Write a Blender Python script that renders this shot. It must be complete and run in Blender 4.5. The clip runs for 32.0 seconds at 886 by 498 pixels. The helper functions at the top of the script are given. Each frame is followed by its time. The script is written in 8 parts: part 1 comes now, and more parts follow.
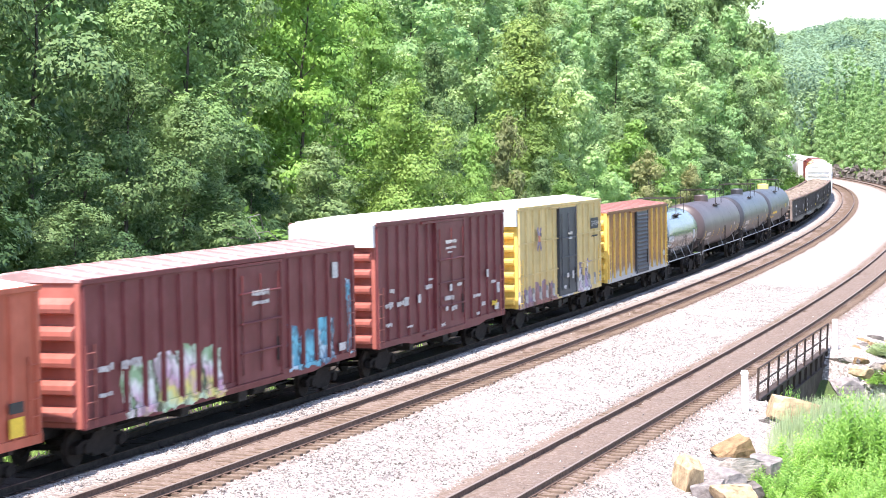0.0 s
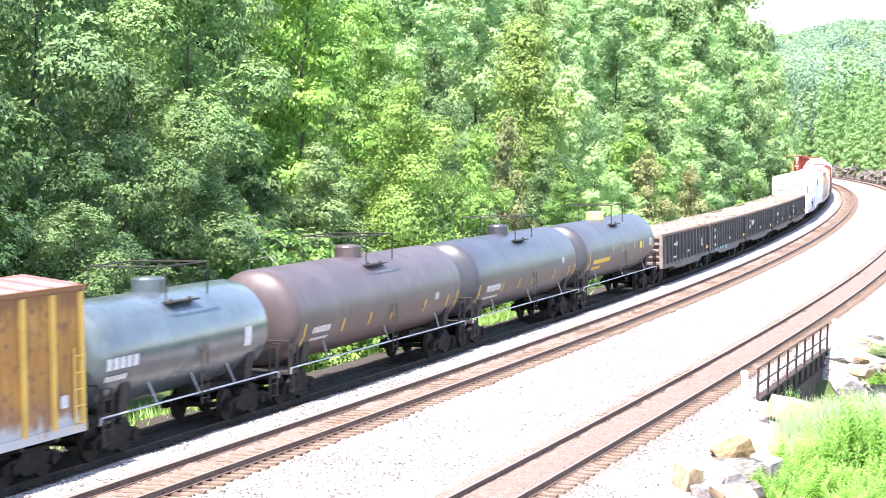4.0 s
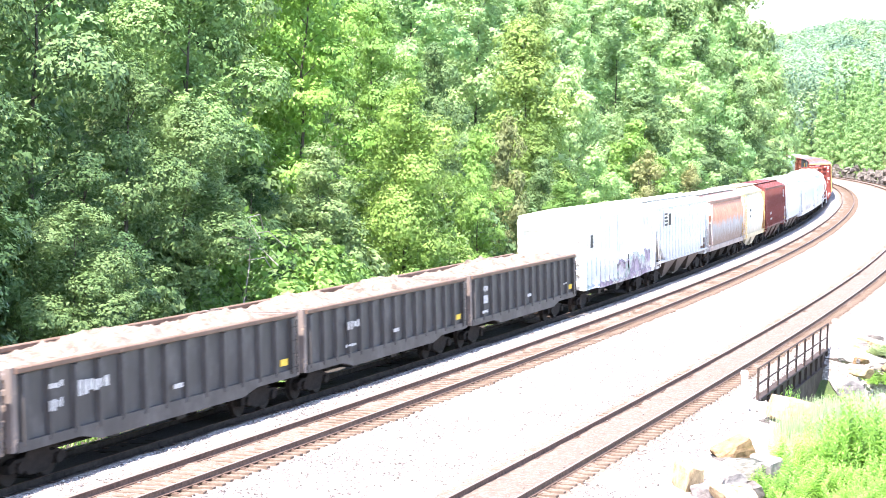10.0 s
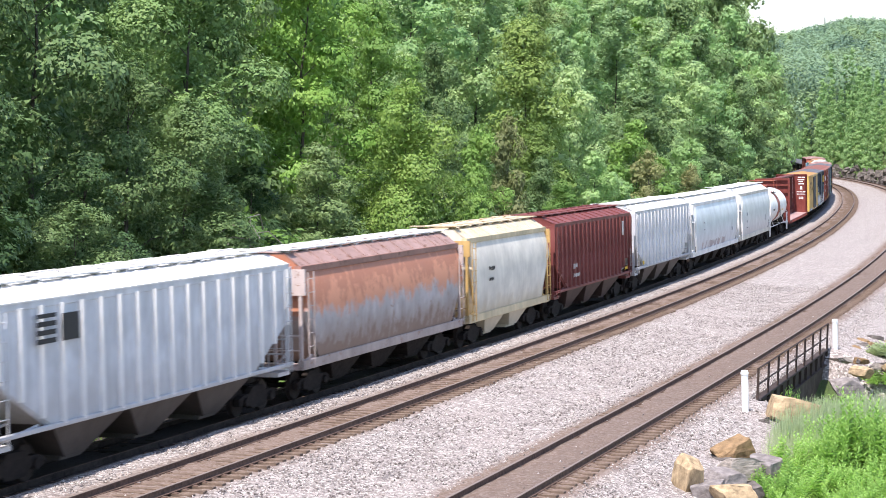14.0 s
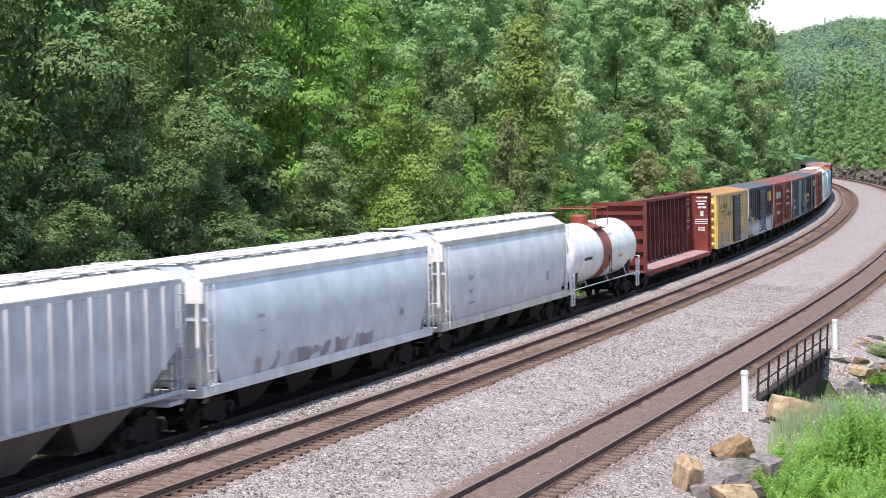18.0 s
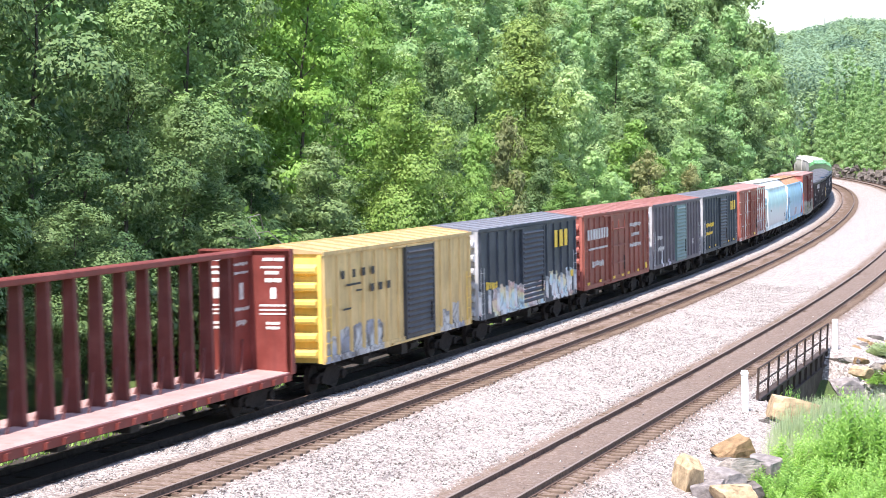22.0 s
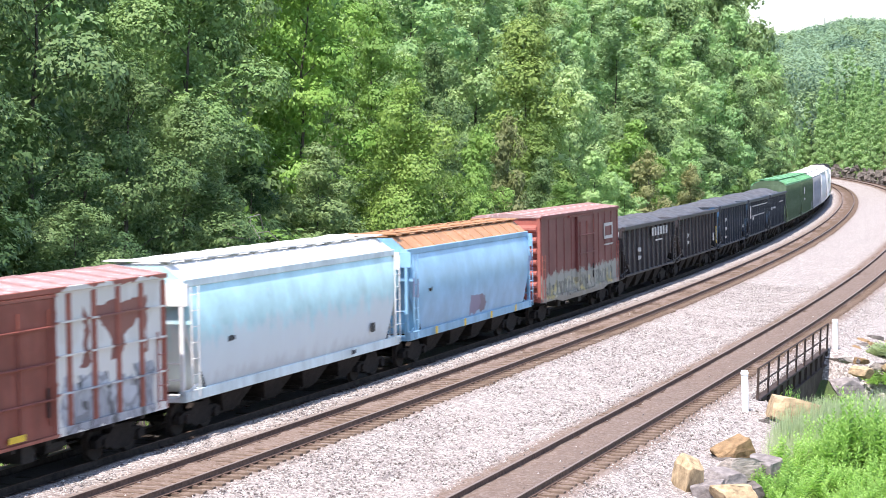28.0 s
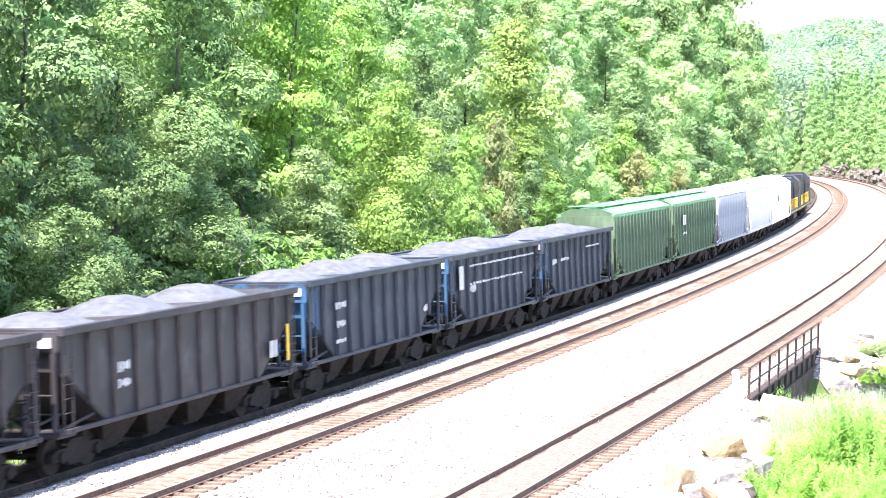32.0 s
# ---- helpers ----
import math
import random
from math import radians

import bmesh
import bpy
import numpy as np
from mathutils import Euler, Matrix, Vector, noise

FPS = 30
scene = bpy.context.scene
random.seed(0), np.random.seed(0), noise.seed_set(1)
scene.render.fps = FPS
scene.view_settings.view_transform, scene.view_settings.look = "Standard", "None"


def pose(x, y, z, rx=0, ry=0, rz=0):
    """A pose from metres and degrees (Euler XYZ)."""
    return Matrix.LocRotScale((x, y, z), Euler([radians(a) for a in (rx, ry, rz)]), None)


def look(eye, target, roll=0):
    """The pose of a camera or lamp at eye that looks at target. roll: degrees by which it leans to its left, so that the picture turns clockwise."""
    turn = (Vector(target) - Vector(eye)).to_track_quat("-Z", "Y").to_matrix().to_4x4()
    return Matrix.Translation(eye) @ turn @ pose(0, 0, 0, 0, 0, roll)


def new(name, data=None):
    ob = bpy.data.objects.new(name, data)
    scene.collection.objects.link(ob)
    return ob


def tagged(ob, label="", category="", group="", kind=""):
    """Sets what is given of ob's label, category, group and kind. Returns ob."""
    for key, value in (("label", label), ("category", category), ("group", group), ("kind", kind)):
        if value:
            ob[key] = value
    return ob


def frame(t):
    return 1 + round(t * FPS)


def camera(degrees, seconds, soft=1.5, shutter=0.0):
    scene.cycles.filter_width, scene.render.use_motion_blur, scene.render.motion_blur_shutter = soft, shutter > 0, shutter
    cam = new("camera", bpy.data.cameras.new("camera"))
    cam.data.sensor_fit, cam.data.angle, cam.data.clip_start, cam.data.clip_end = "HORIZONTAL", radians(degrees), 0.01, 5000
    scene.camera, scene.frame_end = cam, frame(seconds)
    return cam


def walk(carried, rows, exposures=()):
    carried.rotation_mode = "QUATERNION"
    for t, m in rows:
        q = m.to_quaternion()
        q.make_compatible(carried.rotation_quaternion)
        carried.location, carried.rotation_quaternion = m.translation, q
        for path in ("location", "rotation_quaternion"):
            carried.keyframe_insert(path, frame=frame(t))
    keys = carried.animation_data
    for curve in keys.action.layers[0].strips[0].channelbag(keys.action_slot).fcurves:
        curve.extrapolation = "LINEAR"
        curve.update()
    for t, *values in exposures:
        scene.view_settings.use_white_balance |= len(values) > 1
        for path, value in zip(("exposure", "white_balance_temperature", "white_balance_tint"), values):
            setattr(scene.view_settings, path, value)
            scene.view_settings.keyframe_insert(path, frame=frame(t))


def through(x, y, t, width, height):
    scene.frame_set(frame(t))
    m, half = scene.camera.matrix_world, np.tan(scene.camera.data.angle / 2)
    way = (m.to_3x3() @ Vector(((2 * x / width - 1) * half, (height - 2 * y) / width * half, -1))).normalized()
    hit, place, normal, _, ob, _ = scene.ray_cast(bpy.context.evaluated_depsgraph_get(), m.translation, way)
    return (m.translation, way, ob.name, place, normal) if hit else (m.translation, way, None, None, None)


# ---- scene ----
# ---- the line of the railway: a plan curve that the three tracks share ----
CANT = 0.068            # the outer rail stands higher by this
LEAN = -math.degrees(CANT / 1.505)
STEP = 1.0
S_TAB = np.arange(-760.0, 900.0, STEP)


def bend(s):
    u = np.clip(s, -60, 335) / 200.0
    return np.clip(0.000545 + 0.00082 * u - 0.002298 * u ** 2 + 0.001625 * u ** 3, 0, 0.0031) * (s > -60)


def plan_table():
    k = bend(S_TAB)
    i0 = int(np.argmin(abs(S_TAB)))
    h = np.concatenate([[0], np.cumsum((k[1:] + k[:-1]) / 2 * STEP)])
    h = h - h[i0] + 1.266831
    x = np.concatenate([[0], np.cumsum((np.cos(h)[1:] + np.cos(h)[:-1]) / 2 * STEP)])
    y = np.concatenate([[0], np.cumsum((np.sin(h)[1:] + np.sin(h)[:-1]) / 2 * STEP)])
    return x - x[i0] + 7.409187, y - y[i0] + 91.093396, h


X_TAB, Y_TAB, H_TAB = plan_table()


def on_line(s, off=0.0):
    """Plan place and heading at s metres along the line, off metres to its right."""
    x, y, h = (np.interp(s, S_TAB, a) for a in (X_TAB, Y_TAB, H_TAB))
    return x + off * np.sin(h), y - off * np.cos(h), h


def off_line(x, y):
    """s and off of places in plan."""
    x, y = np.atleast_1d(x).astype(float), np.atleast_1d(y).astype(float)
    sel = slice(300, 1400, 2)
    xs, ys, hs, ss = X_TAB[sel], Y_TAB[sel], H_TAB[sel], S_TAB[sel]
    out_s, out_o = np.empty(len(x)), np.empty(len(x))
    for a in range(0, len(x), 4000):
        b = slice(a, a + 4000)
        d = (x[b, None] - xs) ** 2 + (y[b, None] - ys) ** 2
        i = d.argmin(1)
        out_s[b] = ss[i]
        side = np.sign((x[b] - xs[i]) * np.sin(hs[i]) - (y[b] - ys[i]) * np.cos(hs[i]))
        out_o[b] = side * np.sqrt(d[np.arange(len(i)), i])
    return out_s, out_o


OFF1, OFF2, OFF3 = -3.752, 0.0, 7.8
Z1, Z2, Z3 = -0.217, 0.0, 0.108
EYE = Vector((0, 0, 8.547))

# ---- camera ----
cam = camera(24.24, 32.0, soft=0.85, shutter=0.35)


def aim(dx=0.0, dy=0.0, turn=0.0):
    """The eye's pose, with the view's middle shifted by dx, dy thousandths and turned by some degrees."""
    yaw, pitch = dx / 1000, -0.060643 + dy / 1000
    way = Vector((math.sin(yaw) * math.cos(pitch), math.cos(yaw) * math.cos(pitch), math.sin(pitch)))
    return look(EYE, EYE + way * 100, 1.6137 + turn)


walk(cam, [(0.0, aim()), (10.0, aim()), (20.0, aim()), (29.6, aim()), (30.0, aim(0.5, 0.6)), (30.5, aim(1.3, 1.1, 0.02)),
           (31.0, aim(3.8, 1.3, -0.25)), (31.5, aim(4.9, 1.4, -0.40)), (32.0, aim(4.6, 1.0, -0.38))],
     exposures=[(t, stops + 0.03, 6500, 17) for t, stops in ((0.0, 1.55), (3.5, 1.98), (5.5, 2.27), (10.5, 2.27), (11.0, 1.93), (11.5, 1.7), (12.0, 1.42), (12.4, 1.16), (12.8, 0.96), (13.0, 0.91), (14.5, 0.89), (16.5, 1.0), (17.2, 0.95), (18.0, 0.5), (19.0, 0.35), (20.0, 0.25), (20.7, 0.66), (21.1, 0.86), (22.0, 1.29), (23.0, 1.68), (24.0, 2.12), (25.5, 2.19), (27.5, 1.34), (28.0, 1.12), (28.4, 1.05), (29.2, 1.17), (30.0, 1.62), (31.0, 2.07), (32.0, 2.37))])

# ---- light ----
SUN_WAY = Vector((-math.cos(1.266831) * 0.52 - math.sin(1.266831) * 0.08, -math.sin(1.266831) * 0.52 + math.cos(1.266831) * 0.08, 1.0)).normalized()
world = bpy.data.worlds.new("sky")
scene.world = world
world.use_nodes = True
sky = world.node_tree.nodes.new("ShaderNodeTexSky")
sky.sky_type, sky.sun_disc = "NISHITA", False
sky.sun_elevation = math.asin(SUN_WAY.z)
sky.sun_rotation = math.atan2(SUN_WAY.x, SUN_WAY.y)
sky.air_density, sky.dust_density, sky.ozone_density = 1.0, 0.6, 1.1
world.node_tree.nodes["Background"].inputs["Strength"].default_value = 0.15
world.node_tree.links.new(sky.outputs[0], world.node_tree.nodes["Background"].inputs["Color"])
sun = new("sun", bpy.data.lights.new("sun", "SUN"))
sun.data.energy, sun.data.angle, sun.data.color = 4.1, radians(0.6), (1.0, 0.945, 0.865)
sun.matrix_world = look(SUN_WAY * 200, (0, 0, 0))


# ---- materials ----
def material(name):
    m = bpy.data.materials.new(name)
    m.use_nodes = True
    return m, m.node_tree.nodes, m.node_tree.links, m.node_tree.nodes["Principled BSDF"]


def add(nodes, kind, **values):
    n = nodes.new(kind)
    for key, value in values.items():
        if key in n.inputs:
            n.inputs[key].default_value = value
    return n


def noise_of(nodes, links, vec, scale, detail=4.0, rough=0.6):
    n = add(nodes, "ShaderNodeTexNoise", Scale=scale, Detail=detail, Roughness=rough)
    if vec:
        links.new(vec, n.inputs["Vector"])
    return n.outputs["Fac"]


def ramp_of(nodes, links, fac, stops):
    r = nodes.new("ShaderNodeValToRGB")
    links.new(fac, r.inputs[0])
    e = r.color_ramp.elements
    while len(e) < len(stops):
        e.new(0.5)
    for el, (p, c) in zip(e, stops):
        el.position = p
        el.color = (*c, 1) if len(c) == 3 else c
    return r.outputs[0]


def mixed(nodes, links, fac, a, b, blend="MIX"):
    m = nodes.new("ShaderNodeMix")
    m.data_type, m.blend_type = "RGBA", blend
    for sock, v in ((0, fac), (6, a), (7, b)):
        if isinstance(v, (int, float)):
            m.inputs[sock].default_value = v
        elif isinstance(v, tuple):
            m.inputs[sock].default_value = (*v, 1) if len(v) == 3 else v
        else:
            links.new(v, m.inputs[sock])
    return m.outputs[2]


def stretched(nodes, links, sx, sy, sz):
    tc = nodes.new("ShaderNodeTexCoord")
    mp = add(nodes, "ShaderNodeMapping", Scale=(sx, sy, sz))
    links.new(tc.outputs["Object"], mp.inputs["Vector"])
    return mp.outputs[0]


def bumped(nodes, links, bsdf, height, strength=0.3, distance=0.02):
    b = add(nodes, "ShaderNodeBump", Strength=strength, Distance=distance)
    links.new(height, b.inputs["Height"])
    links.new(b.outputs[0], bsdf.inputs["Normal"])


def paint(name, color, worn=(0.16, 0.07, 0.04), wear=0.35, dirt=0.35, rough=0.55, metal=0.0, fade=1.2):
    """Weathered paint on steel: faded cloudy colour, streaks that run down, flakes worn through, grime."""
    m, nodes, links, b = material(name)
    vec = stretched(nodes, links, 1, 1, 1)
    streak = stretched(nodes, links, 5.0, 5.0, 0.35)
    cloudy = noise_of(nodes, links, vec, 0.9, 5)
    pale = tuple(min(1, c * fade + 0.015) for c in color)
    dull = tuple(c * 0.82 for c in color)
    base = ramp_of(nodes, links, cloudy, [(0.3, dull), (0.5, color), (0.72, pale)])
    run = noise_of(nodes, links, streak, 1.3, 4)
    grime = ramp_of(nodes, links, run, [(0.45, (0, 0, 0)), (0.75, (dirt, dirt, dirt))])
    base = mixed(nodes, links, grime, base, tuple(c * 0.35 + 0.02 for c in color))
    flake = noise_of(nodes, links, vec, 2.6, 8, 0.72)
    cut = 0.74 - wear * 0.32
    mask = ramp_of(nodes, links, flake, [(cut, (0, 0, 0)), (cut + 0.06, (1, 1, 1))])
    base = mixed(nodes, links, mask, base, worn)
    links.new(base, b.inputs["Base Color"])
    b.inputs["Roughness"].default_value = rough
    b.inputs["Metallic"].default_value = metal
    b.inputs["Specular IOR Level"].default_value = 0.2 if rough > 0.5 else 0.5
    bumped(nodes, links, b, noise_of(nodes, links, vec, 30, 4), 0.15, 0.01)
    return m


def plain(name, color, rough=0.7, metal=0.0, scale=4.0, spread=0.35, bump=0.2, grain=40):
    m, nodes, links, b = material(name)
    vec = stretched(nodes, links, 1, 1, 1)
    n = noise_of(nodes, links, vec, scale, 6, 0.65)
    links.new(ramp_of(nodes, links, n, [(0.3, tuple(c * (1 - spread) for c in color)), (0.7, tuple(min(1, c * (1 + spread)) for c in color))]), b.inputs["Base Color"])
    b.inputs["Roughness"].default_value, b.inputs["Metallic"].default_value = rough, metal
    b.inputs["Specular IOR Level"].default_value = 0.12 if rough > 0.65 else 0.4
    bumped(nodes, links, b, noise_of(nodes, links, vec, grain, 4), bump, 0.02)
    return m


def leafy(name, stops, through=0.35):
    """Leaves: tones that differ from tree to tree and from leaf to leaf, lit through from behind."""
    m, nodes, links, b = material(name)
    geo, info = nodes.new("ShaderNodeNewGeometry"), nodes.new("ShaderNodeObjectInfo")
    vec = stretched(nodes, links, 1, 1, 1)
    patch = noise_of(nodes, links, vec, 0.45, 3)
    mix = add(nodes, "ShaderNodeMath")
    mix.operation = "MULTIPLY_ADD"
    mix.inputs[1].default_value = 0.22
    links.new(geo.outputs["Random Per Island"], mix.inputs[0])
    mul = add(nodes, "ShaderNodeMath")
    mul.operation = "MULTIPLY"
    mul.inputs[1].default_value = 0.34
    links.new(info.outputs["Random"], mul.inputs[0])
    links.new(mul.outputs[0], mix.inputs[2])
    tot = add(nodes, "ShaderNodeMath")
    tot.operation = "MULTIPLY_ADD"
    tot.inputs[1].default_value = 0.62
    links.new(patch, tot.inputs[0])
    links.new(mix.outputs[0], tot.inputs[2])
    col = ramp_of(nodes, links, tot.outputs[0], [(p, (r * 1.56, g * 1.36, b_ * 1.12)) for p, (r, g, b_) in stops])
    links.new(col, b.inputs["Base Color"])
    b.inputs["Roughness"].default_value = 0.5
    b.inputs["Specular IOR Level"].default_value = 0.18
    tr = nodes.new("ShaderNodeBsdfTranslucent")
    links.new(mixed(nodes, links, 1.0, col, (1.0, 1.0, 0.8), "MULTIPLY"), tr.inputs["Color"])
    ms = nodes.new("ShaderNodeMixShader")
    ms.inputs[0].default_value = through
    links.new(b.outputs[0], ms.inputs[1])
    links.new(tr.outputs[0], ms.inputs[2])
    links.new(ms.outputs[0], nodes["Material Output"].inputs["Surface"])
    return m


def ballast_material():
    """Crushed pale stone with pink and grey pieces, browned where the lines run."""
    m, nodes, links, b = material("ballast")
    vec = stretched(nodes, links, 1, 1, 1)
    vor = add(nodes, "ShaderNodeTexVoronoi", Scale=15.0)
    links.new(vec, vor.inputs["Vector"])
    sep = nodes.new("ShaderNodeSeparateColor")
    links.new(vor.outputs["Color"], sep.inputs[0])
    stone = ramp_of(nodes, links, sep.outputs[0], [(0.0, (0.106, 0.088, 0.078)), (0.3, (0.242, 0.213, 0.196)), (0.7, (0.350, 0.316, 0.292)), (1.0, (0.615, 0.575, 0.53))])
    broad = noise_of(nodes, links, vec, 0.35, 5)
    stone = mixed(nodes, links, ramp_of(nodes, links, broad, [(0.4, (0, 0, 0)), (0.75, (0.45, 0.45, 0.45))]), stone, (0.30, 0.25, 0.23))
    stone = mixed(nodes, links, 0.25, stone, ramp_of(nodes, links, noise_of(nodes, links, vec, 5.0, 3, 0.7), [(0.35, (0.35, 0.33, 0.32)), (0.5, (0.8, 0.78, 0.76)), (0.68, (1.6, 1.56, 1.52))]), "MULTIPLY")
    att = nodes.new("ShaderNodeAttribute")
    att.attribute_name = "stain"
    rough_edge = add(nodes, "ShaderNodeMath")
    rough_edge.operation = "MULTIPLY_ADD"
    rough_edge.inputs[1].default_value = 0.55
    links.new(noise_of(nodes, links, vec, 2.2, 6), rough_edge.inputs[0])
    links.new(att.outputs["Fac"], rough_edge.inputs[2])
    brown = ramp_of(nodes, links, rough_edge.outputs[0], [(0.5, (0, 0, 0)), (1.15, (1.0, 1.0, 1.0))])
    # Near-black by the inner track: fouled stone with the train's shade in its colour.
    fouled_shade = ramp_of(nodes, links, rough_edge.outputs[0], [(0.0, (0, 0, 0)), (0.62, (0, 0, 0)), (0.92, (0.9, 0.9, 0.9))])
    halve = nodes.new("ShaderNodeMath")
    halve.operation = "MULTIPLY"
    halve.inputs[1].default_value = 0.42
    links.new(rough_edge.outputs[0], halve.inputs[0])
    links.new(halve.outputs[0], fouled_shade.node.inputs[0])
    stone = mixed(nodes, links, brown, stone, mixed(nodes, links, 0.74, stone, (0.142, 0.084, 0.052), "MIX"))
    links.new(mixed(nodes, links, fouled_shade, stone, (0.026, 0.022, 0.020)), b.inputs["Base Color"])
    b.inputs["Roughness"].default_value = 0.9
    bumped(nodes, links, b, vor.outputs["Distance"], 0.6, 0.04)
    return m


def ground_material():
    m, nodes, links, b = material("forest_floor")
    vec = stretched(nodes, links, 1, 1, 1)
    links.new(ramp_of(nodes, links, noise_of(nodes, links, vec, 0.8, 8, 0.7), [(0.3, (0.035, 0.045, 0.015)), (0.5, (0.06, 0.10, 0.022)), (0.7, (0.10, 0.15, 0.035))]), b.inputs["Base Color"])
    b.inputs["Roughness"].default_value = 0.95
    bumped(nodes, links, b, noise_of(nodes, links, vec, 6, 6), 0.8, 0.2)
    return m


M_BALLAST, M_GROUND = ballast_material(), ground_material()
M_RAIL = plain("rail_steel", (0.13, 0.085, 0.065), 0.75, 0.0, 8, 0.4)
M_RAILTOP = plain("rail_head", (0.20, 0.155, 0.13), 0.6, 0.15, 20, 0.25, 0.05)
M_TIE = plain("tie_wood", (0.168, 0.122, 0.092), 0.9, 0, 3, 0.5, 0.5, 25)
# Ties and rails of the inner track, coloured for the shade under the train.
M_DARKTIE = plain("shade_dark_tie_wood", (0.05, 0.038, 0.030), 0.9, 0, 3, 0.5, 0.5, 25)
M_BARK = plain("bark", (0.085, 0.074, 0.062), 0.95, 0, 5, 0.5, 0.8, 18)
M_GREYBARK = plain("grey_bark", (0.30, 0.27, 0.24), 0.95, 0, 5, 0.4, 0.6, 18)
M_STEEL = plain("dark_steel", (0.045, 0.04, 0.038), 0.7, 0.3, 6, 0.4)
M_WHITE = plain("white_paint", (0.78, 0.78, 0.76), 0.5, 0, 5, 0.08)


# ---- mesh helpers ----
def mesh_of(name, verts, faces, mats, index=None, smooth=False):
    me = bpy.data.meshes.new(name)
    me.from_pydata([tuple(v) for v in verts], [], [tuple(f) for f in faces])
    for m in mats:
        me.materials.append(m)
    if index is not None:
        me.polygons.foreach_set("material_index", np.asarray(index, dtype=np.int32))
    if smooth:
        me.polygons.foreach_set("use_smooth", np.ones(len(me.polygons), dtype=bool))
    me.update()
    return me


def quad_mesh(name, co, mats, smooth=False):
    """A mesh of loose quads or triangles from an array (n, 4 or 3, 3)."""
    n, k = len(co), co.shape[1]
    me = bpy.data.meshes.new(name)
    me.vertices.add(n * k)
    me.vertices.foreach_set("co", np.ascontiguousarray(co, dtype=np.float32).ravel())
    me.loops.add(n * k)
    me.loops.foreach_set("vertex_index", np.arange(n * k, dtype=np.int32))
    me.polygons.add(n)
    me.polygons.foreach_set("loop_start", np.arange(0, n * k, k, dtype=np.int32))
    for m in mats:
        me.materials.append(m)
    me.update(calc_edges=True)
    return me


class Shape:
    """Verts and faces gathered piece by piece, with a material index for each face."""

    def __init__(self):
        self.v, self.f, self.m = [], [], []

    def piece(self, verts, faces, mi=0):
        n = len(self.v)
        self.v += [tuple(p) for p in verts]
        self.f += [tuple(n + i for i in f) for f in faces]
        self.m += [mi] * len(faces)
        return self

    def box(self, x0, x1, y0, y1, z0, z1, mi=0, cut=0.0):
        """A box; cut: a bevel on its long edges along x."""
        if cut <= 0:
            v = [(x, y, z) for x in (x0, x1) for y in (y0, y1) for z in (z0, z1)]
            return self.piece(v, [(0, 1, 3, 2), (4, 6, 7, 5), (0, 4, 5, 1), (2, 3, 7, 6), (0, 2, 6, 4), (1, 5, 7, 3)], mi)
        c = cut
        ring = [(y0 + c, z0), (y1 - c, z0), (y1, z0 + c), (y1, z1 - c), (y1 - c, z1), (y0 + c, z1), (y0, z1 - c), (y0, z0 + c)]
        return self.prism(ring, x0, x1, mi)

    def prism(self, ring, x0, x1, mi=0, axis="x"):
        """A (y, z) outline drawn out along x; axis y: an (x, z) outline drawn out along y; z: an (x, y) outline."""
        n = len(ring)
        put = {"x": lambda a, p: (a, p[0], p[1]), "y": lambda a, p: (p[0], a, p[1]), "z": lambda a, p: (p[0], p[1], a)}[axis]
        v = [put(x0, p) for p in ring] + [put(x1, p) for p in ring]
        area = sum(ring[i][0] * ring[(i + 1) % n][1] - ring[(i + 1) % n][0] * ring[i][1] for i in range(n))
        flip = (area > 0) == (x1 > x0)
        if axis == "y":
            flip = not flip
        f = [(i, (i + 1) % n, n + (i + 1) % n, n + i) for i in range(n)]
        f += [tuple(range(n))[::-1], tuple(range(n, 2 * n))]
        if not flip:
            f = [q[::-1] for q in f]
        return self.piece(v, f, mi)

    def tube(self, a, b, r0, r1=None, n=6, mi=0):
        r1 = r0 if r1 is None else r1
        a, b = Vector(a), Vector(b)
        d = (b - a).normalized()
        u = d.orthogonal().normalized()
        w = d.cross(u)
        ring = [u * math.cos(2 * math.pi * i / n) + w * math.sin(2 * math.pi * i / n) for i in range(n)]
        v = [a + r * r0 for r in ring] + [b + r * r1 for r in ring]
        f = [(i, (i + 1) % n, n + (i + 1) % n, n + i) for i in range(n)] + [tuple(range(n))[::-1], tuple(range(n, 2 * n))]
        return self.piece(v, f, mi)

    def path(self, pts, r, n=5, mi=0):
        for a, b in zip(pts[:-1], pts[1:]):
            self.tube(a, b, r, r, n, mi)
        return self

    def skin(self, rings, mi=0, caps=True, closed=True):
        """Rings of equal length joined by quads."""
        n = len(rings[0])
        v = [p for r in rings for p in r]
        f = []
        for j in range(len(rings) - 1):
            for i in range(n if closed else n - 1):
                k = (i + 1) % n
                f.append((j * n + i, j * n + k, (j + 1) * n + k, (j + 1) * n + i))
        if caps:
            f += [tuple(range(n))[::-1], tuple((len(rings) - 1) * n + i for i in range(n))]
        return self.piece(v, f, mi)

    def mesh(self, name, *mats, smooth=False):
        return mesh_of(name, self.v, self.f, mats, self.m, smooth)


def part(name, data, parent, label="", m=None):
    """Links a mesh as one part under a thing or under a part."""
    ob = new(name, data)
    ob.parent = parent
    if m is not None:
        ob.matrix_basis = m
    if label:
        ob["label"] = label
    return ob


def thing(name, label, category, group="", kind="", m=None, data=None):
    ob = tagged(new(name, data), label, category, group, kind)
    if m is not None:
        ob.matrix_basis = m
    return ob


# ---- the ground ----
def smooth_step(a, b, x):
    t = np.clip((x - a) / (b - a), 0, 1)
    return t * t * (3 - 2 * t)


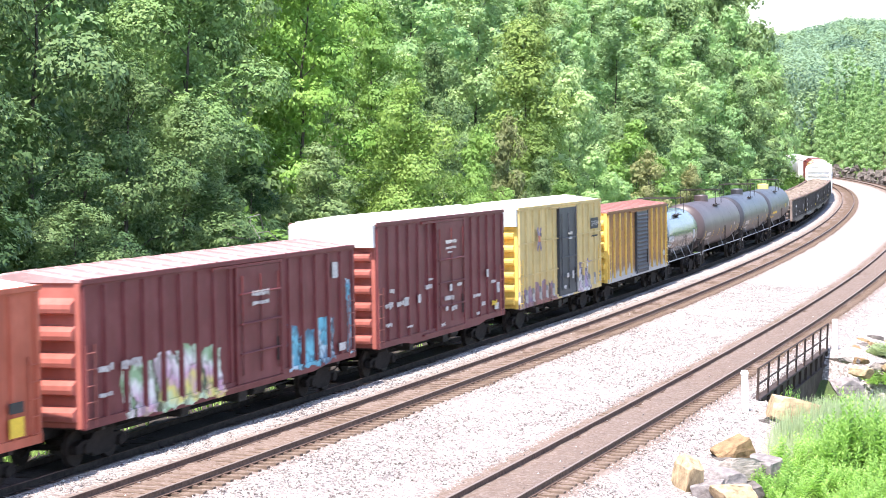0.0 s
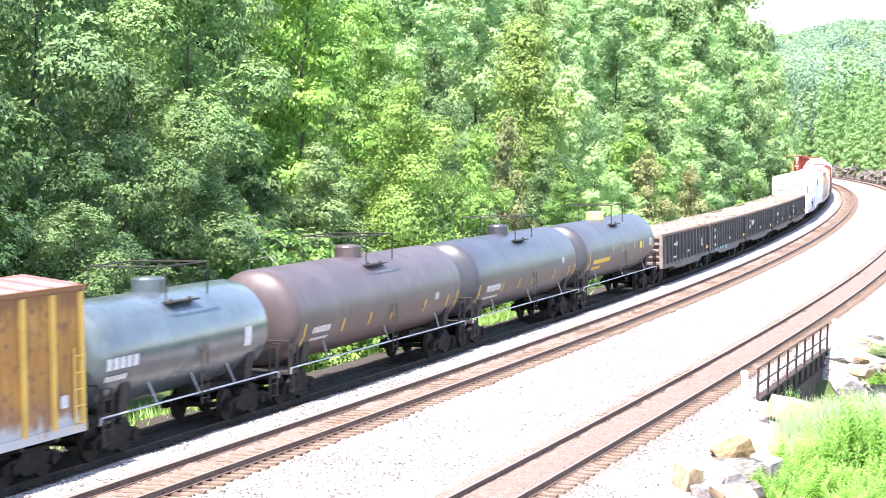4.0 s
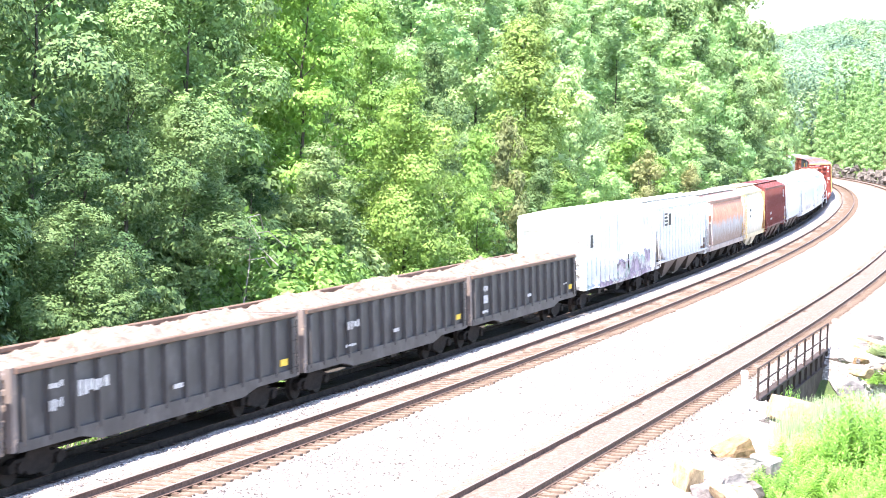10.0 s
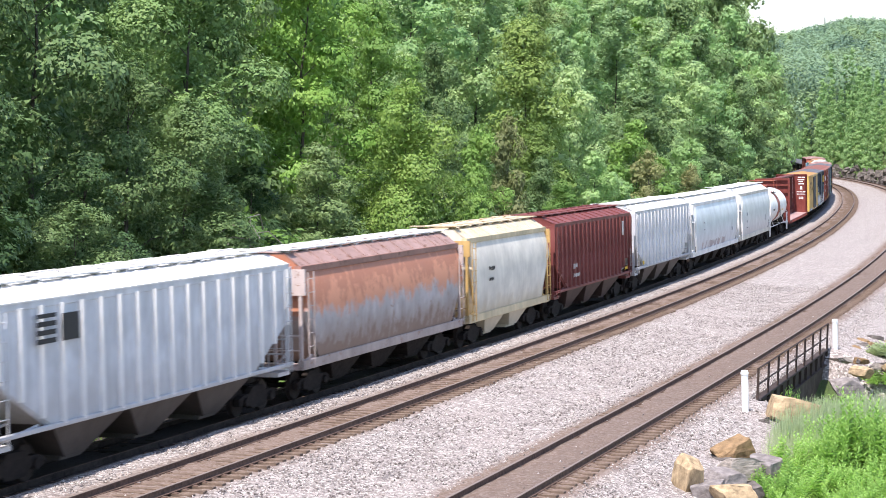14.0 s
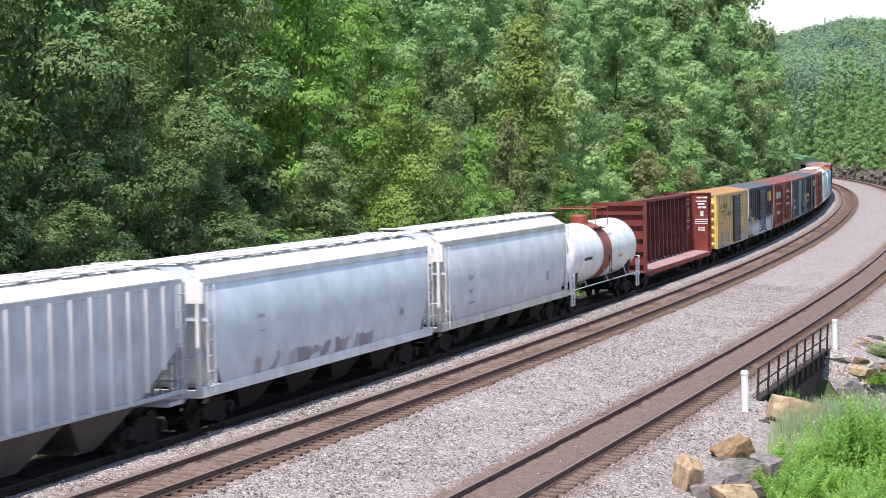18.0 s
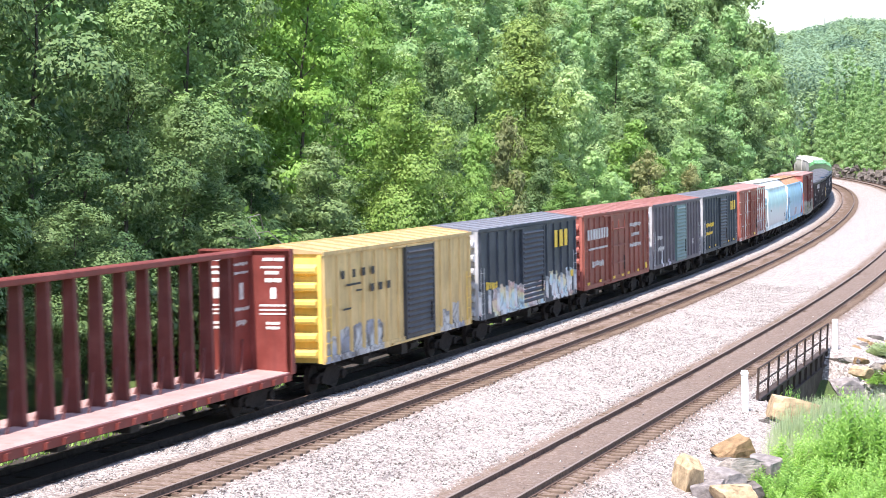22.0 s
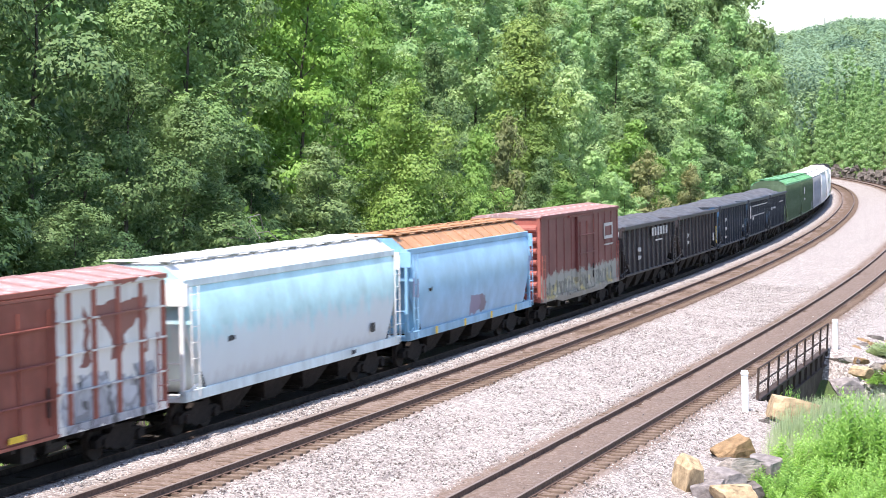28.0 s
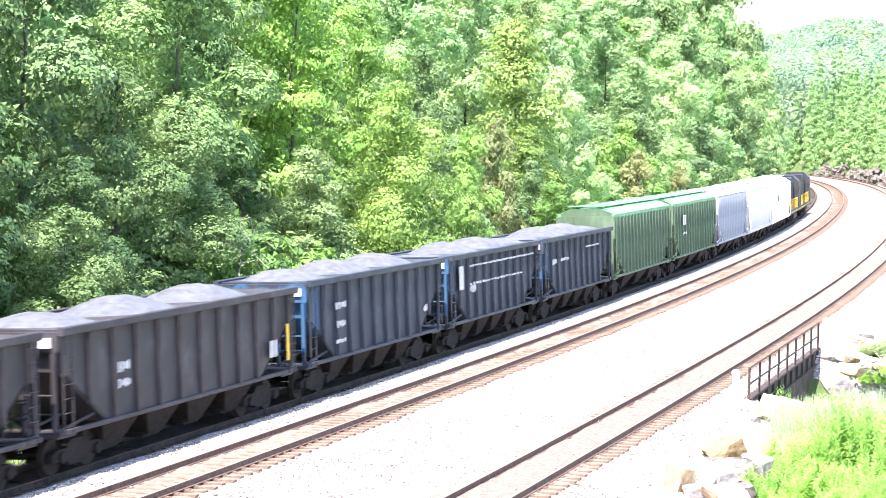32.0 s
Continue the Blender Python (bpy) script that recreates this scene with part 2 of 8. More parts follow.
def rough_field(x, y, k=1.0):
    return (np.sin(x * 0.11 * k + 1.3 * np.sin(y * 0.07 * k)) + np.sin(y * 0.13 * k + 1.7 * np.sin(x * 0.05 * k + 2)) + 0.5 * np.sin((x + y) * 0.31 * k)) / 2.5


def ground_height(x, y):
    x, y = np.atleast_1d(x).astype(float), np.atleast_1d(y).astype(float)
    s, off = off_line(x, y)
    left = -off
    z = np.full(len(x), -1.35)
    hill = np.clip(left - 9.0, 0, None)
    z += np.where(off < 0, 0.50 * hill * smooth_step(0, 12, hill) * (1 + 0.75 * smooth_step(110, 250, s) + 0.55 * smooth_step(150, 230, s)) * (1 - smooth_step(85, 240, hill)), 0)
    z = np.where(z > 60, 60 + (z - 60) * 0.1, z)
    # the cut beyond the bend and the slope above it
    right = np.clip(off - 14.6, 0, None)
    far = smooth_step(225, 290, s)
    z += np.where(off > 0, far * np.minimum(right * 0.85, 12.0) * (1 - smooth_step(45, 130, right)), 0)
    # the long ridge that closes the valley
    z += np.where(off > 0, smooth_step(520, 1150, y) * (40 + 15 * np.exp(-((x / np.maximum(y, 1) - 0.200) / 0.036) ** 2)), 0)
    # gully under the little bridge, on the outer side
    gully = smooth_step(9.6, 10.9, off) * (1 - smooth_step(40, 60, off)) * np.exp(-((s + 13.5 - (off - 10) * 0.1) / 7.6) ** 4)
    z -= gully * 1.7
    # the bank that the eye stands on
    d = np.hypot(x, y)
    bank = np.clip(6.9 - 0.34 * d, -1.35, None)
    z = np.maximum(z, np.where(d < 30, bank, -99))
    outside = smooth_step(12, 17, np.abs(off))
    return z + rough_field(x, y) * 0.5 * outside + rough_field(x, y, 3.1) * 0.15 * outside


def spaced(lo, hi, core_lo, core_hi, fine, grow):
    mid = list(np.arange(core_lo, core_hi + fine, fine))
    a, b, d = mid[0], mid[-1], fine
    while a > lo or b < hi:
        d *= grow
        a, b = a - d, b + d
        mid = [a] + mid + [b]
    return np.array(mid)


def build_ground():
    xs, ys = spaced(-4200, 4200, -60, 130, 2.5, 1.14), spaced(-4200, 4200, 0, 520, 2.5, 1.14)
    gx, gy = np.meshgrid(xs, ys)
    z = ground_height(gx.ravel(), gy.ravel())
    v = np.stack([gx.ravel(), gy.ravel(), z], 1)
    nx = len(xs)
    i, j = np.meshgrid(np.arange(nx - 1), np.arange(len(ys) - 1))
    a = (j * nx + i).ravel()
    f = np.stack([a, a + 1, a + nx + 1, a + nx], 1)
    me = mesh_of("ground", v, f, [M_GROUND], smooth=True)
    thing("ground", "green weedy forest floor rising into wooded hills", "ground", kind="structure", data=me)


def bed_height(off):
    """Top of the stone bed across the line."""
    pts = [(-8.2, -1.5), (-6.6, -0.62), (-5.6, -0.43), (-4.5, -0.385), (-3.0, -0.335), (-2.8, -0.33), (-2.4, -0.165), (-1.9, -0.16), (-1.2, -0.185), (1.2, -0.15), (2.4, -0.22), (4.6, -0.30), (6.3, -0.13), (6.7, -0.085), (7.15, -0.045), (8.45, 0.015), (8.68, -0.035), (9.15, -0.055),
           (9.6, -0.10), (10.6, -0.28), (12.5, -0.75), (14.6, -1.65)]
    return np.interp(off, [p[0] for p in pts], [p[1] for p in pts])


def build_bed():
    ss = np.concatenate([np.arange(-700, -70, 10.0), np.arange(-70, 60, 0.5), np.arange(60, 420, 2.0), np.arange(420, 880, 8.0)])
    oo = np.concatenate([np.linspace(-8.2, -6, 6), np.linspace(-5.6, 10.4, 65), [9.8, 9.84, 9.9, 9.97, 10.03, 10.2], np.linspace(10.8, 14.6, 8)])
    oo = np.sort(oo)
    gs, go = np.meshgrid(ss, oo, indexing="ij")
    x, y, h = on_line(gs.ravel(), go.ravel())
    z = bed_height(go.ravel())
    rng = np.random.default_rng(3)
    z = z + rng.normal(0, 0.014, len(z)) + 0.02 * rough_field(x, y, 6)
    # open under the little bridge
    hole = smooth_step(9.84, 9.98, go.ravel()) * np.exp(-((gs.ravel() + 12.8) / 8.0) ** 16)
    z = np.where(hole > 0.02, z * (1 - hole) + hole * np.minimum(z, -2.6), z)
    n = len(oo)
    i, j = np.meshgrid(np.arange(len(ss) - 1), np.arange(n - 1), indexing="ij")
    a = (i * n + j).ravel()
    f = np.stack([a, a + n, a + n + 1, a + 1], 1)[:, ::-1]
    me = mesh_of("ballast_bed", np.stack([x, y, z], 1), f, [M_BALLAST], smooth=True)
    o = go.ravel()
    # At 2.6 the value also carries the train's shade over the inner track.
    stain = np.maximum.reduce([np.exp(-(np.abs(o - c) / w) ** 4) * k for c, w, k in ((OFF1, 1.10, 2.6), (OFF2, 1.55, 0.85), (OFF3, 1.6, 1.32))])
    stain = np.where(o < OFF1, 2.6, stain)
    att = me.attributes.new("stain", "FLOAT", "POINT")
    att.data.foreach_set("value", stain.astype(np.float32))
    thing("ballast_bed", "pale crushed stone ballast, rust-brown along the rails", "ballast", kind="structure", data=me)


RAIL_RING = [(-0.075, -0.172), (0.075, -0.172), (0.075, -0.155), (0.012, -0.135), (0.010, -0.045), (0.036, -0.032), (0.036, -0.006), (0.028, 0.0), (-0.028, 0.0), (-0.036, -0.006), (-0.036, -0.032), (-0.010, -0.045), (-0.012, -0.135), (-0.075, -0.155)]


def build_track(off, z, label, near, ties_at, wood=M_TIE, rail_mats=(M_RAIL, M_RAILTOP)):
    top = thing("railway_track", label, "railway track", "parallel tracks")
    ss = np.concatenate([np.arange(-700, -60, 12.0), np.arange(-60, 420, 3.0), np.arange(420, 880, 10.0)])
    for side in (-1, 1):
        sh = Shape()
        rings = []
        for s in ss:
            x, y, h = on_line(s, off + side * 0.7525)
            zz = z + (CANT if side > 0 else 0)
            rings.append([(x + p[0] * math.sin(h), y - p[0] * math.cos(h), zz + p[1]) for p in RAIL_RING])
        sh.skin(rings)
        n = len(RAIL_RING)
        sh.m = [1 if (i % n) in (6, 7, 8) and i < len(sh.f) - 2 else 0 for i in range(len(sh.f))]
        part("rail", sh.mesh("rail", *rail_mats), top)
    rng = random.Random(int(off * 10))
    metas = []
    for k in range(4):
        c = 0.018
        sh = Shape().box(-0.115, 0.115, -1.3 - 0.02 * k, 1.3, -0.19, 0, 0, c)
        for yy in (-0.7525, 0.7525):
            sh.box(-0.09, 0.09, yy - 0.18, yy + 0.18, 0, 0.012, 1)
        metas.append(sh.mesh("tie", wood, M_RAIL))
    tilt = -math.degrees(math.atan(CANT / 1.505))

    def tie_pose(s):
        x, y, h = on_line(s, off + rng.uniform(-0.04, 0.04))
        return pose(x, y, z - 0.186 + CANT / 2, 0, 0, math.degrees(h) + rng.uniform(-1.2, 1.2)) @ pose(0, 0, 0, tilt, 0, 0)

    rest = Shape()
    s = -62.0
    while s < 360:
        if near[0] <= s < near[1]:
            ties_at.append((rng.choice(metas), top, tie_pose(s)))
        else:
            m = tie_pose(s)
            rest.piece([m @ Vector(p) for p in [(x, y, zz) for x in (-0.115, 0.115) for y in (-1.3, 1.3) for zz in (-0.19, 0)]],
                       [(0, 1, 3, 2), (4, 6, 7, 5), (0, 4, 5, 1), (2, 3, 7, 6), (1, 5, 7, 3)])
        s += 0.55
    tagged(part("tie_row", rest.mesh("tie_row", wood), top), kind="stuff")
    return top


build_ground()
build_bed()
TIES = []
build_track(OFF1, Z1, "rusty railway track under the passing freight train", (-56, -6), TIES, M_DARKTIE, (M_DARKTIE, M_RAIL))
build_track(OFF2, Z2, "rusty railway track on worn wooden ties, empty", (-56, 108), TIES)
build_track(OFF3, Z3, "rusty railway track with buried brown ties, empty", (-56, 108), TIES)
# ---- the woods ----
def crown_leaves(rng, height, spread, count, size, low=0.2, lobes=18, shape="round", flat=0.75, gaps=0.2, fat=1.0, loose=0.5):
    """Leaf triangles on the outsides of rounded boughs that stand round the stem; returns the leaves and the boughs' middles."""
    mids, rad, outer = [], [], []
    for i in range(lobes):
        u = (i + 0.5) / lobes
        if shape == "tall":
            prof = (1 - u) ** 0.62 * (0.55 + 0.45 * min(1, u * 5))
        elif shape == "crowned":
            prof = (1 - u) ** 0.38 * (0.72 + 0.28 * min(1, u * 4))
        elif shape == "vase":
            prof = 0.35 + 0.65 * math.sin(math.pi * (0.12 + 0.78 * u) ** 1.25)
        else:
            prof = math.sin(math.pi * (0.10 + 0.84 * u) ** 0.80) ** 0.65
        a = i * 2.39996 + rng.uniform(-0.7, 0.7)
        rr = spread * (0.24 + 0.15 * rng.uniform()) * (0.55 + 0.55 * prof) * fat
        reach = max(0.0, spread * prof - rr * 0.75) * (rng.uniform(0.5, 1.08) if i < lobes - 1 else 0.1)
        mids.append((math.cos(a) * reach, math.sin(a) * reach, height * low + height * (0.98 - low) * u - rr * 0.45 + rng.normal(0, 0.015 * height)))
        rad.append(rr)
    mids, rad = np.array(mids), np.array(rad)
    inner = int(count * 0.17)
    n = count - inner
    pick = rng.choice(lobes, n, p=rad ** 2 / (rad ** 2).sum())
    d = rng.normal(0, 1, (n, 3)) + np.array([0, 0, 0.25])
    way = mids[pick] * np.array([1, 1, 0]) / (spread + 1e-6)
    d += way * 0.9
    d /= np.linalg.norm(d, axis=1)[:, None]
    # sprays: patches of a bough that stand out or hang back, with gaps between
    ang, lev = np.round(np.arctan2(d[:, 1], d[:, 0]) * 1.6), np.round(d[:, 2] * 3.0)
    seed = ang * 12.9898 + lev * 78.233 + pick * 37.719
    hashed = [np.sin(seed * k) * 43758.5453 for k in (1.0, 1.31, 1.77, 2.13)]
    wob, ha, hb, hc = (v - np.floor(v) for v in hashed)
    keep = wob > gaps
    d, pick, wob = d[keep], pick[keep], wob[keep]
    spray = np.stack([ha, hb, hc], 1)[keep] - 0.5
    n = len(d)
    r = rad[pick] * (0.74 + 0.42 * wob + rng.normal(0, 0.09, n))
    c = mids[pick] + d * r[:, None] * np.array([1, 1, flat]) + spray * rad[pick][:, None] * 0.22
    nrm = d * 0.9 + spray * loose + rng.normal(0, 0.26, (n, 3)) + np.array([0, 0, 0.42])
    # a thin filling of leaves round the stem
    pk = rng.choice(lobes, inner)
    ci = mids[pk] * rng.uniform(0.1, 0.9, (inner, 1)) ** np.array([1, 1, 0]) + rng.normal(0, 0.35, (inner, 3)) * rad[pk][:, None]
    ni = rng.normal(0, 0.6, (inner, 3)) + np.array([0, 0, 0.7])
    c, nrm = np.concatenate([c, ci]), np.concatenate([nrm, ni])
    sz = np.concatenate([size * rng.uniform(0.6, 1.35, n), size * 1.5 * rng.uniform(0.7, 1.3, inner)])[:, None]
    nrm /= np.linalg.norm(nrm, axis=1)[:, None]
    t = np.cross(nrm, rng.normal(0, 1, c.shape))
    t /= np.linalg.norm(t, axis=1)[:, None] + 1e-9
    b = np.cross(nrm, t)
    return np.stack([c - t * sz, c + t * sz * 0.7 - b * sz * 0.62, c + t * sz * 0.7 + b * sz * 0.62], 1), mids


def wood_shape(rng, height, spread, mids, girth, lean=0.0):
    sh = Shape()
    pts = [Vector((0, 0, -0.6))]
    for i in range(1, 7):
        u = i / 6
        pts.append(Vector((lean * u * height * 0.1 + rng.normal(0, 0.10) * u, rng.normal(0, 0.10) * u, height * 0.86 * u)))
    for i in range(6):
        sh.tube(pts[i], pts[i + 1], girth * (1 - 0.145 * i), girth * (1 - 0.145 * (i + 1)), 7)
    for k, m in enumerate(mids):
        m = Vector(m)
        u = max(0.1, min(0.9, (m.z - 0.22 * math.hypot(m.x, m.y) - 0.5) / (height * 0.86)))
        j = min(6, int(u * 6 + 0.5))
        a = Vector((pts[j].x, pts[j].y, u * height * 0.86))
        mid = a.lerp(m, 0.5) + Vector((0, 0, 0.12 * (m - a).length))
        r = girth * (0.34 - 0.2 * u)
        sh.tube(a, mid, r, r * 0.7, 5)
        sh.tube(mid, m, r * 0.7, r * 0.2, 4)
        for j in range(3):
            e = m + Vector((rng.normal(0, 0.5), rng.normal(0, 0.5), rng.normal(0.1, 0.4))) * spread * 0.3
            sh.tube(mid.lerp(m, 0.6), e, r * 0.35, r * 0.1, 3)
    return sh


def tree_kind(seed, height, spread, count, size, low, lobes, leaf, girth, **form):
    rng = np.random.default_rng(seed)
    q, mids = crown_leaves(rng, height, spread, count, size, low, lobes, **form)
    return quad_mesh("crown", q, [leaf]), wood_shape(rng, height, spread, mids, girth).mesh("trunk", M_BARK), height, spread


def greens(dark, mid, light, pale):
    return [(0.12, dark), (0.42, mid), (0.68, light), (0.98, pale)]


# Oak leaves are darkened so their colour holds the shade of the wood's hollows.
LEAF_OAK = leafy("shade_toned_oak_leaves", greens((0.015, 0.040, 0.022), (0.036, 0.082, 0.037), (0.062, 0.125, 0.052), (0.13, 0.21, 0.10)), 0.2)
LEAF_ASH = leafy("ash_leaves", greens((0.030, 0.070, 0.036), (0.066, 0.132, 0.060), (0.108, 0.192, 0.088), (0.18, 0.27, 0.14)), 0.25)
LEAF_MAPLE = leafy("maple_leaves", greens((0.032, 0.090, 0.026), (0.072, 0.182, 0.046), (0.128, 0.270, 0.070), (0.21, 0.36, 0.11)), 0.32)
LEAF_BIRCH = leafy("birch_leaves", greens((0.036, 0.090, 0.041), (0.080, 0.168, 0.072), (0.132, 0.242, 0.106), (0.22, 0.34, 0.16)), 0.3)
LEAF_LOCUST = leafy("locust_leaves", greens((0.046, 0.108, 0.032), (0.088, 0.182, 0.050), (0.136, 0.255, 0.074), (0.21, 0.33, 0.12)), 0.36)
LEAF_OLIVE = leafy("olive_locust_leaves", greens((0.055, 0.110, 0.036), (0.100, 0.182, 0.058), (0.150, 0.252, 0.084), (0.23, 0.33, 0.13)), 0.34)
LEAF_BEECH = leafy("beech_leaves", greens((0.050, 0.125, 0.044), (0.108, 0.225, 0.072), (0.178, 0.330, 0.108), (0.28, 0.44, 0.17)), 0.4)
LEAF_DRY = leafy("dry_leaves", greens((0.070, 0.105, 0.055), (0.118, 0.158, 0.082), (0.165, 0.208, 0.110), (0.24, 0.27, 0.15)), 0.3)
# Poplar, hillside and young leaves: extra blue in the colour stands for haze.
LEAF_POPLAR = leafy("pale_poplar_leaves", greens((0.072, 0.145, 0.084), (0.152, 0.275, 0.152), (0.235, 0.380, 0.208), (0.35, 0.49, 0.29)), 0.38)
LEAF_HILL = leafy("hillside_leaves", greens((0.080, 0.178, 0.100), (0.158, 0.305, 0.160), (0.235, 0.400, 0.210), (0.33, 0.50, 0.28)), 0.42)
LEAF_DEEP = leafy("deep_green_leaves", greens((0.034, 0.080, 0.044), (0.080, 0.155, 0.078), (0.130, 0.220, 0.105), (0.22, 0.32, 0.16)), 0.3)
LEAF_YOUNG = leafy("young_leaves", greens((0.078, 0.175, 0.104), (0.145, 0.290, 0.164), (0.210, 0.375, 0.208), (0.29, 0.45, 0.26)), 0.45)

KINDS = {
    "oak": (tree_kind(11, 14, 3.6, 29000, 0.074, 0.20, 15, LEAF_OAK, 0.19, gaps=0.30, loose=0.8), "oak leaning over the inner track, its leaves coloured for shade"),
    "ash": (tree_kind(12, 14, 3.4, 29000, 0.080, 0.34, 17, LEAF_ASH, 0.13, flat=0.85, gaps=0.16), "tall grey-green ash on the wooded slope"),
    "birch": (tree_kind(20, 14, 3.4, 29000, 0.078, 0.30, 18, LEAF_BIRCH, 0.12, flat=0.8, gaps=0.18), "fresh mid-green birch with drooping boughs"),
    "maple": (tree_kind(13, 14, 3.4, 27000, 0.090, 0.30, 19, LEAF_MAPLE, 0.13, flat=0.5, gaps=0.24, loose=0.4), "tall leafy maple with layered bright green boughs"),
    "locust": (tree_kind(14, 12, 3.4, 29000, 0.085, 0.10, 18, LEAF_LOCUST, 0.12, flat=0.85, gaps=0.14, fat=1.25), "yellow-green locust glowing in the sun at the wood's edge"),
    "olive": (tree_kind(15, 15, 3.4, 29000, 0.10, 0.08, 16, LEAF_OLIVE, 0.13, shape="crowned", flat=0.8, gaps=0.14, fat=1.35), "tall pointed olive-green locust in the wood's edge"),
    "beech": (tree_kind(16, 12, 3.2, 24000, 0.090, 0.08, 17, LEAF_BEECH, 0.11, flat=0.8, gaps=0.18), "fresh green beech at the edge of the wood"),
    "thin": (tree_kind(17, 14, 3.0, 9500, 0.075, 0.15, 18, LEAF_POPLAR, 0.12, gaps=0.45, loose=1.0), "thin grey half-bare tree on the slope"),
    "dry": (tree_kind(18, 9, 3.0, 13000, 0.10, 0.10, 16, LEAF_DRY, 0.10, flat=0.7, gaps=0.25), "small olive-brown thinly leaved tree at the wood's edge"),
    "deep": (tree_kind(19, 14, 3.4, 21000, 0.10, 0.25, 18, LEAF_DEEP, 0.12, gaps=0.18), "dense dark grey-green tree inside the wood"),
    "poplar": (tree_kind(21, 14, 3.6, 17000, 0.125, 0.10, 22, LEAF_POPLAR, 0.11, flat=0.9, gaps=0.12, loose=0.7), "pale grey-green poplar on the hillside"),
    "elm": (tree_kind(22, 14, 3.8, 15000, 0.14, 0.10, 17, LEAF_HILL, 0.11, gaps=0.14), "broad mid-green tree on the hillside"),
    "lime": (tree_kind(23, 13, 3.6, 14000, 0.14, 0.08, 15, LEAF_BEECH, 0.11, gaps=0.16), "rounded bright green tree on the hillside"),
    "cherry": (tree_kind(24, 15, 3.6, 14000, 0.14, 0.10, 20, LEAF_DEEP, 0.11, shape="vase", gaps=0.16), "dark green tree on the hillside"),
}
BACK = [(tree_kind(25, 14, 4.0, 6500, 0.20, 0.2, 15, LEAF_HILL, 0.09), "mid-green tree high on the slope"), (tree_kind(26, 15, 3.8, 6500, 0.20, 0.2, 17, LEAF_POPLAR, 0.09), "pale tree high on the slope"), (tree_kind(27, 14, 3.9, 6500, 0.20, 0.2, 15, LEAF_DEEP, 0.09), "dark tree high on the slope"), (tree_kind(28, 14, 3.8, 6500, 0.20, 0.2, 14, LEAF_MAPLE, 0.09), "green tree high on the slope")]
FAR = [crown_leaves(np.random.default_rng(31), 14, 3.9, 6200, 0.185, 0.06, 16)[0], crown_leaves(np.random.default_rng(32), 15, 3.7, 6200, 0.185, 0.06, 18, flat=0.9)[0], crown_leaves(np.random.default_rng(33), 14, 3.9, 6200, 0.185, 0.06, 15, "vase")[0],
       crown_leaves(np.random.default_rng(34), 15, 2.1, 2300, 0.20, 0.04, 18, "tall", fat=1.2)[0]]
FAR_SET = [[], [], [], []]
SHRUB = [tree_kind(41, 3.2, 1.9, 3400, 0.09, 0.02, 12, LEAF_MAPLE, 0.04), tree_kind(42, 3.8, 2.1, 3600, 0.09, 0.02, 13, LEAF_BEECH, 0.04), tree_kind(43, 2.6, 1.7, 3000, 0.085, 0.02, 11, LEAF_ASH, 0.04)]
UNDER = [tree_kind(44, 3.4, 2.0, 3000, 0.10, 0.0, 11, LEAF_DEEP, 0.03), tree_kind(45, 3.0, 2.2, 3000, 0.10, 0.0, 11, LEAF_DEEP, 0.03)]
WOOD = random.Random(5)


def plant(kind, s, off, scale, name="tree", label="", category="tree", group="trees of the hillside", tall=None, turn=None):
    x, y = on_line(s, off)[:2]
    z = float(ground_height(x, y)[0])
    t = thing(name, label, category, group, m=pose(float(x), float(y), z, 0, 0, WOOD.uniform(0, 360) if turn is None else turn))
    t.scale = (scale, scale, scale if tall is None else tall)
    part("crown", kind[0], t)
    part("trunk", kind[1], t)
    return t


def grow(kind, s, off, height, spread):
    """A tree of a kind, at its own height and half width."""
    k, label = KINDS[kind]
    return plant(k, s, off, spread / k[3], label=label, tall=height / k[2])


def far_tree(kind, x, y, scale, tall=1.0):
    z = float(ground_height(x, y)[0])
    a = WOOD.uniform(0, 2 * math.pi)
    m = np.array([[math.cos(a), -math.sin(a), 0], [math.sin(a), math.cos(a), 0], [0, 0, tall]]) * scale
    FAR_SET[kind].append(FAR[kind] @ m.T + np.array([float(x), float(y), z - 0.3]))


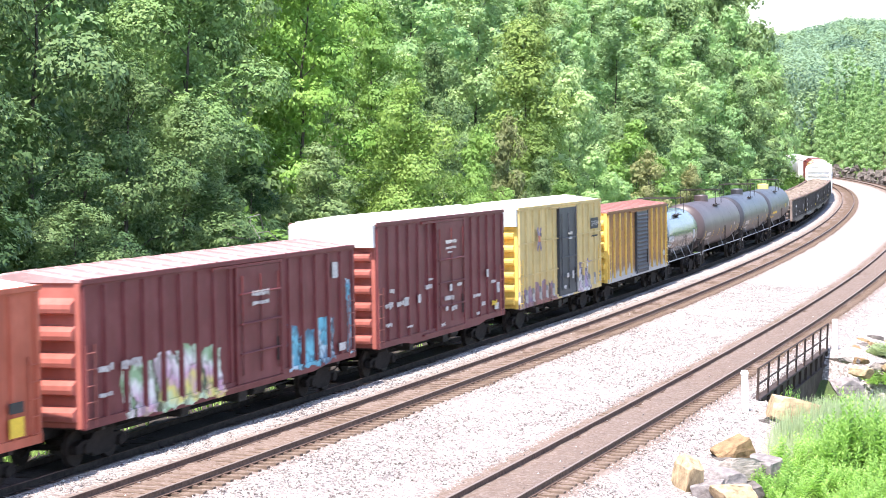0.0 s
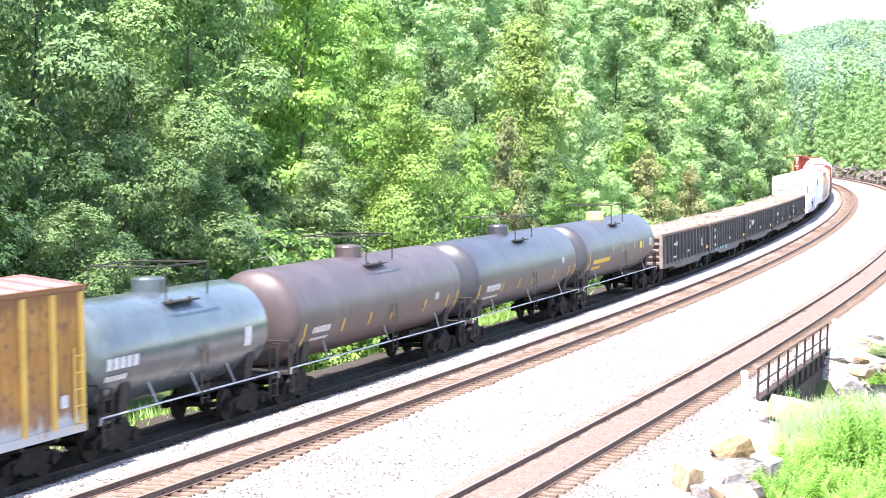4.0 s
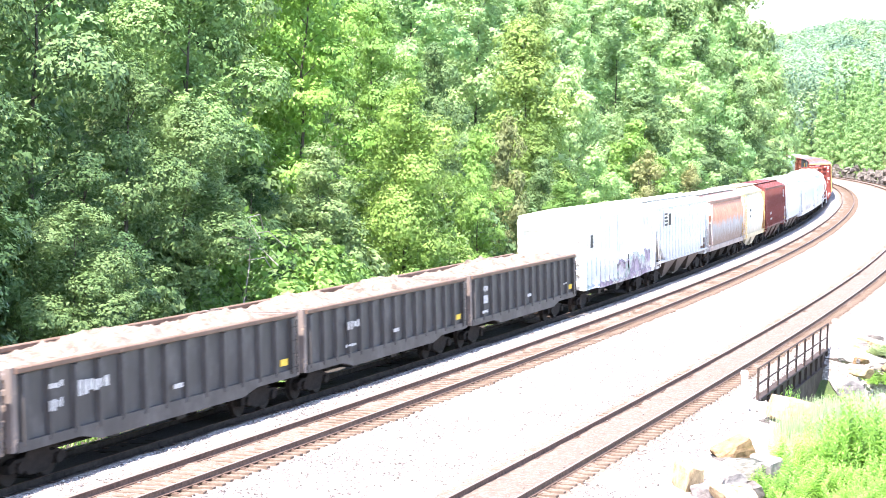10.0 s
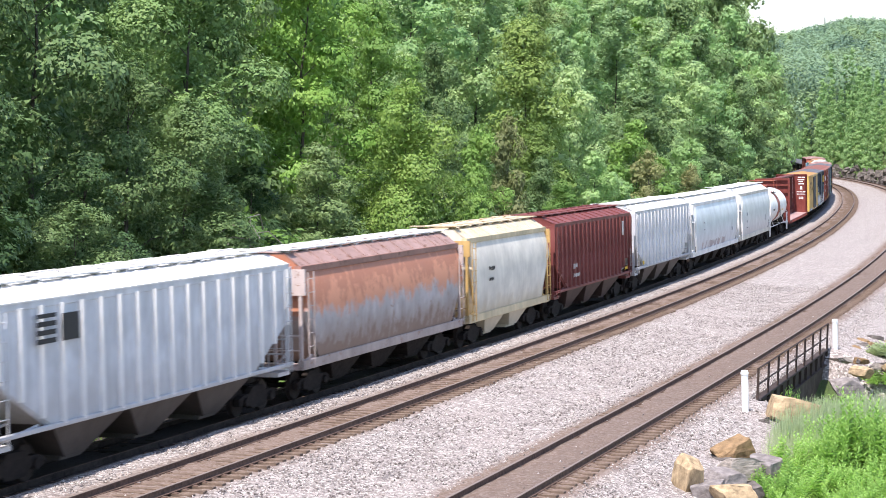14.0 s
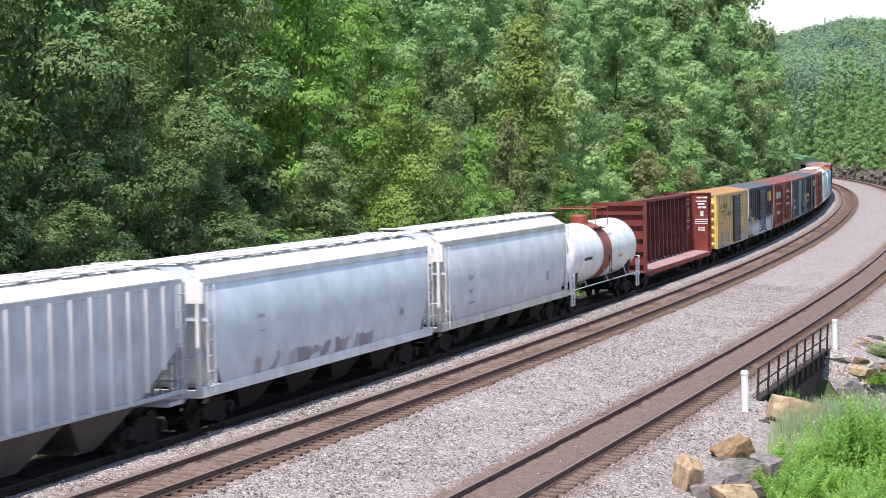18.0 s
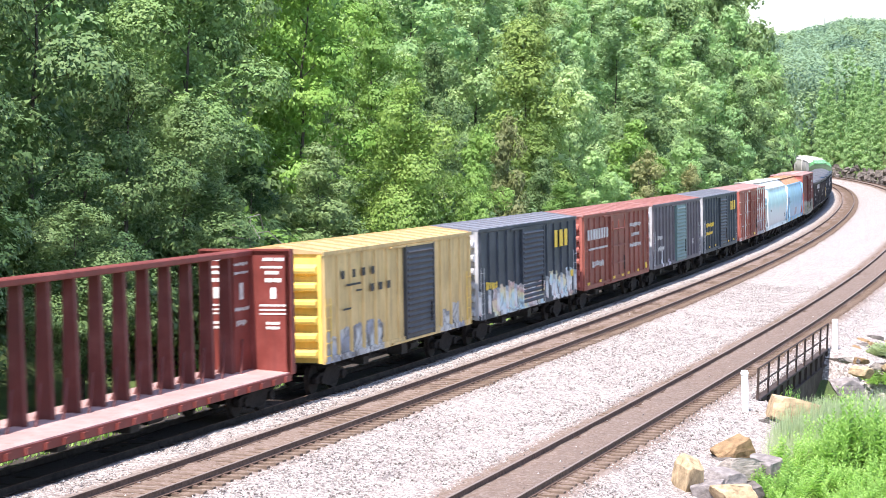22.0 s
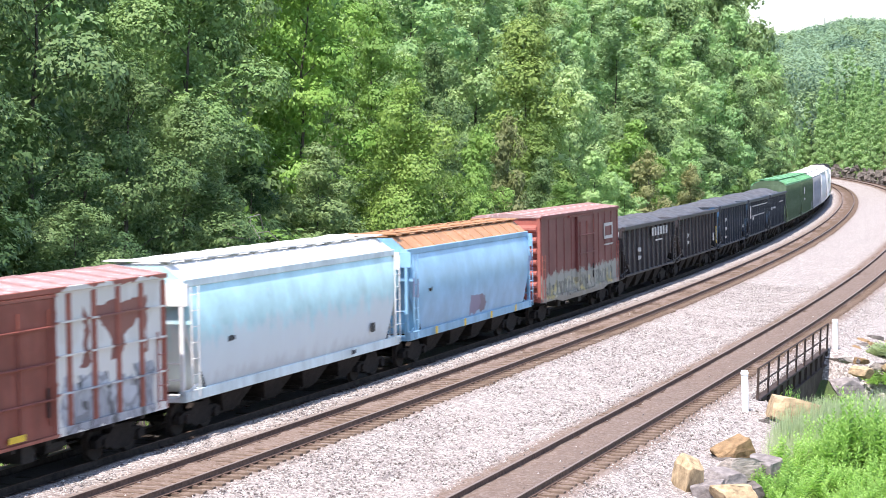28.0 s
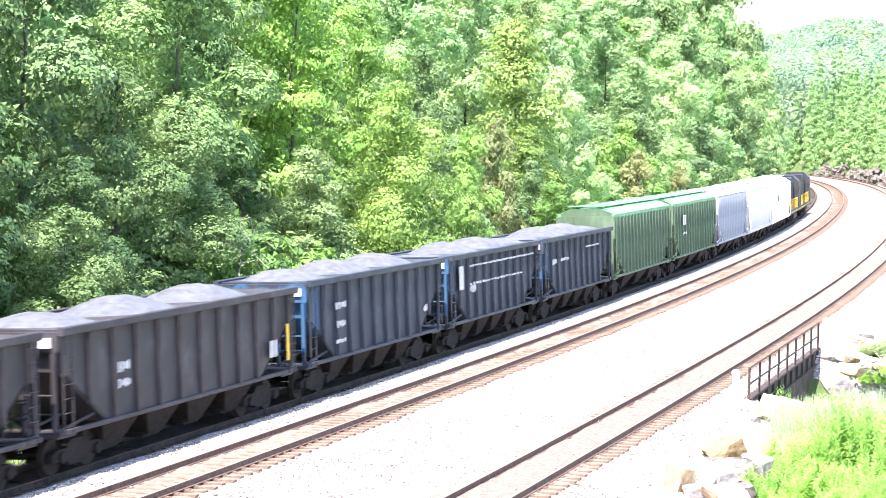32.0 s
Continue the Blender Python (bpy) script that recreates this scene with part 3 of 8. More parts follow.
EDGE_TREES = [
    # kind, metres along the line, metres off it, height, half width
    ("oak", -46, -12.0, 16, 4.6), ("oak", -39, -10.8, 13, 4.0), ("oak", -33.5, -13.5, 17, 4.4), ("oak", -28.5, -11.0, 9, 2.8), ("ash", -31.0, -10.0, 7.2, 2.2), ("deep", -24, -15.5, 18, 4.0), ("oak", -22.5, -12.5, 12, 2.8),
    ("birch", -12.5, -14.8, 17, 4.3), ("ash", -18.5, -12.0, 10.4, 3.0), ("birch", -7.0, -18.5, 18, 3.6), ("oak", -10.5, -12.8, 8.0, 2.4), ("deep", -4.5, -12.2, 8.6, 2.4),
    ("maple", 0.5, -15.0, 18, 3.5), ("maple", 6.0, -18.0, 17, 3.2), ("deep", -3.5, -18.5, 18, 3.4),
    ("locust", 1.8, -10.2, 11.8, 3.1), ("locust", 9.0, -13.0, 9.5, 2.4), ("beech", 11.2, -9.4, 10.2, 2.0), ("deep", 26.0, -16.5, 12.0, 2.4), ("deep", 18.0, -14.0, 9.5, 2.4), ("beech", 22, -19, 13, 3.0),
    ("olive", 38.0, -14.0, 16.2, 4.0), ("olive", 33.0, -12.0, 10.0, 2.4), ("dry", 22.5, -11.0, 10.6, 1.9), ("beech", 29.0, -9.3, 7.0, 1.9), ("deep", 30.5, -11.0, 8.0, 1.8),
    ("poplar", 45.0, -12.5, 13.6, 3.0), ("elm", 41.0, -10.0, 8.6, 2.4), ("lime", 57.0, -10.2, 11.2, 2.9), ("poplar", 55.0, -16.0, 15.0, 3.4), ("dry", 53.0, -8.6, 8.6, 2.2), ("dry", 73.0, -8.5, 7.4, 1.9), ("olive", 66, -11, 9.0, 2.0), ("elm", 47.5, -9.2, 6.5, 2.0),
    ("cherry", 74.0, -12.5, 13.0, 3.2), ("poplar", 84.0, -14.0, 15.0, 3.8), ("elm", 80.0, -9.5, 9.5, 2.8), ("poplar", 97.0, -12.0, 15.9, 4.0), ("cherry", 92.0, -9.5, 11.0, 2.9), ("elm", 108.0, -11.0, 14.7, 3.7), ("lime", 118.0, -12.0, 15.2, 3.5), ("cherry", 128.0, -10.5, 16.4, 3.7), ("elm", 138.0, -11.0, 16.9, 3.7), ("cherry", 149.0, -10.5, 16.8, 4.0), ("elm", 160.0, -11.0, 18.2, 4.0), ("cherry", 172.0, -10.5, 18.2, 4.0),
    ("thin", 37.0, -24.0, 14.5, 3.2), ("maple", 22.0, -24.0, 15.0, 3.8), ("elm", 47.0, -24.5, 15.0, 4.0), ("poplar", 60.0, -23.0, 15.0, 4.0), ("deep", 68.0, -20.0, 15.0, 3.4), ("poplar", 72.0, -26.0, 15.5, 4.2),
    ("poplar", 104.0, -20.0, 15.5, 4.6), ("poplar", 118.0, -25.0, 16.0, 4.8), ("elm", 90.0, -22.0, 15.0, 4.2), ("poplar", 134.0, -21.0, 15.5, 4.6), ("elm", 100.0, -29.0, 15.0, 4.4), ("lime", 148.0, -24.0, 15.0, 4.4), ("elm", 126.0, -32.0, 16.0, 4.6), ("elm", 120.0, -16.0, 17.8, 4.2), ("cherry", 142.0, -16.5, 19.1, 4.2), ("elm", 158.0, -17.5, 19.6, 4.2), ("lime", 172.0, -19.0, 14.0, 3.8),
]


def build_woods():
    for spec in EDGE_TREES:
        grow(*spec)
    # the wood behind its edge, row above row up the slope
    for row, (off, gap, s0, s1) in enumerate(((-13.2, 5.6, 182, 318), (-16.5, 7.0, 176, 318), (-24, 7.4, -50, 322), (-32, 8.0, -20, 326), (-41, 8.6, 20, 330), (-52, 9.0, 60, 332), (-64, 9.6, 100, 334), (-77, 10.5, 170, 336))):
        s = s0 + WOOD.uniform(0, 3)
        while s < s1:
            o = off + WOOD.uniform(-2.4, 2.4)
            i = WOOD.randrange(4)
            big = WOOD.uniform(0.85, 1.25)
            taken = row == 2 and 15 < s < 165
            if s < 185 and row < 5 and not taken:
                k, label = BACK[i]
                plant(k, s, o, big, label=label)
            elif not taken:
                x, y, h = on_line(s, o)
                far_tree(i % 3, x, y, big * (1.2 if row else 0.88), WOOD.uniform(0.95, 1.18) * (1.3 if row < 2 else 1.0))
            s += gap * WOOD.uniform(0.75, 1.25)
    s = 4.0
    while s < 330:
        i = WOOD.choice((0, 0, 1, 2, 2))
        plant(SHRUB[i], s, -8.0 + WOOD.uniform(-0.9, 0.6), WOOD.uniform(0.6, 1.2), "shrub", "leafy green shrub along the foot of the wood", "shrub", "shrubs by the track")
        s += (2.6 if s < 50 else 5.0) * WOOD.uniform(0.7, 1.3)
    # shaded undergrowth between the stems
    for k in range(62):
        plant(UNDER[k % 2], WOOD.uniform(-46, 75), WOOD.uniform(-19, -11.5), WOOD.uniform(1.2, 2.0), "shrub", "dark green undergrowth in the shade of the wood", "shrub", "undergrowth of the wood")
    for s, o, g in ((-15.0, -8.4, 1.15), (-12.2, -8.6, 1.35), (-9.4, -8.4, 1.05), (-6.0, -9.2, 0.9), (-16.5, -10.5, 1.7), (-2.5, -8.3, 0.9), (1.5, -8.0, 0.9)):
        plant(SHRUB[1], s, o, g, "shrub", "bright yellow-green shrub at the foot of the wood", "shrub", "shrubs by the track")
    # outer slope beyond the bend
    for k in range(330):
        s, o = WOOD.uniform(225, 395), 15.6 + 44 * WOOD.random() ** 1.4
        x, y, h = on_line(s, o)
        far_tree(3, x, y, WOOD.uniform(0.8, 1.2) * min(1.0, 0.5 + (o - 15.6) * 0.13), WOOD.uniform(0.85, 1.2))
    for kind, (name, leaf, label) in enumerate((("elm_wood", LEAF_HILL, "dense green trees far along the hillside"), ("ash_wood", LEAF_POPLAR, "grey-green trees far along the hillside"), ("oak_wood", LEAF_DEEP, "dark green trees far along the hillside"), ("young_wood", LEAF_YOUNG, "slender young trees above the rock cut"))):
        thing(name, label, "forest", kind="stuff", data=quad_mesh(name, np.concatenate(FAR_SET[kind]), [leaf]))
    # a dead bough that hangs out of the wood
    x, y, h = on_line(-18.5, -9.8)
    dead = thing("dead_branch", "bare grey dead branch hanging out of the wood", "branch", m=pose(float(x), float(y), float(ground_height(x, y)[0]), 0, 0, 40))
    sh = Shape().path([(0, 0, -0.2), (0.1, 0, 2.2), (0.5, 0.1, 4.4), (0.3, -0.2, 6.2)], 0.03, 6)
    part("stem", sh.mesh("stem", M_GREYBARK), dead)
    for k in range(9):
        a, z = k * 2.4, 4.6 + 0.2 * k
        tw = Shape().path([(0.3, 0, z), (0.3 + 0.8 * math.cos(a), 0.8 * math.sin(a), z + 0.1), (0.3 + 1.5 * math.cos(a + 0.2), 1.5 * math.sin(a + 0.2), z - 0.5)], 0.02, 4)
        part("twig", tw.mesh("twig", M_GREYBARK), dead)


def build_far_woods():
    """Round crowns, thick on the far ridge, in a few tones with distance haze put into the leaf colours."""
    rng = np.random.default_rng(77)
    n = 3000
    y = rng.uniform(0, 1, n) ** 0.8 * 800 + 470
    x = y * rng.uniform(0.142, 0.226, n)
    s, off = off_line(x, y)
    ok = off > 17
    x, y = x[ok], y[ok]
    z = ground_height(x, y)
    tones = [[] for _ in range(4)]
    for i in range(len(x)):
        r, h = rng.uniform(3.2, 7.0), rng.uniform(10, 19)
        m = 290
        d = rng.normal(0, 1, (m, 3)) + np.array([0, 0, 0.35])
        d /= np.linalg.norm(d, axis=1)[:, None]
        lump = 1 + 0.22 * np.sin(d[:, :1] * 5 + i) * np.sin(d[:, 1:2] * 5 + 2 * i)
        c = np.array([x[i], y[i], z[i] + h * 0.6]) + d * np.array([r, r, h * 0.42]) * rng.uniform(0.82, 1.08, (m, 1)) * lump
        nn = d + rng.normal(0, 0.07, (m, 3)) + np.array([0, 0, 0.15])
        nn /= np.linalg.norm(nn, axis=1)[:, None]
        t = np.cross(nn, rng.normal(0, 1, (m, 3)))
        t /= np.linalg.norm(t, axis=1)[:, None]
        b = np.cross(nn, t)
        sz = rng.uniform(0.7, 1.3, (m, 1)) * (0.11 + 0.00058 * y[i])
        tones[rng.choice(4, p=(0.42, 0.26, 0.16, 0.16))].append(np.stack([c - t * sz, c + t * sz * 0.7 - b * sz * 0.7, c + t * sz * 0.7 + b * sz * 0.7], 1))
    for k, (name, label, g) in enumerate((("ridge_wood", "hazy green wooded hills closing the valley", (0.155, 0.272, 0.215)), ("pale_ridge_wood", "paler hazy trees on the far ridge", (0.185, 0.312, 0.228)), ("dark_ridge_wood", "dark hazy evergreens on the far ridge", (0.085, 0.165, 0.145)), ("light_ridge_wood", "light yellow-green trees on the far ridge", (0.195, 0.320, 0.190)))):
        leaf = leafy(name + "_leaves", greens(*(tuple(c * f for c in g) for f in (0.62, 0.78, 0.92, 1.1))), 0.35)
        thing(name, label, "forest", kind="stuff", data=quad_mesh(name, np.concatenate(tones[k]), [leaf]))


build_woods()
build_far_woods()
# ---- the little bridge, posts, stones and plants by the outer track ----
M_OLDCONC = plain("stained_concrete", (0.085, 0.070, 0.060), 0.9, 0, 1.6, 0.4, 0.5, 14)
M_BRIDGE = paint("rusty_bridge_steel", (0.055, 0.038, 0.032), worn=(0.13, 0.075, 0.05), wear=0.4, rough=0.8)
M_TAN = plain("tan_sandstone", (0.40, 0.30, 0.185), 0.9, 0, 2.2, 0.45, 0.8, 9)
M_GREYROCK = plain("grey_rock", (0.235, 0.21, 0.20), 0.9, 0, 2.2, 0.45, 0.8, 9)
M_BROWNROCK = plain("brown_sandstone", (0.25, 0.165, 0.09), 0.9, 0, 2.2, 0.5, 0.8, 9)
M_PALEROCK = plain("pale_broken_concrete", (0.30, 0.265, 0.23), 0.9, 0, 2.2, 0.45, 0.8, 9)
M_DARKROCK = plain("dark_rock", (0.13, 0.115, 0.105), 0.9, 0, 0.8, 0.6, 0.9, 5)
M_BRIGHT = leafy("bright_weed_leaves", [(0.12, (0.060, 0.150, 0.040)), (0.42, (0.158, 0.325, 0.105)), (0.68, (0.258, 0.470, 0.165)), (0.98, (0.38, 0.57, 0.27))], 0.5)
M_PALEGRASS = leafy("pale_grass", [(0.12, (0.14, 0.22, 0.14)), (0.42, (0.22, 0.32, 0.22)), (0.68, (0.29, 0.40, 0.28)), (0.98, (0.38, 0.45, 0.34))], 0.35)


def along(s, off, z, rz=0.0):
    x, y, h = on_line(s, off)
    return pose(float(x), float(y), z, 0, 0, math.degrees(float(h)) + rz)


def build_bridge():
    br = thing("railway_bridge", "small rusty steel railway bridge with a pipe railing", "bridge", kind="")
    br.matrix_basis = along(-12.6, 10.04, 0)
    g = Shape().box(-9.5, 8.6, -0.05, 0.05, -0.85, -0.22)
    for z in (-0.85, -0.26):
        g.box(-9.5, 8.6, -0.16, 0.12, z, z + 0.05)
    for x in np.linspace(-8.3, 8.3, 12):
        g.box(x - 0.02, x + 0.02, -0.14, 0.0, -0.82, -0.24)
    part("girder", g.mesh("girder", M_BRIDGE), br)
    post_mesh = Shape().box(-0.035, 0.035, -0.035, 0.035, -0.3, 0.86).mesh("railing_post", M_BRIDGE)
    for x in np.linspace(-9.2, 8.3, 9):
        part("railing_post", post_mesh, br, m=pose(float(x), -0.10, 0))
    for z in (0.30, 0.84):
        part("railing_bar", Shape().tube((-9.25, -0.10, z), (8.35, -0.10, z), 0.03).mesh("railing_bar", M_BRIDGE), br)
    for x, ln in ((-9.9, 1.0), (8.9, 1.5)):
        ab = Shape().box(x - ln / 2, x + ln / 2, -1.0 if x > 0 else -0.9, 0.1, -3.4, -0.55, 0, 0.04)
        part("abutment", ab.mesh("abutment", M_OLDCONC), br, "weathered brown-grey concrete abutment")
    # Wall and backing added to close the span; their dark colour stands for shade.
    part("wing_wall", Shape().box(-9.4, 9.62, -0.03, 0.06, -3.3, -0.862).mesh("wing_wall", M_OLDCONC), br, "stained concrete wall under the girder, coloured for its shade")
    part("back_wall", Shape().box(-8.4, 8.4, 0.14, 0.3, -3.0, -0.3).mesh("back_wall", M_OLDCONC), br, "dark backing for the shaded opening under the girder")


def build_posts():
    for s, off, hgt, tilt in ((-24.6, 10.28, 1.28, 3.5), (-3.6, 10.42, 1.18, 3.0)):
        p = thing("marker_post", "white-painted wooden marker post leaning slightly", "post", "white posts", m=along(s, off, -0.5) @ pose(0, 0, 0, -tilt, 0, 0))
        n = 12
        sh = Shape()
        sh.skin([[(r * math.cos(2 * math.pi * i / n), r * math.sin(2 * math.pi * i / n), z) for i in range(n)] for r, z in ((0.112, -0.25), (0.112, hgt + 0.2), (0.109, hgt + 0.28), (0.094, hgt + 0.30))])
        part("shaft", sh.mesh("shaft", M_WHITE), p)
        cp = Shape().skin([[(r * math.cos(2 * math.pi * i / n), r * math.sin(2 * math.pi * i / n), z) for i in range(n)] for r, z in ((0.135, hgt + 0.18), (0.135, hgt + 0.24))], caps=False)
        part("collar", cp.mesh("collar", M_WHITE), p)


def rock_mesh(seed, mat, n=6):
    """A broken block of stone: a lump split along three rough joint directions, with its corners knocked off."""
    rng = random.Random(seed)
    bm = bmesh.new()
    bmesh.ops.create_icosphere(bm, subdivisions=4, radius=1.3)
    turn = Euler((rng.uniform(-0.3, 0.3), rng.uniform(-0.3, 0.3), rng.uniform(0, 3))).to_matrix()
    cuts = []
    for axis in ((1, 0, 0), (-1, 0, 0), (0, 1, 0), (0, -1, 0), (0, 0, 1), (0, 0, -1)):
        d = turn @ Vector(axis) + Vector((rng.gauss(0, 0.16), rng.gauss(0, 0.16), rng.gauss(0, 0.16)))
        cuts.append((d.normalized(), rng.uniform(0.55, 0.78)))
    for k in range(n):
        cuts.append((Vector((rng.gauss(0, 1), rng.gauss(0, 1), rng.gauss(0, 1))).normalized(), rng.uniform(0.72, 0.95)))
    for d, c in cuts:
        for v in bm.verts:
            e = v.co.dot(d) - c
            if e > 0:
                v.co -= d * e
    for v in bm.verts:
        v.co += v.co.normalized() * (0.05 * noise.noise(v.co * 2.2 + Vector((seed, 0, 0))) + 0.03 * noise.noise(v.co * 7 + Vector((seed, 3, 0))))
        v.co.z += 0.02 * math.sin(v.co.z * 21 + 2 * v.co.x)
    me = bpy.data.meshes.new("rock")
    bm.to_mesh(me)
    bm.free()
    me.materials.append(mat)
    return me


ROCKS = {"tan": [rock_mesh(k, M_TAN) for k in range(3)], "grey": [rock_mesh(10 + k, M_GREYROCK) for k in range(4)], "dark": [rock_mesh(20 + k, M_DARKROCK) for k in range(4)], "brown": [rock_mesh(30 + k, M_BROWNROCK) for k in range(2)], "pale": [rock_mesh(40 + k, M_PALEROCK) for k in range(3)]}


def put_rock(kind, k, x, y, z, sx, sy, sz, rz, tilt=0.0, label="", group="boulders by the track"):
    r = thing("boulder", label, "rock", group, m=pose(x, y, z, tilt, 0, rz), data=ROCKS[kind][k])
    r.scale = (sx, sy, sz)
    return r


def build_rocks():
    rng = random.Random(9)
    spec = [("tan", 0, 10.95, 64.6, -0.18, 0.92, 0.75, 0.60, 20, "large tan sandstone boulder beside the white post"), ("dark", 0, 10.05, 63.4, -0.45, 0.30, 0.3, 0.22, 60, "small dark stone by the post"),
            ("brown", 1, 8.2, 56.6, -0.34, 0.95, 0.5, 0.44, 60, "brown sandstone block tilted on the slope"), ("dark", 1, 7.75, 56.0, -0.5, 0.34, 0.3, 0.26, 10, "small dark stone on the ballast's edge"),
            ("pale", 0, 8.0, 54.2, -0.42, 1.05, 0.5, 0.34, 35, "flat grey slab of rock"), ("grey", 1, 8.8, 54.8, -0.45, 0.75, 0.6, 0.46, 80, "grey angular boulder on the slope"),
            ("tan", 2, 6.35, 51.2, -0.16, 0.40, 0.36, 0.74, 15, "upright yellow sandstone block"), ("grey", 2, 6.8, 51.0, -0.4, 0.52, 0.44, 0.36, 50, "pale grey stone among the boulders"), ("grey", 3, 7.4, 52.3, -0.4, 0.6, 0.45, 0.40, 5, "pale grey stone among the boulders"),
            ("tan", 0, 7.3, 50.2, -0.4, 0.75, 0.55, 0.42, 120, "buff sandstone boulder at the foot of the slope"), ("dark", 2, 8.1, 52.6, -0.7, 0.4, 0.4, 0.3, 0, "dark stone in the shade of the weeds"),
            ("tan", 2, 16.8, 81.3, -0.8, 0.5, 0.45, 0.3, 30, "buff stone below the bridge"), ("tan", 1, 18.0, 82.0, -0.7, 0.45, 0.4, 0.25, 110, "buff stone below the bridge"), ("grey", 0, 15.9, 80.0, -1.2, 0.7, 0.6, 0.4, 15, "grey slab at the gully's side")]
    for kind, k, x, y, z, sx, sy, sz, rz, label in spec:
        put_rock(kind, k, x, y, z, sx, sy, sz, rz, rng.uniform(-8, 8), label)
    for k in range(34):
        s, off = rng.uniform(-6.0, 4.0), rng.uniform(10.9, 13.4)
        x, y, h = on_line(s, off)
        z = min(float(bed_height(off)), -0.45)
        g = rng.uniform(0.15, 0.5)
        put_rock("pale" if k % 3 == 1 else "brown" if k % 3 else "dark", k % 2, float(x), float(y), z, g, g * 0.6, g * 0.4, rng.uniform(0, 180), rng.uniform(-25, 25), "pale broken slab on the bank past the bridge", "rubble past the bridge")
    cut = thing("rock_cut", "dark broken rock face beside the outer track", "rock face", kind="")
    for i in range(190):
        s = rng.uniform(228, 360)
        lvl = rng.random()
        r = part("rock", ROCKS["dark" if rng.random() < 0.75 else "grey"][rng.randrange(4)], cut, m=along(s, 13.0 + 1.6 * lvl + rng.uniform(-0.4, 0.4), -0.6 + 2.4 * lvl, rng.uniform(0, 360)))
        k = rng.uniform(0.45, 0.95)
        r.scale = (k, k * 0.9, k * rng.uniform(0.6, 0.95))


def weed_quads(rng, n, spread, height, size):
    """Stems with long pointed leaves in rows, bending over."""
    quads = []
    for i in range(n):
        a, r = rng.uniform(0, 2 * math.pi), spread * math.sqrt(rng.uniform(0, 1))
        base = np.array([r * math.cos(a), r * math.sin(a), 0.0])
        hgt = height * rng.uniform(0.55, 1.05) * (1 - 0.35 * (r / spread) ** 2)
        lean = np.array([math.cos(a), math.sin(a), 0]) * rng.uniform(0.05, 0.35) + rng.normal(0, 0.08, 3)
        m = int(11 + hgt * 7)
        u = np.linspace(0.25, 1.0, m)[:, None]
        c = base + np.array([0, 0, hgt]) * u + lean * hgt * u ** 2
        ang = np.arange(m) * 2.4 + rng.uniform(0, 6)
        d = np.stack([np.cos(ang), np.sin(ang), rng.uniform(0.1, 1.1, m)], 1)
        d /= np.linalg.norm(d, axis=1)[:, None]
        ln = size * rng.uniform(0.7, 1.3, m)[:, None] * (1.25 - 0.6 * u)
        side = np.cross(d, [0, 0, 1.0])
        side /= np.linalg.norm(side, axis=1)[:, None]
        up = np.cross(side, d)
        quads.append(np.stack([c, c + d * ln * 0.5 + side * ln * 0.2 + up * ln * 0.08, c + d * ln - up * ln * 0.12, c + d * ln * 0.5 - side * ln * 0.2 + up * ln * 0.08], 1))
    return np.concatenate(quads)


def sprig_quads(rng, clumps, spread, height, size):
    """Upright branching sprigs in clumps, ringed by ascending leaves that shrink towards the tip."""
    quads = []
    for i in range(clumps):
        a, r = rng.uniform(0, 2 * math.pi), spread * math.sqrt(rng.uniform(0, 1))
        foot = np.array([r * math.cos(a), r * math.sin(a), 0.0])
        tall = height * rng.uniform(0.6, 1.1) * (1 - 0.35 * (r / spread) ** 2)
        for k in range(7):
            b = rng.uniform(0, 2 * math.pi)
            tip = foot + np.array([math.cos(b), math.sin(b), 0.0]) * rng.uniform(0.05, 0.34) * spread + np.array([0, 0, tall * rng.uniform(0.5, 1.0)])
            m = 26
            u = np.linspace(0.35, 1.0, m)[:, None]
            c = foot + (tip - foot) * u ** np.array([1.5, 1.5, 1.0])
            ang = np.arange(m) * 2.4 + b
            d = np.stack([np.cos(ang), np.sin(ang), 0.25 + 0.9 * u[:, 0] ** 2 + rng.normal(0, 0.15, m)], 1)
            d /= np.linalg.norm(d, axis=1)[:, None]
            ln = size * rng.uniform(0.8, 1.25, m)[:, None] * (1.3 - 0.75 * u)
            side = np.cross(d, [0, 0, 1.0])
            side /= np.linalg.norm(side, axis=1)[:, None]
            up = np.cross(side, d)
            quads.append(np.stack([c, c + d * ln * 0.45 + side * ln * 0.24 + up * ln * 0.1, c + d * ln - up * ln * 0.15, c + d * ln * 0.45 - side * ln * 0.24 + up * ln * 0.1], 1))
    return np.concatenate(quads)


def grass_quads(rng, n, spread, height, width):
    """Thin bent blades and fine seed heads."""
    a, r = rng.uniform(0, 2 * math.pi, n), spread * np.sqrt(rng.uniform(0, 1, n))
    base = np.stack([r * np.cos(a), r * np.sin(a), np.zeros(n)], 1)
    b = rng.uniform(0, 2 * math.pi, n)
    out = np.stack([np.cos(b), np.sin(b), np.zeros(n)], 1)
    side = np.stack([-np.sin(b), np.cos(b), np.zeros(n)], 1) * width
    tall = (height * rng.uniform(0.45, 1.1, n))[:, None] * np.array([0, 0, 1.0])
    bend = rng.uniform(0.05, 0.3, n)[:, None] * height
    mid, tip = base + tall * 0.6 + out * bend * 0.35, base + tall + out * bend
    return np.concatenate([np.stack([base - side, base + side, mid + side * 0.8, mid - side * 0.8], 1), np.stack([mid - side * 0.8, mid + side * 0.8, tip + side * 0.3, tip - side * 0.3], 1)])


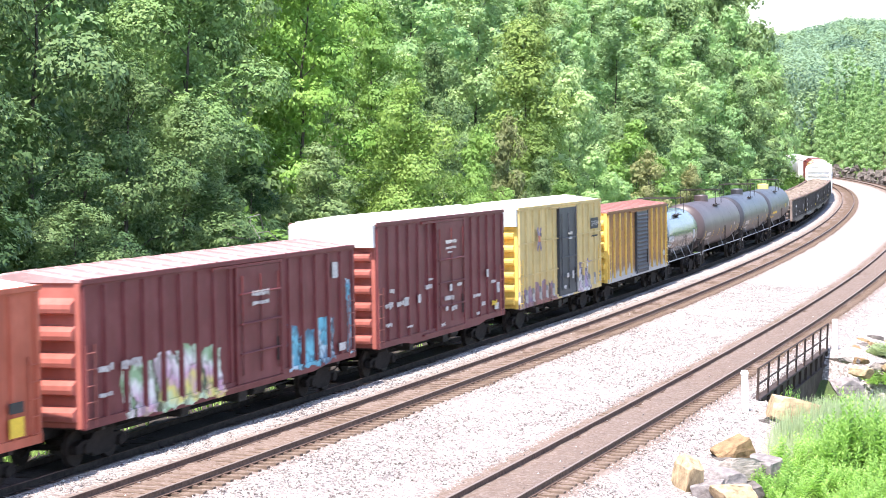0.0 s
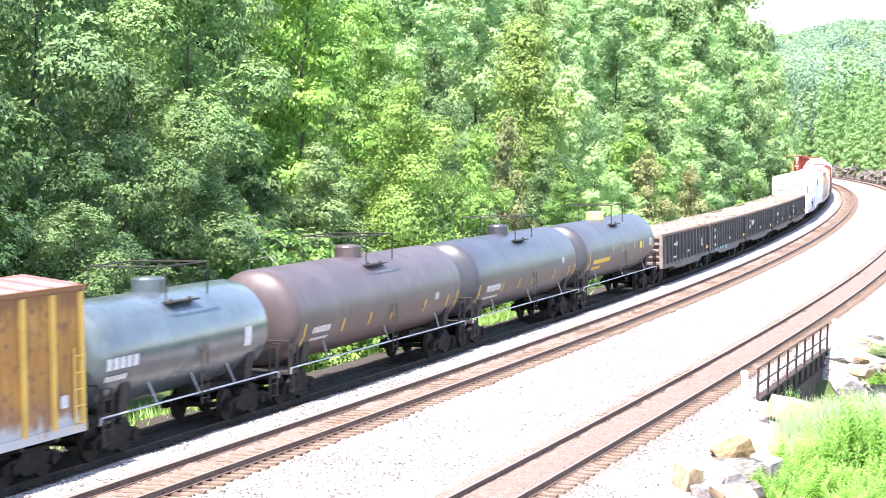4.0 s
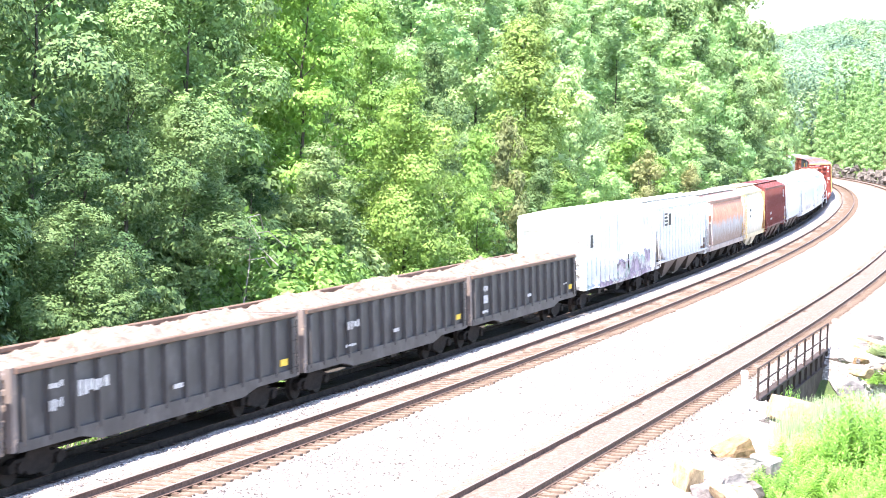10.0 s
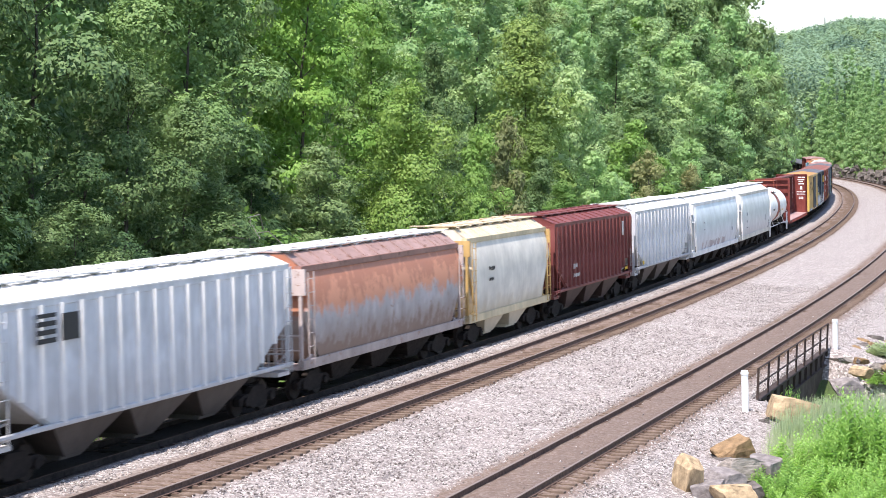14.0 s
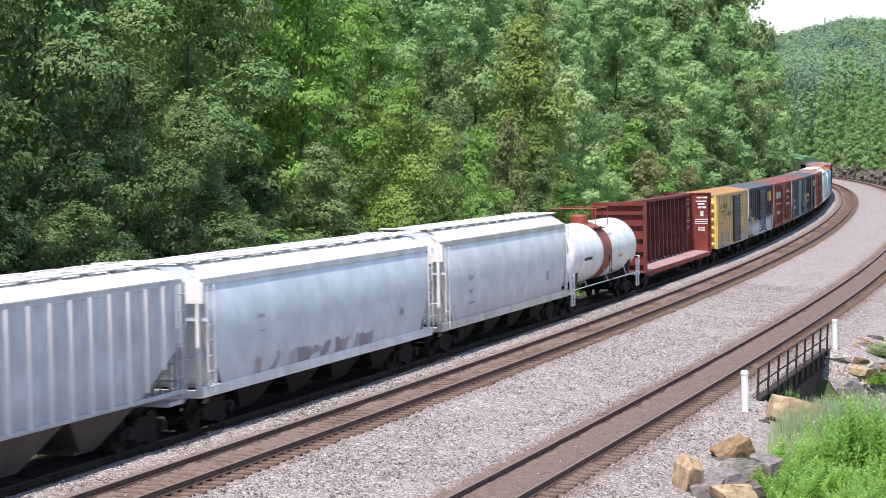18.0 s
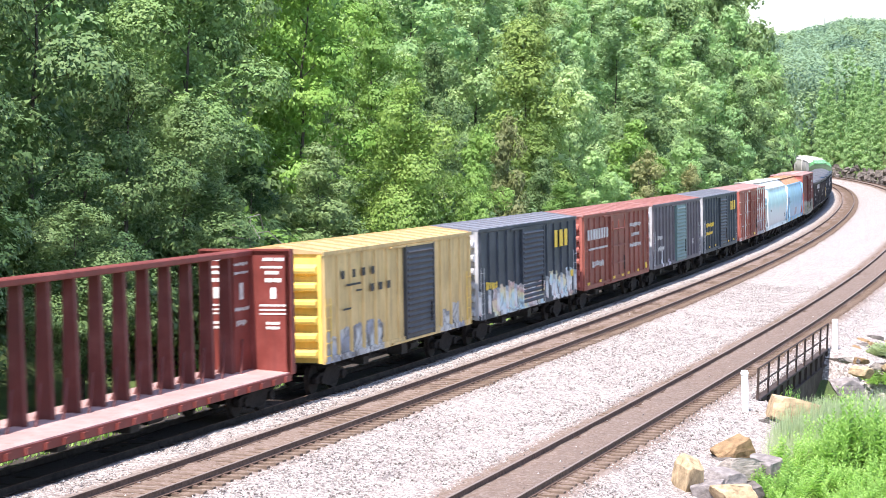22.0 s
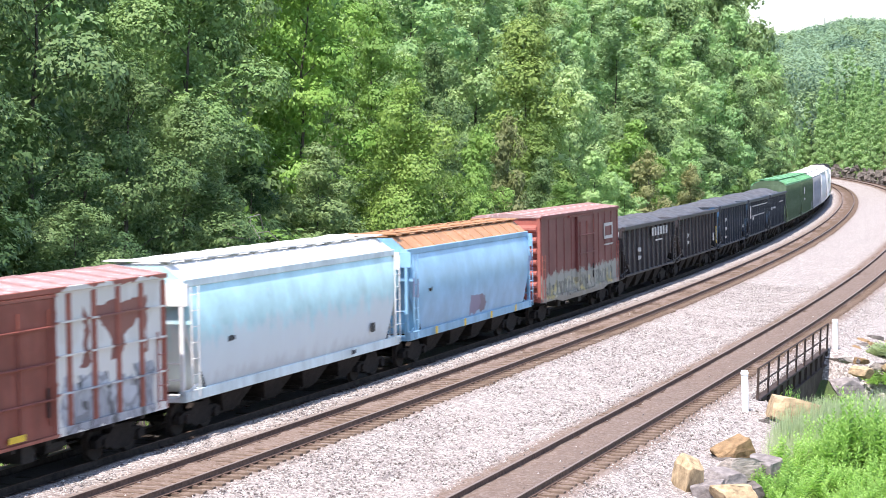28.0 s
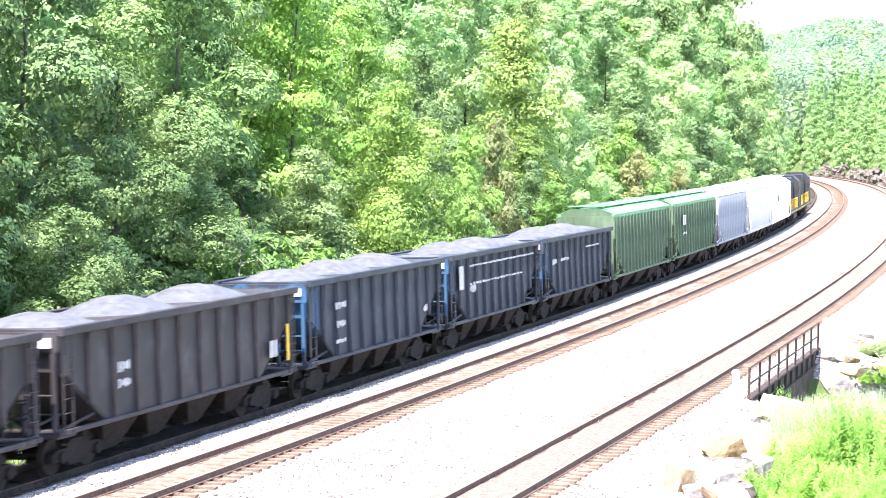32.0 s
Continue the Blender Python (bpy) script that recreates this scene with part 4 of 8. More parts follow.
def build_weeds():
    rng = np.random.default_rng(8)
    kinds = [quad_mesh("foliage", np.concatenate([sprig_quads(rng, n, w, h, 0.19), weed_quads(rng, 26, w, 0.55 * h, 0.17)]), [M_BRIGHT]) for n, w, h in ((24, 1.2, 1.9), (26, 1.3, 1.55), (20, 1.0, 2.2))]
    pale = quad_mesh("foliage", grass_quads(rng, 1500, 0.95, 1.0, 0.008), [M_PALEGRASS])
    low = quad_mesh("foliage", weed_quads(rng, 60, 0.7, 0.7, 0.2), [M_BRIGHT])
    r = random.Random(4)
    bushes = [(9.4, 54.0, 0.95), (10.3, 54.5, 1.05), (11.2, 55.0, 1.1), (11.9, 56.2, 1.2), (10.6, 57.2, 1.0), (9.9, 56.0, 0.9), (12.4, 58.5, 1.25), (11.4, 59.3, 1.05), (10.1, 52.4, 0.8), (11.2, 52.5, 0.9), (9.0, 52.6, 0.75), (13.3, 60.5, 1.2), (12.9, 57.0, 1.1), (10.6, 50.6, 0.75)]
    for k, (x, y, g) in enumerate(bushes):
        z = min(float(ground_height(x, y)[0]), -0.9)
        b = thing("weed_bush", "bright green leafy weeds growing thick on the slope", "bush", "weeds by the outer track", m=pose(x, y, z, 0, 0, r.uniform(0, 360)))
        b.scale = (g * 0.92, g * 0.92, g * r.uniform(0.75, 1.4))
        part("foliage", kinds[k % 3], b)
        st = Shape()
        for i in range(9):
            a = r.uniform(0, 6.28)
            st.tube((0.6 * math.cos(a), 0.6 * math.sin(a), -0.2), (0.85 * math.cos(a), 0.85 * math.sin(a), 1.1), 0.015, 0.006, 4)
        tagged(part("stalk", st.mesh("stalk", M_BRIGHT), b), kind="stuff")
    for x, y, g in ((9.9, 57.6, 0.75), (10.3, 59.0, 0.85), (10.7, 60.3, 0.95), (11.6, 64.0, 1.0), (12.6, 65.5, 1.1), (13.5, 67.5, 1.15), (11.0, 61.5, 1.0), (12.2, 62.5, 1.1), (14.4, 66.0, 1.2), (13.4, 64.0, 1.1)):
        z = float(ground_height(x, y)[0])
        b = thing("grass_clump", "pale grey-green tall grass on the bank", "grass", "grass on the bank", m=pose(x, y, max(z, -1.9), 0, 0, r.uniform(0, 360)))
        b.scale = (g, g, g * 1.5)
        part("foliage", pale, b)
    for x, y, g in ((12.15, 70.7, 0.72), (12.6, 71.7, 0.66)):
        z = float(ground_height(x, y)[0])
        b = thing("weed_bush", "bright green weeds rising out of the gully by the bridge", "bush", "weeds by the bridge", m=pose(x, y, z, 0, 0, 50 * g))
        b.scale = (g, g, 1.55)
        part("foliage", kinds[0], b)
    for x, y, z, g in ((18.2, 80.2, -0.9, 0.8), (19.0, 81.5, -0.9, 0.8), (18.8, 79.0, -1.0, 0.9), (13.2, 72.6, -1.6, 0.8)):
        b = thing("weed", "small bright green weed by the bridge", "weed", "weeds by the bridge", m=pose(x, y, z, 0, 0, r.uniform(0, 360)))
        b.scale = (g, g, g)
        part("foliage", low, b)


def build_bank_weeds():
    """Weeds in the gully's mouth and on the bank past the bridge."""
    rng = np.random.default_rng(18)
    mesh_ = quad_mesh("foliage", weed_quads(rng, 70, 0.8, 0.9, 0.2), [M_BRIGHT])
    dry = quad_mesh("foliage", weed_quads(rng, 90, 0.7, 0.7, 0.25), [M_PALEGRASS])
    r = random.Random(14)
    for s, off, z, g, kind in ((-17.8, 10.9, -1.5, 0.8, 0), (-15.8, 11.2, -1.9, 1.0, 0), (-13.5, 11.6, -2.2, 1.2, 0), (-11.0, 11.9, -2.3, 1.3, 0), (-1.5, 12.2, -0.75, 0.9, 1), (0.5, 12.9, -0.95, 1.0, 0), (3.0, 13.2, -1.0, 1.0, 1), (-3.0, 13.2, -1.2, 1.1, 1), (6.0, 13.6, -1.2, 1.1, 0), (-5.0, 12.6, -1.5, 1.0, 0), (10.0, 13.4, -1.2, 1.0, 1)):
        x, y, h = on_line(s, off)
        b = thing("weed", "dry grey-green weeds on the bank past the bridge" if kind else "green weeds in the gully by the bridge", "weed", "weeds by the bridge", m=pose(float(x), float(y), z, 0, 0, r.uniform(0, 360)))
        b.scale = (g, g, g)
        part("foliage", (mesh_, dry)[kind], b)


def build_stones():
    """Loose stones that lie proud of the bed where the eye is nearest."""
    rng = np.random.default_rng(21)
    n = 66000
    s = -54 + 84 * rng.uniform(0, 1, n) ** 1.5
    off = rng.uniform(-2.3, 10.6, n)
    keep = np.ones(n, bool)
    for c in (OFF1, OFF2, OFF3):
        keep &= ~((np.abs(off - c) < 1.35) & (rng.uniform(0, 1, n) < 0.985))
    keep &= ~((off > 10.0) & (s > -21.5) & (s < -4))
    s, off = s[keep], off[keep]
    n = len(s)
    x, y, h = on_line(s, off)
    z = bed_height(off) + 0.006
    r = rng.uniform(0.016, 0.044, n)
    base = np.array([(1, 0, 0), (0, 1, 0), (-1, 0, 0), (0, -1, 0), (0, 0, 0.85), (0, 0, -0.6)])
    v = base[None] * r[:, None, None] * rng.uniform(0.6, 1.35, (n, 6, 1))
    a = rng.uniform(0, 6.28, n)
    ca, sa = np.cos(a)[:, None], np.sin(a)[:, None]
    tilt = rng.normal(0, 0.4, (n, 1))
    vx, vy, vz = v[..., 0], v[..., 1], v[..., 2]
    vz = vz + vx * tilt
    v = np.stack([vx * ca - vy * sa + x[:, None], vx * sa + vy * ca + y[:, None], vz + z[:, None]], -1).reshape(-1, 3)
    tri = np.array([(0, 1, 4), (1, 2, 4), (2, 3, 4), (3, 0, 4), (1, 0, 5), (2, 1, 5), (3, 2, 5), (0, 3, 5)])
    f = (tri[None] + 6 * np.arange(n)[:, None, None]).reshape(-1, 3)
    me = bpy.data.meshes.new("stones")
    me.vertices.add(len(v))
    me.vertices.foreach_set("co", v.astype(np.float32).ravel())
    me.loops.add(f.size)
    me.loops.foreach_set("vertex_index", f.astype(np.int32).ravel())
    me.polygons.add(len(f))
    me.polygons.foreach_set("loop_start", np.arange(0, f.size, 3, dtype=np.int32))
    m, nodes, links, b = material("loose_stone")
    geo = nodes.new("ShaderNodeNewGeometry")
    links.new(ramp_of(nodes, links, geo.outputs["Random Per Island"], [(0.0, (0.10, 0.085, 0.075)), (0.3, (0.23, 0.20, 0.185)), (0.75, (0.37, 0.33, 0.305)), (1.0, (0.58, 0.54, 0.50))]), b.inputs["Base Color"])
    b.inputs["Roughness"].default_value = 0.85
    me.materials.append(m)
    me.update(calc_edges=True)
    thing("ballast_stones", "loose grey and pink ballast stones", "stones", kind="stuff", data=me)


def build_verge():
    """Grass and weeds on the inner side, under the wood's edge."""
    rng = np.random.default_rng(31)
    n = 44000
    s, off = rng.uniform(-62, 140, n), rng.uniform(-9.5, -5.25, n)
    # it grows in patches between bare, shaded stretches
    grown = np.sin(s * 0.42) + np.sin(s * 0.17 + 1.0) + rng.normal(0, 0.25, n) > 0.3
    s, off = s[grown], off[grown]
    n = len(s)
    x, y, h = on_line(s, off)
    z = np.maximum(ground_height(x, y), bed_height(off)) - 0.05
    a = rng.uniform(0, 6.28, n)
    d = np.stack([np.cos(a), np.sin(a), 0 * a], 1)
    hgt = rng.uniform(0.15, 0.55, n)[:, None]
    w = 0.016 + 0.02 * rng.uniform(0, 1, (n, 1))
    c = np.stack([x, y, z], 1)
    up = np.array([0, 0, 1.0])
    lean = rng.normal(0, 0.25, (n, 3)) * np.array([1, 1, 0])
    q = np.stack([c - d * w, c + d * w, c + d * w * 0.6 + up * hgt * 0.7 + lean * hgt, c - d * w * 0.2 + up * hgt + lean * hgt * 1.6], 1)
    thing("verge_grass", "bright green grass along the inner track", "grass", kind="stuff", data=quad_mesh("verge_grass", q, [M_BRIGHT]))


def build_mast():
    x, y = 1100 * 0.181, 1100.0
    z = float(ground_height(x, y)[0])
    mast = thing("radio_mast", "slender grey lattice mast on the far ridge", "mast", m=pose(x, y, z))
    sh = Shape()
    for k in range(3):
        a = k * 2.094
        sh.tube((0.8 * math.cos(a), 0.8 * math.sin(a), 0), (0.3 * math.cos(a), 0.3 * math.sin(a), 22), 0.12, 0.1, 4)
    part("lattice", sh.mesh("lattice", M_STEEL), mast)


build_bridge()
build_posts()
build_rocks()
build_weeds()
build_bank_weeds()
build_stones()
build_verge()
build_mast()
# ---- the train: paints ----
def reckon(nodes, links, kind, a, c=None, d=None):
    """One step of arithmetic on sockets and numbers."""
    n = nodes.new("ShaderNodeMath")
    n.operation = kind
    for sock, v in zip(n.inputs, (a, c, d)):
        if isinstance(v, (int, float)):
            sock.default_value = v
        elif v is not None:
            links.new(v, sock)
    return n.outputs[0]


def washed_paint(name, color, washes, **kw):
    """Weathered paint with washes of stain: (height, softness, raggedness, colour, strength); above the height, or below it where softness is negative."""
    m = paint(name, color, **kw)
    nodes, links = m.node_tree.nodes, m.node_tree.links
    b = nodes["Principled BSDF"]
    base = b.inputs["Base Color"].links[0].from_socket
    tc = nodes.new("ShaderNodeTexCoord")
    sep = nodes.new("ShaderNodeSeparateXYZ")
    links.new(tc.outputs["Object"], sep.inputs[0])
    for k, (height, soft, ragged, stain, strength) in enumerate(washes):
        streak = noise_of(nodes, links, stretched(nodes, links, 1.1, 1.1, 0.22), 1.6 + 0.3 * k, 5, 0.65)
        spots = noise_of(nodes, links, stretched(nodes, links, 1, 1, 1), 1.4 + 0.5 * k, 6, 0.7)
        wave = reckon(nodes, links, "MULTIPLY_ADD", reckon(nodes, links, "SUBTRACT", streak, 0.5), ragged, sep.outputs[2])
        wave = reckon(nodes, links, "MULTIPLY_ADD", reckon(nodes, links, "SUBTRACT", spots, 0.5), ragged * 0.8, wave)
        fac = reckon(nodes, links, "DIVIDE", reckon(nodes, links, "SUBTRACT", wave, height), soft)
        fac = reckon(nodes, links, "MINIMUM", reckon(nodes, links, "MAXIMUM", reckon(nodes, links, "ADD", fac, 0.5), 0.0), 1.0)
        base = mixed(nodes, links, reckon(nodes, links, "MULTIPLY", fac, strength), base, stain)
    links.new(base, b.inputs["Base Color"])
    return m


def letters_of(nodes, links, base, region, place, sep, colors, cell, cover, low, high):
    """Sprayed block letters that lean: fills that change from letter to letter and upwards, dark outlines, a cloud behind."""
    x, z = sep.outputs[0], sep.outputs[2]
    lean = reckon(nodes, links, "MULTIPLY_ADD", z, 0.28, x)
    run = reckon(nodes, links, "DIVIDE", lean, cell * 2.3)
    number = reckon(nodes, links, "FLOOR", run)
    mid = reckon(nodes, links, "ABSOLUTE", reckon(nodes, links, "SUBTRACT", reckon(nodes, links, "FRACT", run), 0.5))
    jit = noise_of(nodes, links, place, 1.0 / cell, 2)
    edge = reckon(nodes, links, "MULTIPLY_ADD", jit, 0.42, mid)
    vor = add(nodes, "ShaderNodeTexVoronoi", Scale=0.95 / cell)
    vor.feature = "DISTANCE_TO_EDGE"
    flat = add(nodes, "ShaderNodeMapping", Scale=(1, 0, 0.8))
    links.new(place, flat.inputs["Vector"])
    links.new(flat.outputs[0], vor.inputs["Vector"])
    white = nodes.new("ShaderNodeTexWhiteNoise")
    white.noise_dimensions = "1D"
    links.new(number, white.inputs["W"])
    tone = reckon(nodes, links, "FRACT", reckon(nodes, links, "MULTIPLY_ADD", z, 0.45, reckon(nodes, links, "ADD", white.outputs["Value"], noise_of(nodes, links, place, 0.8 / cell, 2))))
    n = len(colors)
    fill = ramp_of(nodes, links, tone, [((i + 0.5) / n, c) for i, c in enumerate(colors)])
    dark = tuple(0.25 * min(c[k] for c in colors) + 0.012 for k in range(3))
    line = reckon(nodes, links, "GREATER_THAN", edge, 0.655)
    inner = reckon(nodes, links, "LESS_THAN", vor.outputs["Distance"], 0.06)
    out = reckon(nodes, links, "GREATER_THAN", edge, 0.73)
    look_ = mixed(nodes, links, inner, fill, mixed(nodes, links, 0.5, fill, dark))
    look_ = mixed(nodes, links, line, look_, dark)
    back = mixed(nodes, links, 0.55, colors[-1], base) if cover < 0.8 else colors[-1]
    look_ = mixed(nodes, links, out, look_, back)
    top = reckon(nodes, links, "MULTIPLY_ADD", reckon(nodes, links, "FRACT", reckon(nodes, links, "MULTIPLY", white.outputs["Value"], 7.3)), 0.35 * (high - low), low + 0.82 * (high - low))
    region = reckon(nodes, links, "MULTIPLY", region, reckon(nodes, links, "LESS_THAN", reckon(nodes, links, "MULTIPLY_ADD", mid, 0.5 * cell, z), top))
    shown = reckon(nodes, links, "MULTIPLY", region, reckon(nodes, links, "LESS_THAN", white.outputs["Value"], min(1.0, cover + 0.12)))
    return mixed(nodes, links, reckon(nodes, links, "MULTIPLY", shown, 0.92), base, look_)


def tagged_paint(name, color, tags=(), washes=(), **kw):
    """Weathered paint with sprayed patches: (x0, x1, z0, z1, colours, cell size, cover)."""
    m = washed_paint(name, color, washes, **kw)
    nodes, links = m.node_tree.nodes, m.node_tree.links
    b = nodes["Principled BSDF"]
    base = b.inputs["Base Color"].links[0].from_socket
    tc = nodes.new("ShaderNodeTexCoord")
    warp = add(nodes, "ShaderNodeTexNoise", Scale=1.7, Detail=3.0)
    links.new(tc.outputs["Object"], warp.inputs["Vector"])
    off = nodes.new("ShaderNodeVectorMath")
    off.operation = "MULTIPLY_ADD"
    links.new(warp.outputs["Color"], off.inputs[0])
    off.inputs[1].default_value = (0.7, 0.0, 0.6)
    links.new(tc.outputs["Object"], off.inputs[2])
    sep = nodes.new("ShaderNodeSeparateXYZ")
    links.new(off.outputs[0], sep.inputs[0])
    for x0, x1, z0, z1, colors, cell, cover in tags:
        masks = []
        for sock, a, c in ((0, x0 + 0.35, x1 + 0.35), (2, z0 + 0.3, z1 + 0.3)):
            d = nodes.new("ShaderNodeMath")
            d.operation = "SUBTRACT"
            links.new(sep.outputs[sock], d.inputs[0])
            d.inputs[1].default_value = (a + c) / 2
            e = nodes.new("ShaderNodeMath")
            e.operation = "ABSOLUTE"
            links.new(d.outputs[0], e.inputs[0])
            f = nodes.new("ShaderNodeMath")
            f.operation = "LESS_THAN"
            links.new(e.outputs[0], f.inputs[0])
            f.inputs[1].default_value = (c - a) / 2
            masks.append(f.outputs[0])
        both = nodes.new("ShaderNodeMath")
        both.operation = "MULTIPLY"
        links.new(masks[0], both.inputs[0])
        links.new(masks[1], both.inputs[1])
        if cell < 0.65:
            base = letters_of(nodes, links, base, both.outputs[0], off.outputs[0], sep, colors, cell, cover, z0 + 0.3, z1 + 0.3)
            continue
        mp = add(nodes, "ShaderNodeMapping", Scale=(1 / cell, 0, 0.75 / cell))
        links.new(off.outputs[0], mp.inputs["Vector"])
        vor = add(nodes, "ShaderNodeTexVoronoi", Scale=1.0)
        links.new(mp.outputs[0], vor.inputs["Vector"])
        sc = nodes.new("ShaderNodeSeparateColor")
        links.new(vor.outputs["Color"], sc.inputs[0])
        n = len(colors)
        r = nodes.new("ShaderNodeValToRGB")
        r.color_ramp.interpolation = "CONSTANT"
        el = r.color_ramp.elements
        while len(el) < n:
            el.new(0.5)
        for i, c in enumerate(colors):
            el[i].position = i / n
            el[i].color = (*c, 1)
        links.new(sc.outputs[0], r.inputs[0])
        hide = nodes.new("ShaderNodeMath")
        hide.operation = "LESS_THAN"
        links.new(sc.outputs[1], hide.inputs[0])
        hide.inputs[1].default_value = cover
        fin = nodes.new("ShaderNodeMath")
        fin.operation = "MULTIPLY"
        links.new(both.outputs[0], fin.inputs[0])
        links.new(hide.outputs[0], fin.inputs[1])
        col = r.outputs[0]
        base = mixed(nodes, links, fin.outputs[0], base, col)
    links.new(base, b.inputs["Base Color"])
    return m


M_LETTER = plain("lettering_white", (0.52, 0.50, 0.48), 0.7, 0, 9, 0.3)
M_YELLOW = plain("lettering_yellow", (0.72, 0.48, 0.04), 0.6, 0, 9, 0.2)
M_BLACK = plain("lettering_black", (0.02, 0.02, 0.022), 0.6, 0, 9, 0.3)
M_PLUM = plain("faded_plum_paint", (0.17, 0.13, 0.19), 0.6, 0, 6, 0.4)
M_ORANGEDOT = plain("orange_red_paint", (0.50, 0.15, 0.06), 0.6, 0, 6, 0.3)
M_FAINT = plain("lettering_faded", (0.36, 0.38, 0.41), 0.7, 0, 9, 0.3)
M_TRUCK = plain("truck_iron", (0.021, 0.017, 0.015), 0.85, 0.0, 5, 0.5)
M_WHEEL = plain("wheel_steel", (0.034, 0.026, 0.022), 0.7, 0.2, 5, 0.4)
M_RUSTROOF = paint("rust_roof", (0.33, 0.165, 0.150), worn=(0.50, 0.40, 0.37), wear=0.5, rough=0.7)
M_PINKROOF = paint("faded_pink_roof", (0.40, 0.26, 0.25), worn=(0.52, 0.43, 0.41), wear=0.6, rough=0.7)
M_WHITEROOF = paint("white_roof", (0.74, 0.73, 0.70), worn=(0.40, 0.25, 0.17), wear=0.12, dirt=0.2)
M_GREYROOF = paint("grey_roof", (0.42, 0.42, 0.43), worn=(0.25, 0.15, 0.1), wear=0.25, dirt=0.3)
M_DARKROOF = paint("slate_roof", (0.19, 0.20, 0.235), worn=(0.25, 0.2, 0.18), wear=0.25, dirt=0.4)
M_SCRAP = plain("scrap_load", (0.195, 0.158, 0.130), 0.9, 0.0, 2.5, 0.6, 1.0, 9)
M_COAL = plain("coal", (0.090, 0.093, 0.102), 0.6, 0, 3, 0.35, 0.5, 12)
M_RUSTEDGE = paint("rust_edge", (0.17, 0.105, 0.075), worn=(0.26, 0.17, 0.12), wear=0.4)
# Bay paints: grimy, and darkened to put the shade under the sills into colour.
M_BAY = paint("grimy_shaded_bay_paint", (0.068, 0.058, 0.052), wear=0.3, dirt=0.7)
M_BROWNBAY = paint("shaded_brown_bay_paint", (0.050, 0.030, 0.026), wear=0.3, dirt=0.6)
M_GLASS = plain("dark_glass", (0.02, 0.025, 0.03), 0.1, 0, 3, 0.2, 0.02)


# ---- the train: running gear, shared by all cars ----
def gear_meshes():
    ring = [(-1.32, 0.36), (-1.32, 0.56), (-1.05, 0.66), (-0.62, 0.66), (-0.38, 0.84), (0.38, 0.84), (0.62, 0.66), (1.05, 0.66), (1.32, 0.56), (1.32, 0.36), (1.0, 0.36), (0.78, 0.44), (0.42, 0.22), (-0.42, 0.22), (-0.78, 0.44), (-1.0, 0.36)]
    frame_ = Shape().prism(ring, -0.09, 0.09, 0, "y")
    for x in (-0.2, 0, 0.2):
        frame_.tube((x, -0.0, 0.34), (x, 0.0, 0.7), 0.085, n=8)
    for x in (-0.9, 0.9):
        frame_.tube((x, -0.17, 0.457), (x, 0.1, 0.457), 0.14, n=10)
    fm = frame_.mesh("side_frame", M_TRUCK)
    w = Shape()
    n = 20
    prof = [(-0.065, 0.20), (-0.065, 0.44), (-0.05, 0.457), (0.055, 0.462), (0.065, 0.49), (0.085, 0.48), (0.085, 0.30), (0.03, 0.22), (0.05, 0.10)]
    rings = [[(r * math.cos(2 * math.pi * i / n), y, 0.0 + r * math.sin(2 * math.pi * i / n)) for i in range(n)] for y, r in prof]
    w.skin(rings)
    wm = w.mesh("wheel", M_WHEEL)
    bol = Shape().box(-0.2, 0.2, -0.95, 0.95, 0.55, 0.86, 0, 0.05)
    for x in (-0.9, 0.9):
        bol.tube((x, -0.8, 0.457), (x, 0.8, 0.457), 0.085, n=8)
    bm_ = bol.mesh("truck", M_TRUCK)
    c = Shape().box(-0.45, 0.1, -0.09, 0.09, 0.78, 0.98, 0, 0.03)
    c.prism([(0.08, -0.12), (0.36, -0.16), (0.40, -0.02), (0.30, 0.03), (0.26, 0.16), (0.08, 0.14)], 0.74, 1.02, 0, "z")
    c.path([(0.1, 0.14, 0.75), (0.25, 0.2, 0.5), (0.42, 0.1, 0.36)], 0.025)
    cm = c.mesh("coupler", M_TRUCK)
    return fm, wm, bm_, cm


G_FRAME, G_WHEEL, G_TRUCK, G_COUPLER = gear_meshes()


def ladder_mesh(n, w, gap, mat):
    sh = Shape()
    for x in (-w / 2, w / 2):
        sh.box(x - 0.02, x + 0.02, -0.03, 0.0, 0, n * gap)
    for i in range(n):
        sh.tube((-w / 2 - 0.02, -0.04, gap * (i + 0.5)), (w / 2 + 0.02, -0.04, gap * (i + 0.5)), 0.014, n=5)
    return sh.mesh("ladder", mat)


def rolling(car, ln, tc=None):
    """Trucks and couplers under a car whose body is ln long."""
    tc = ln / 2 - 1.75 if tc is None else tc
    for x in (-tc, tc):
        t = part("truck", G_TRUCK, car, "rusty black truck with steel wheels", pose(x, 0, 0))
        for y in (-0.99, 0.99):
            part("side_frame", G_FRAME, t, m=pose(0, y, 0, 0, 0, 180 if y > 0 else 0))
        for wx in (-0.9, 0.9):
            for y in (-0.7525, 0.7525):
                part("wheel", G_WHEEL, t, m=pose(wx, y, 0.457, 0, 0, 180 if y > 0 else 0))
    for s in (-1, 1):
        part("coupler", G_COUPLER, car, m=pose(s * (ln / 2 + 0.05), 0, 0, 0, 0, 0 if s > 0 else 180))


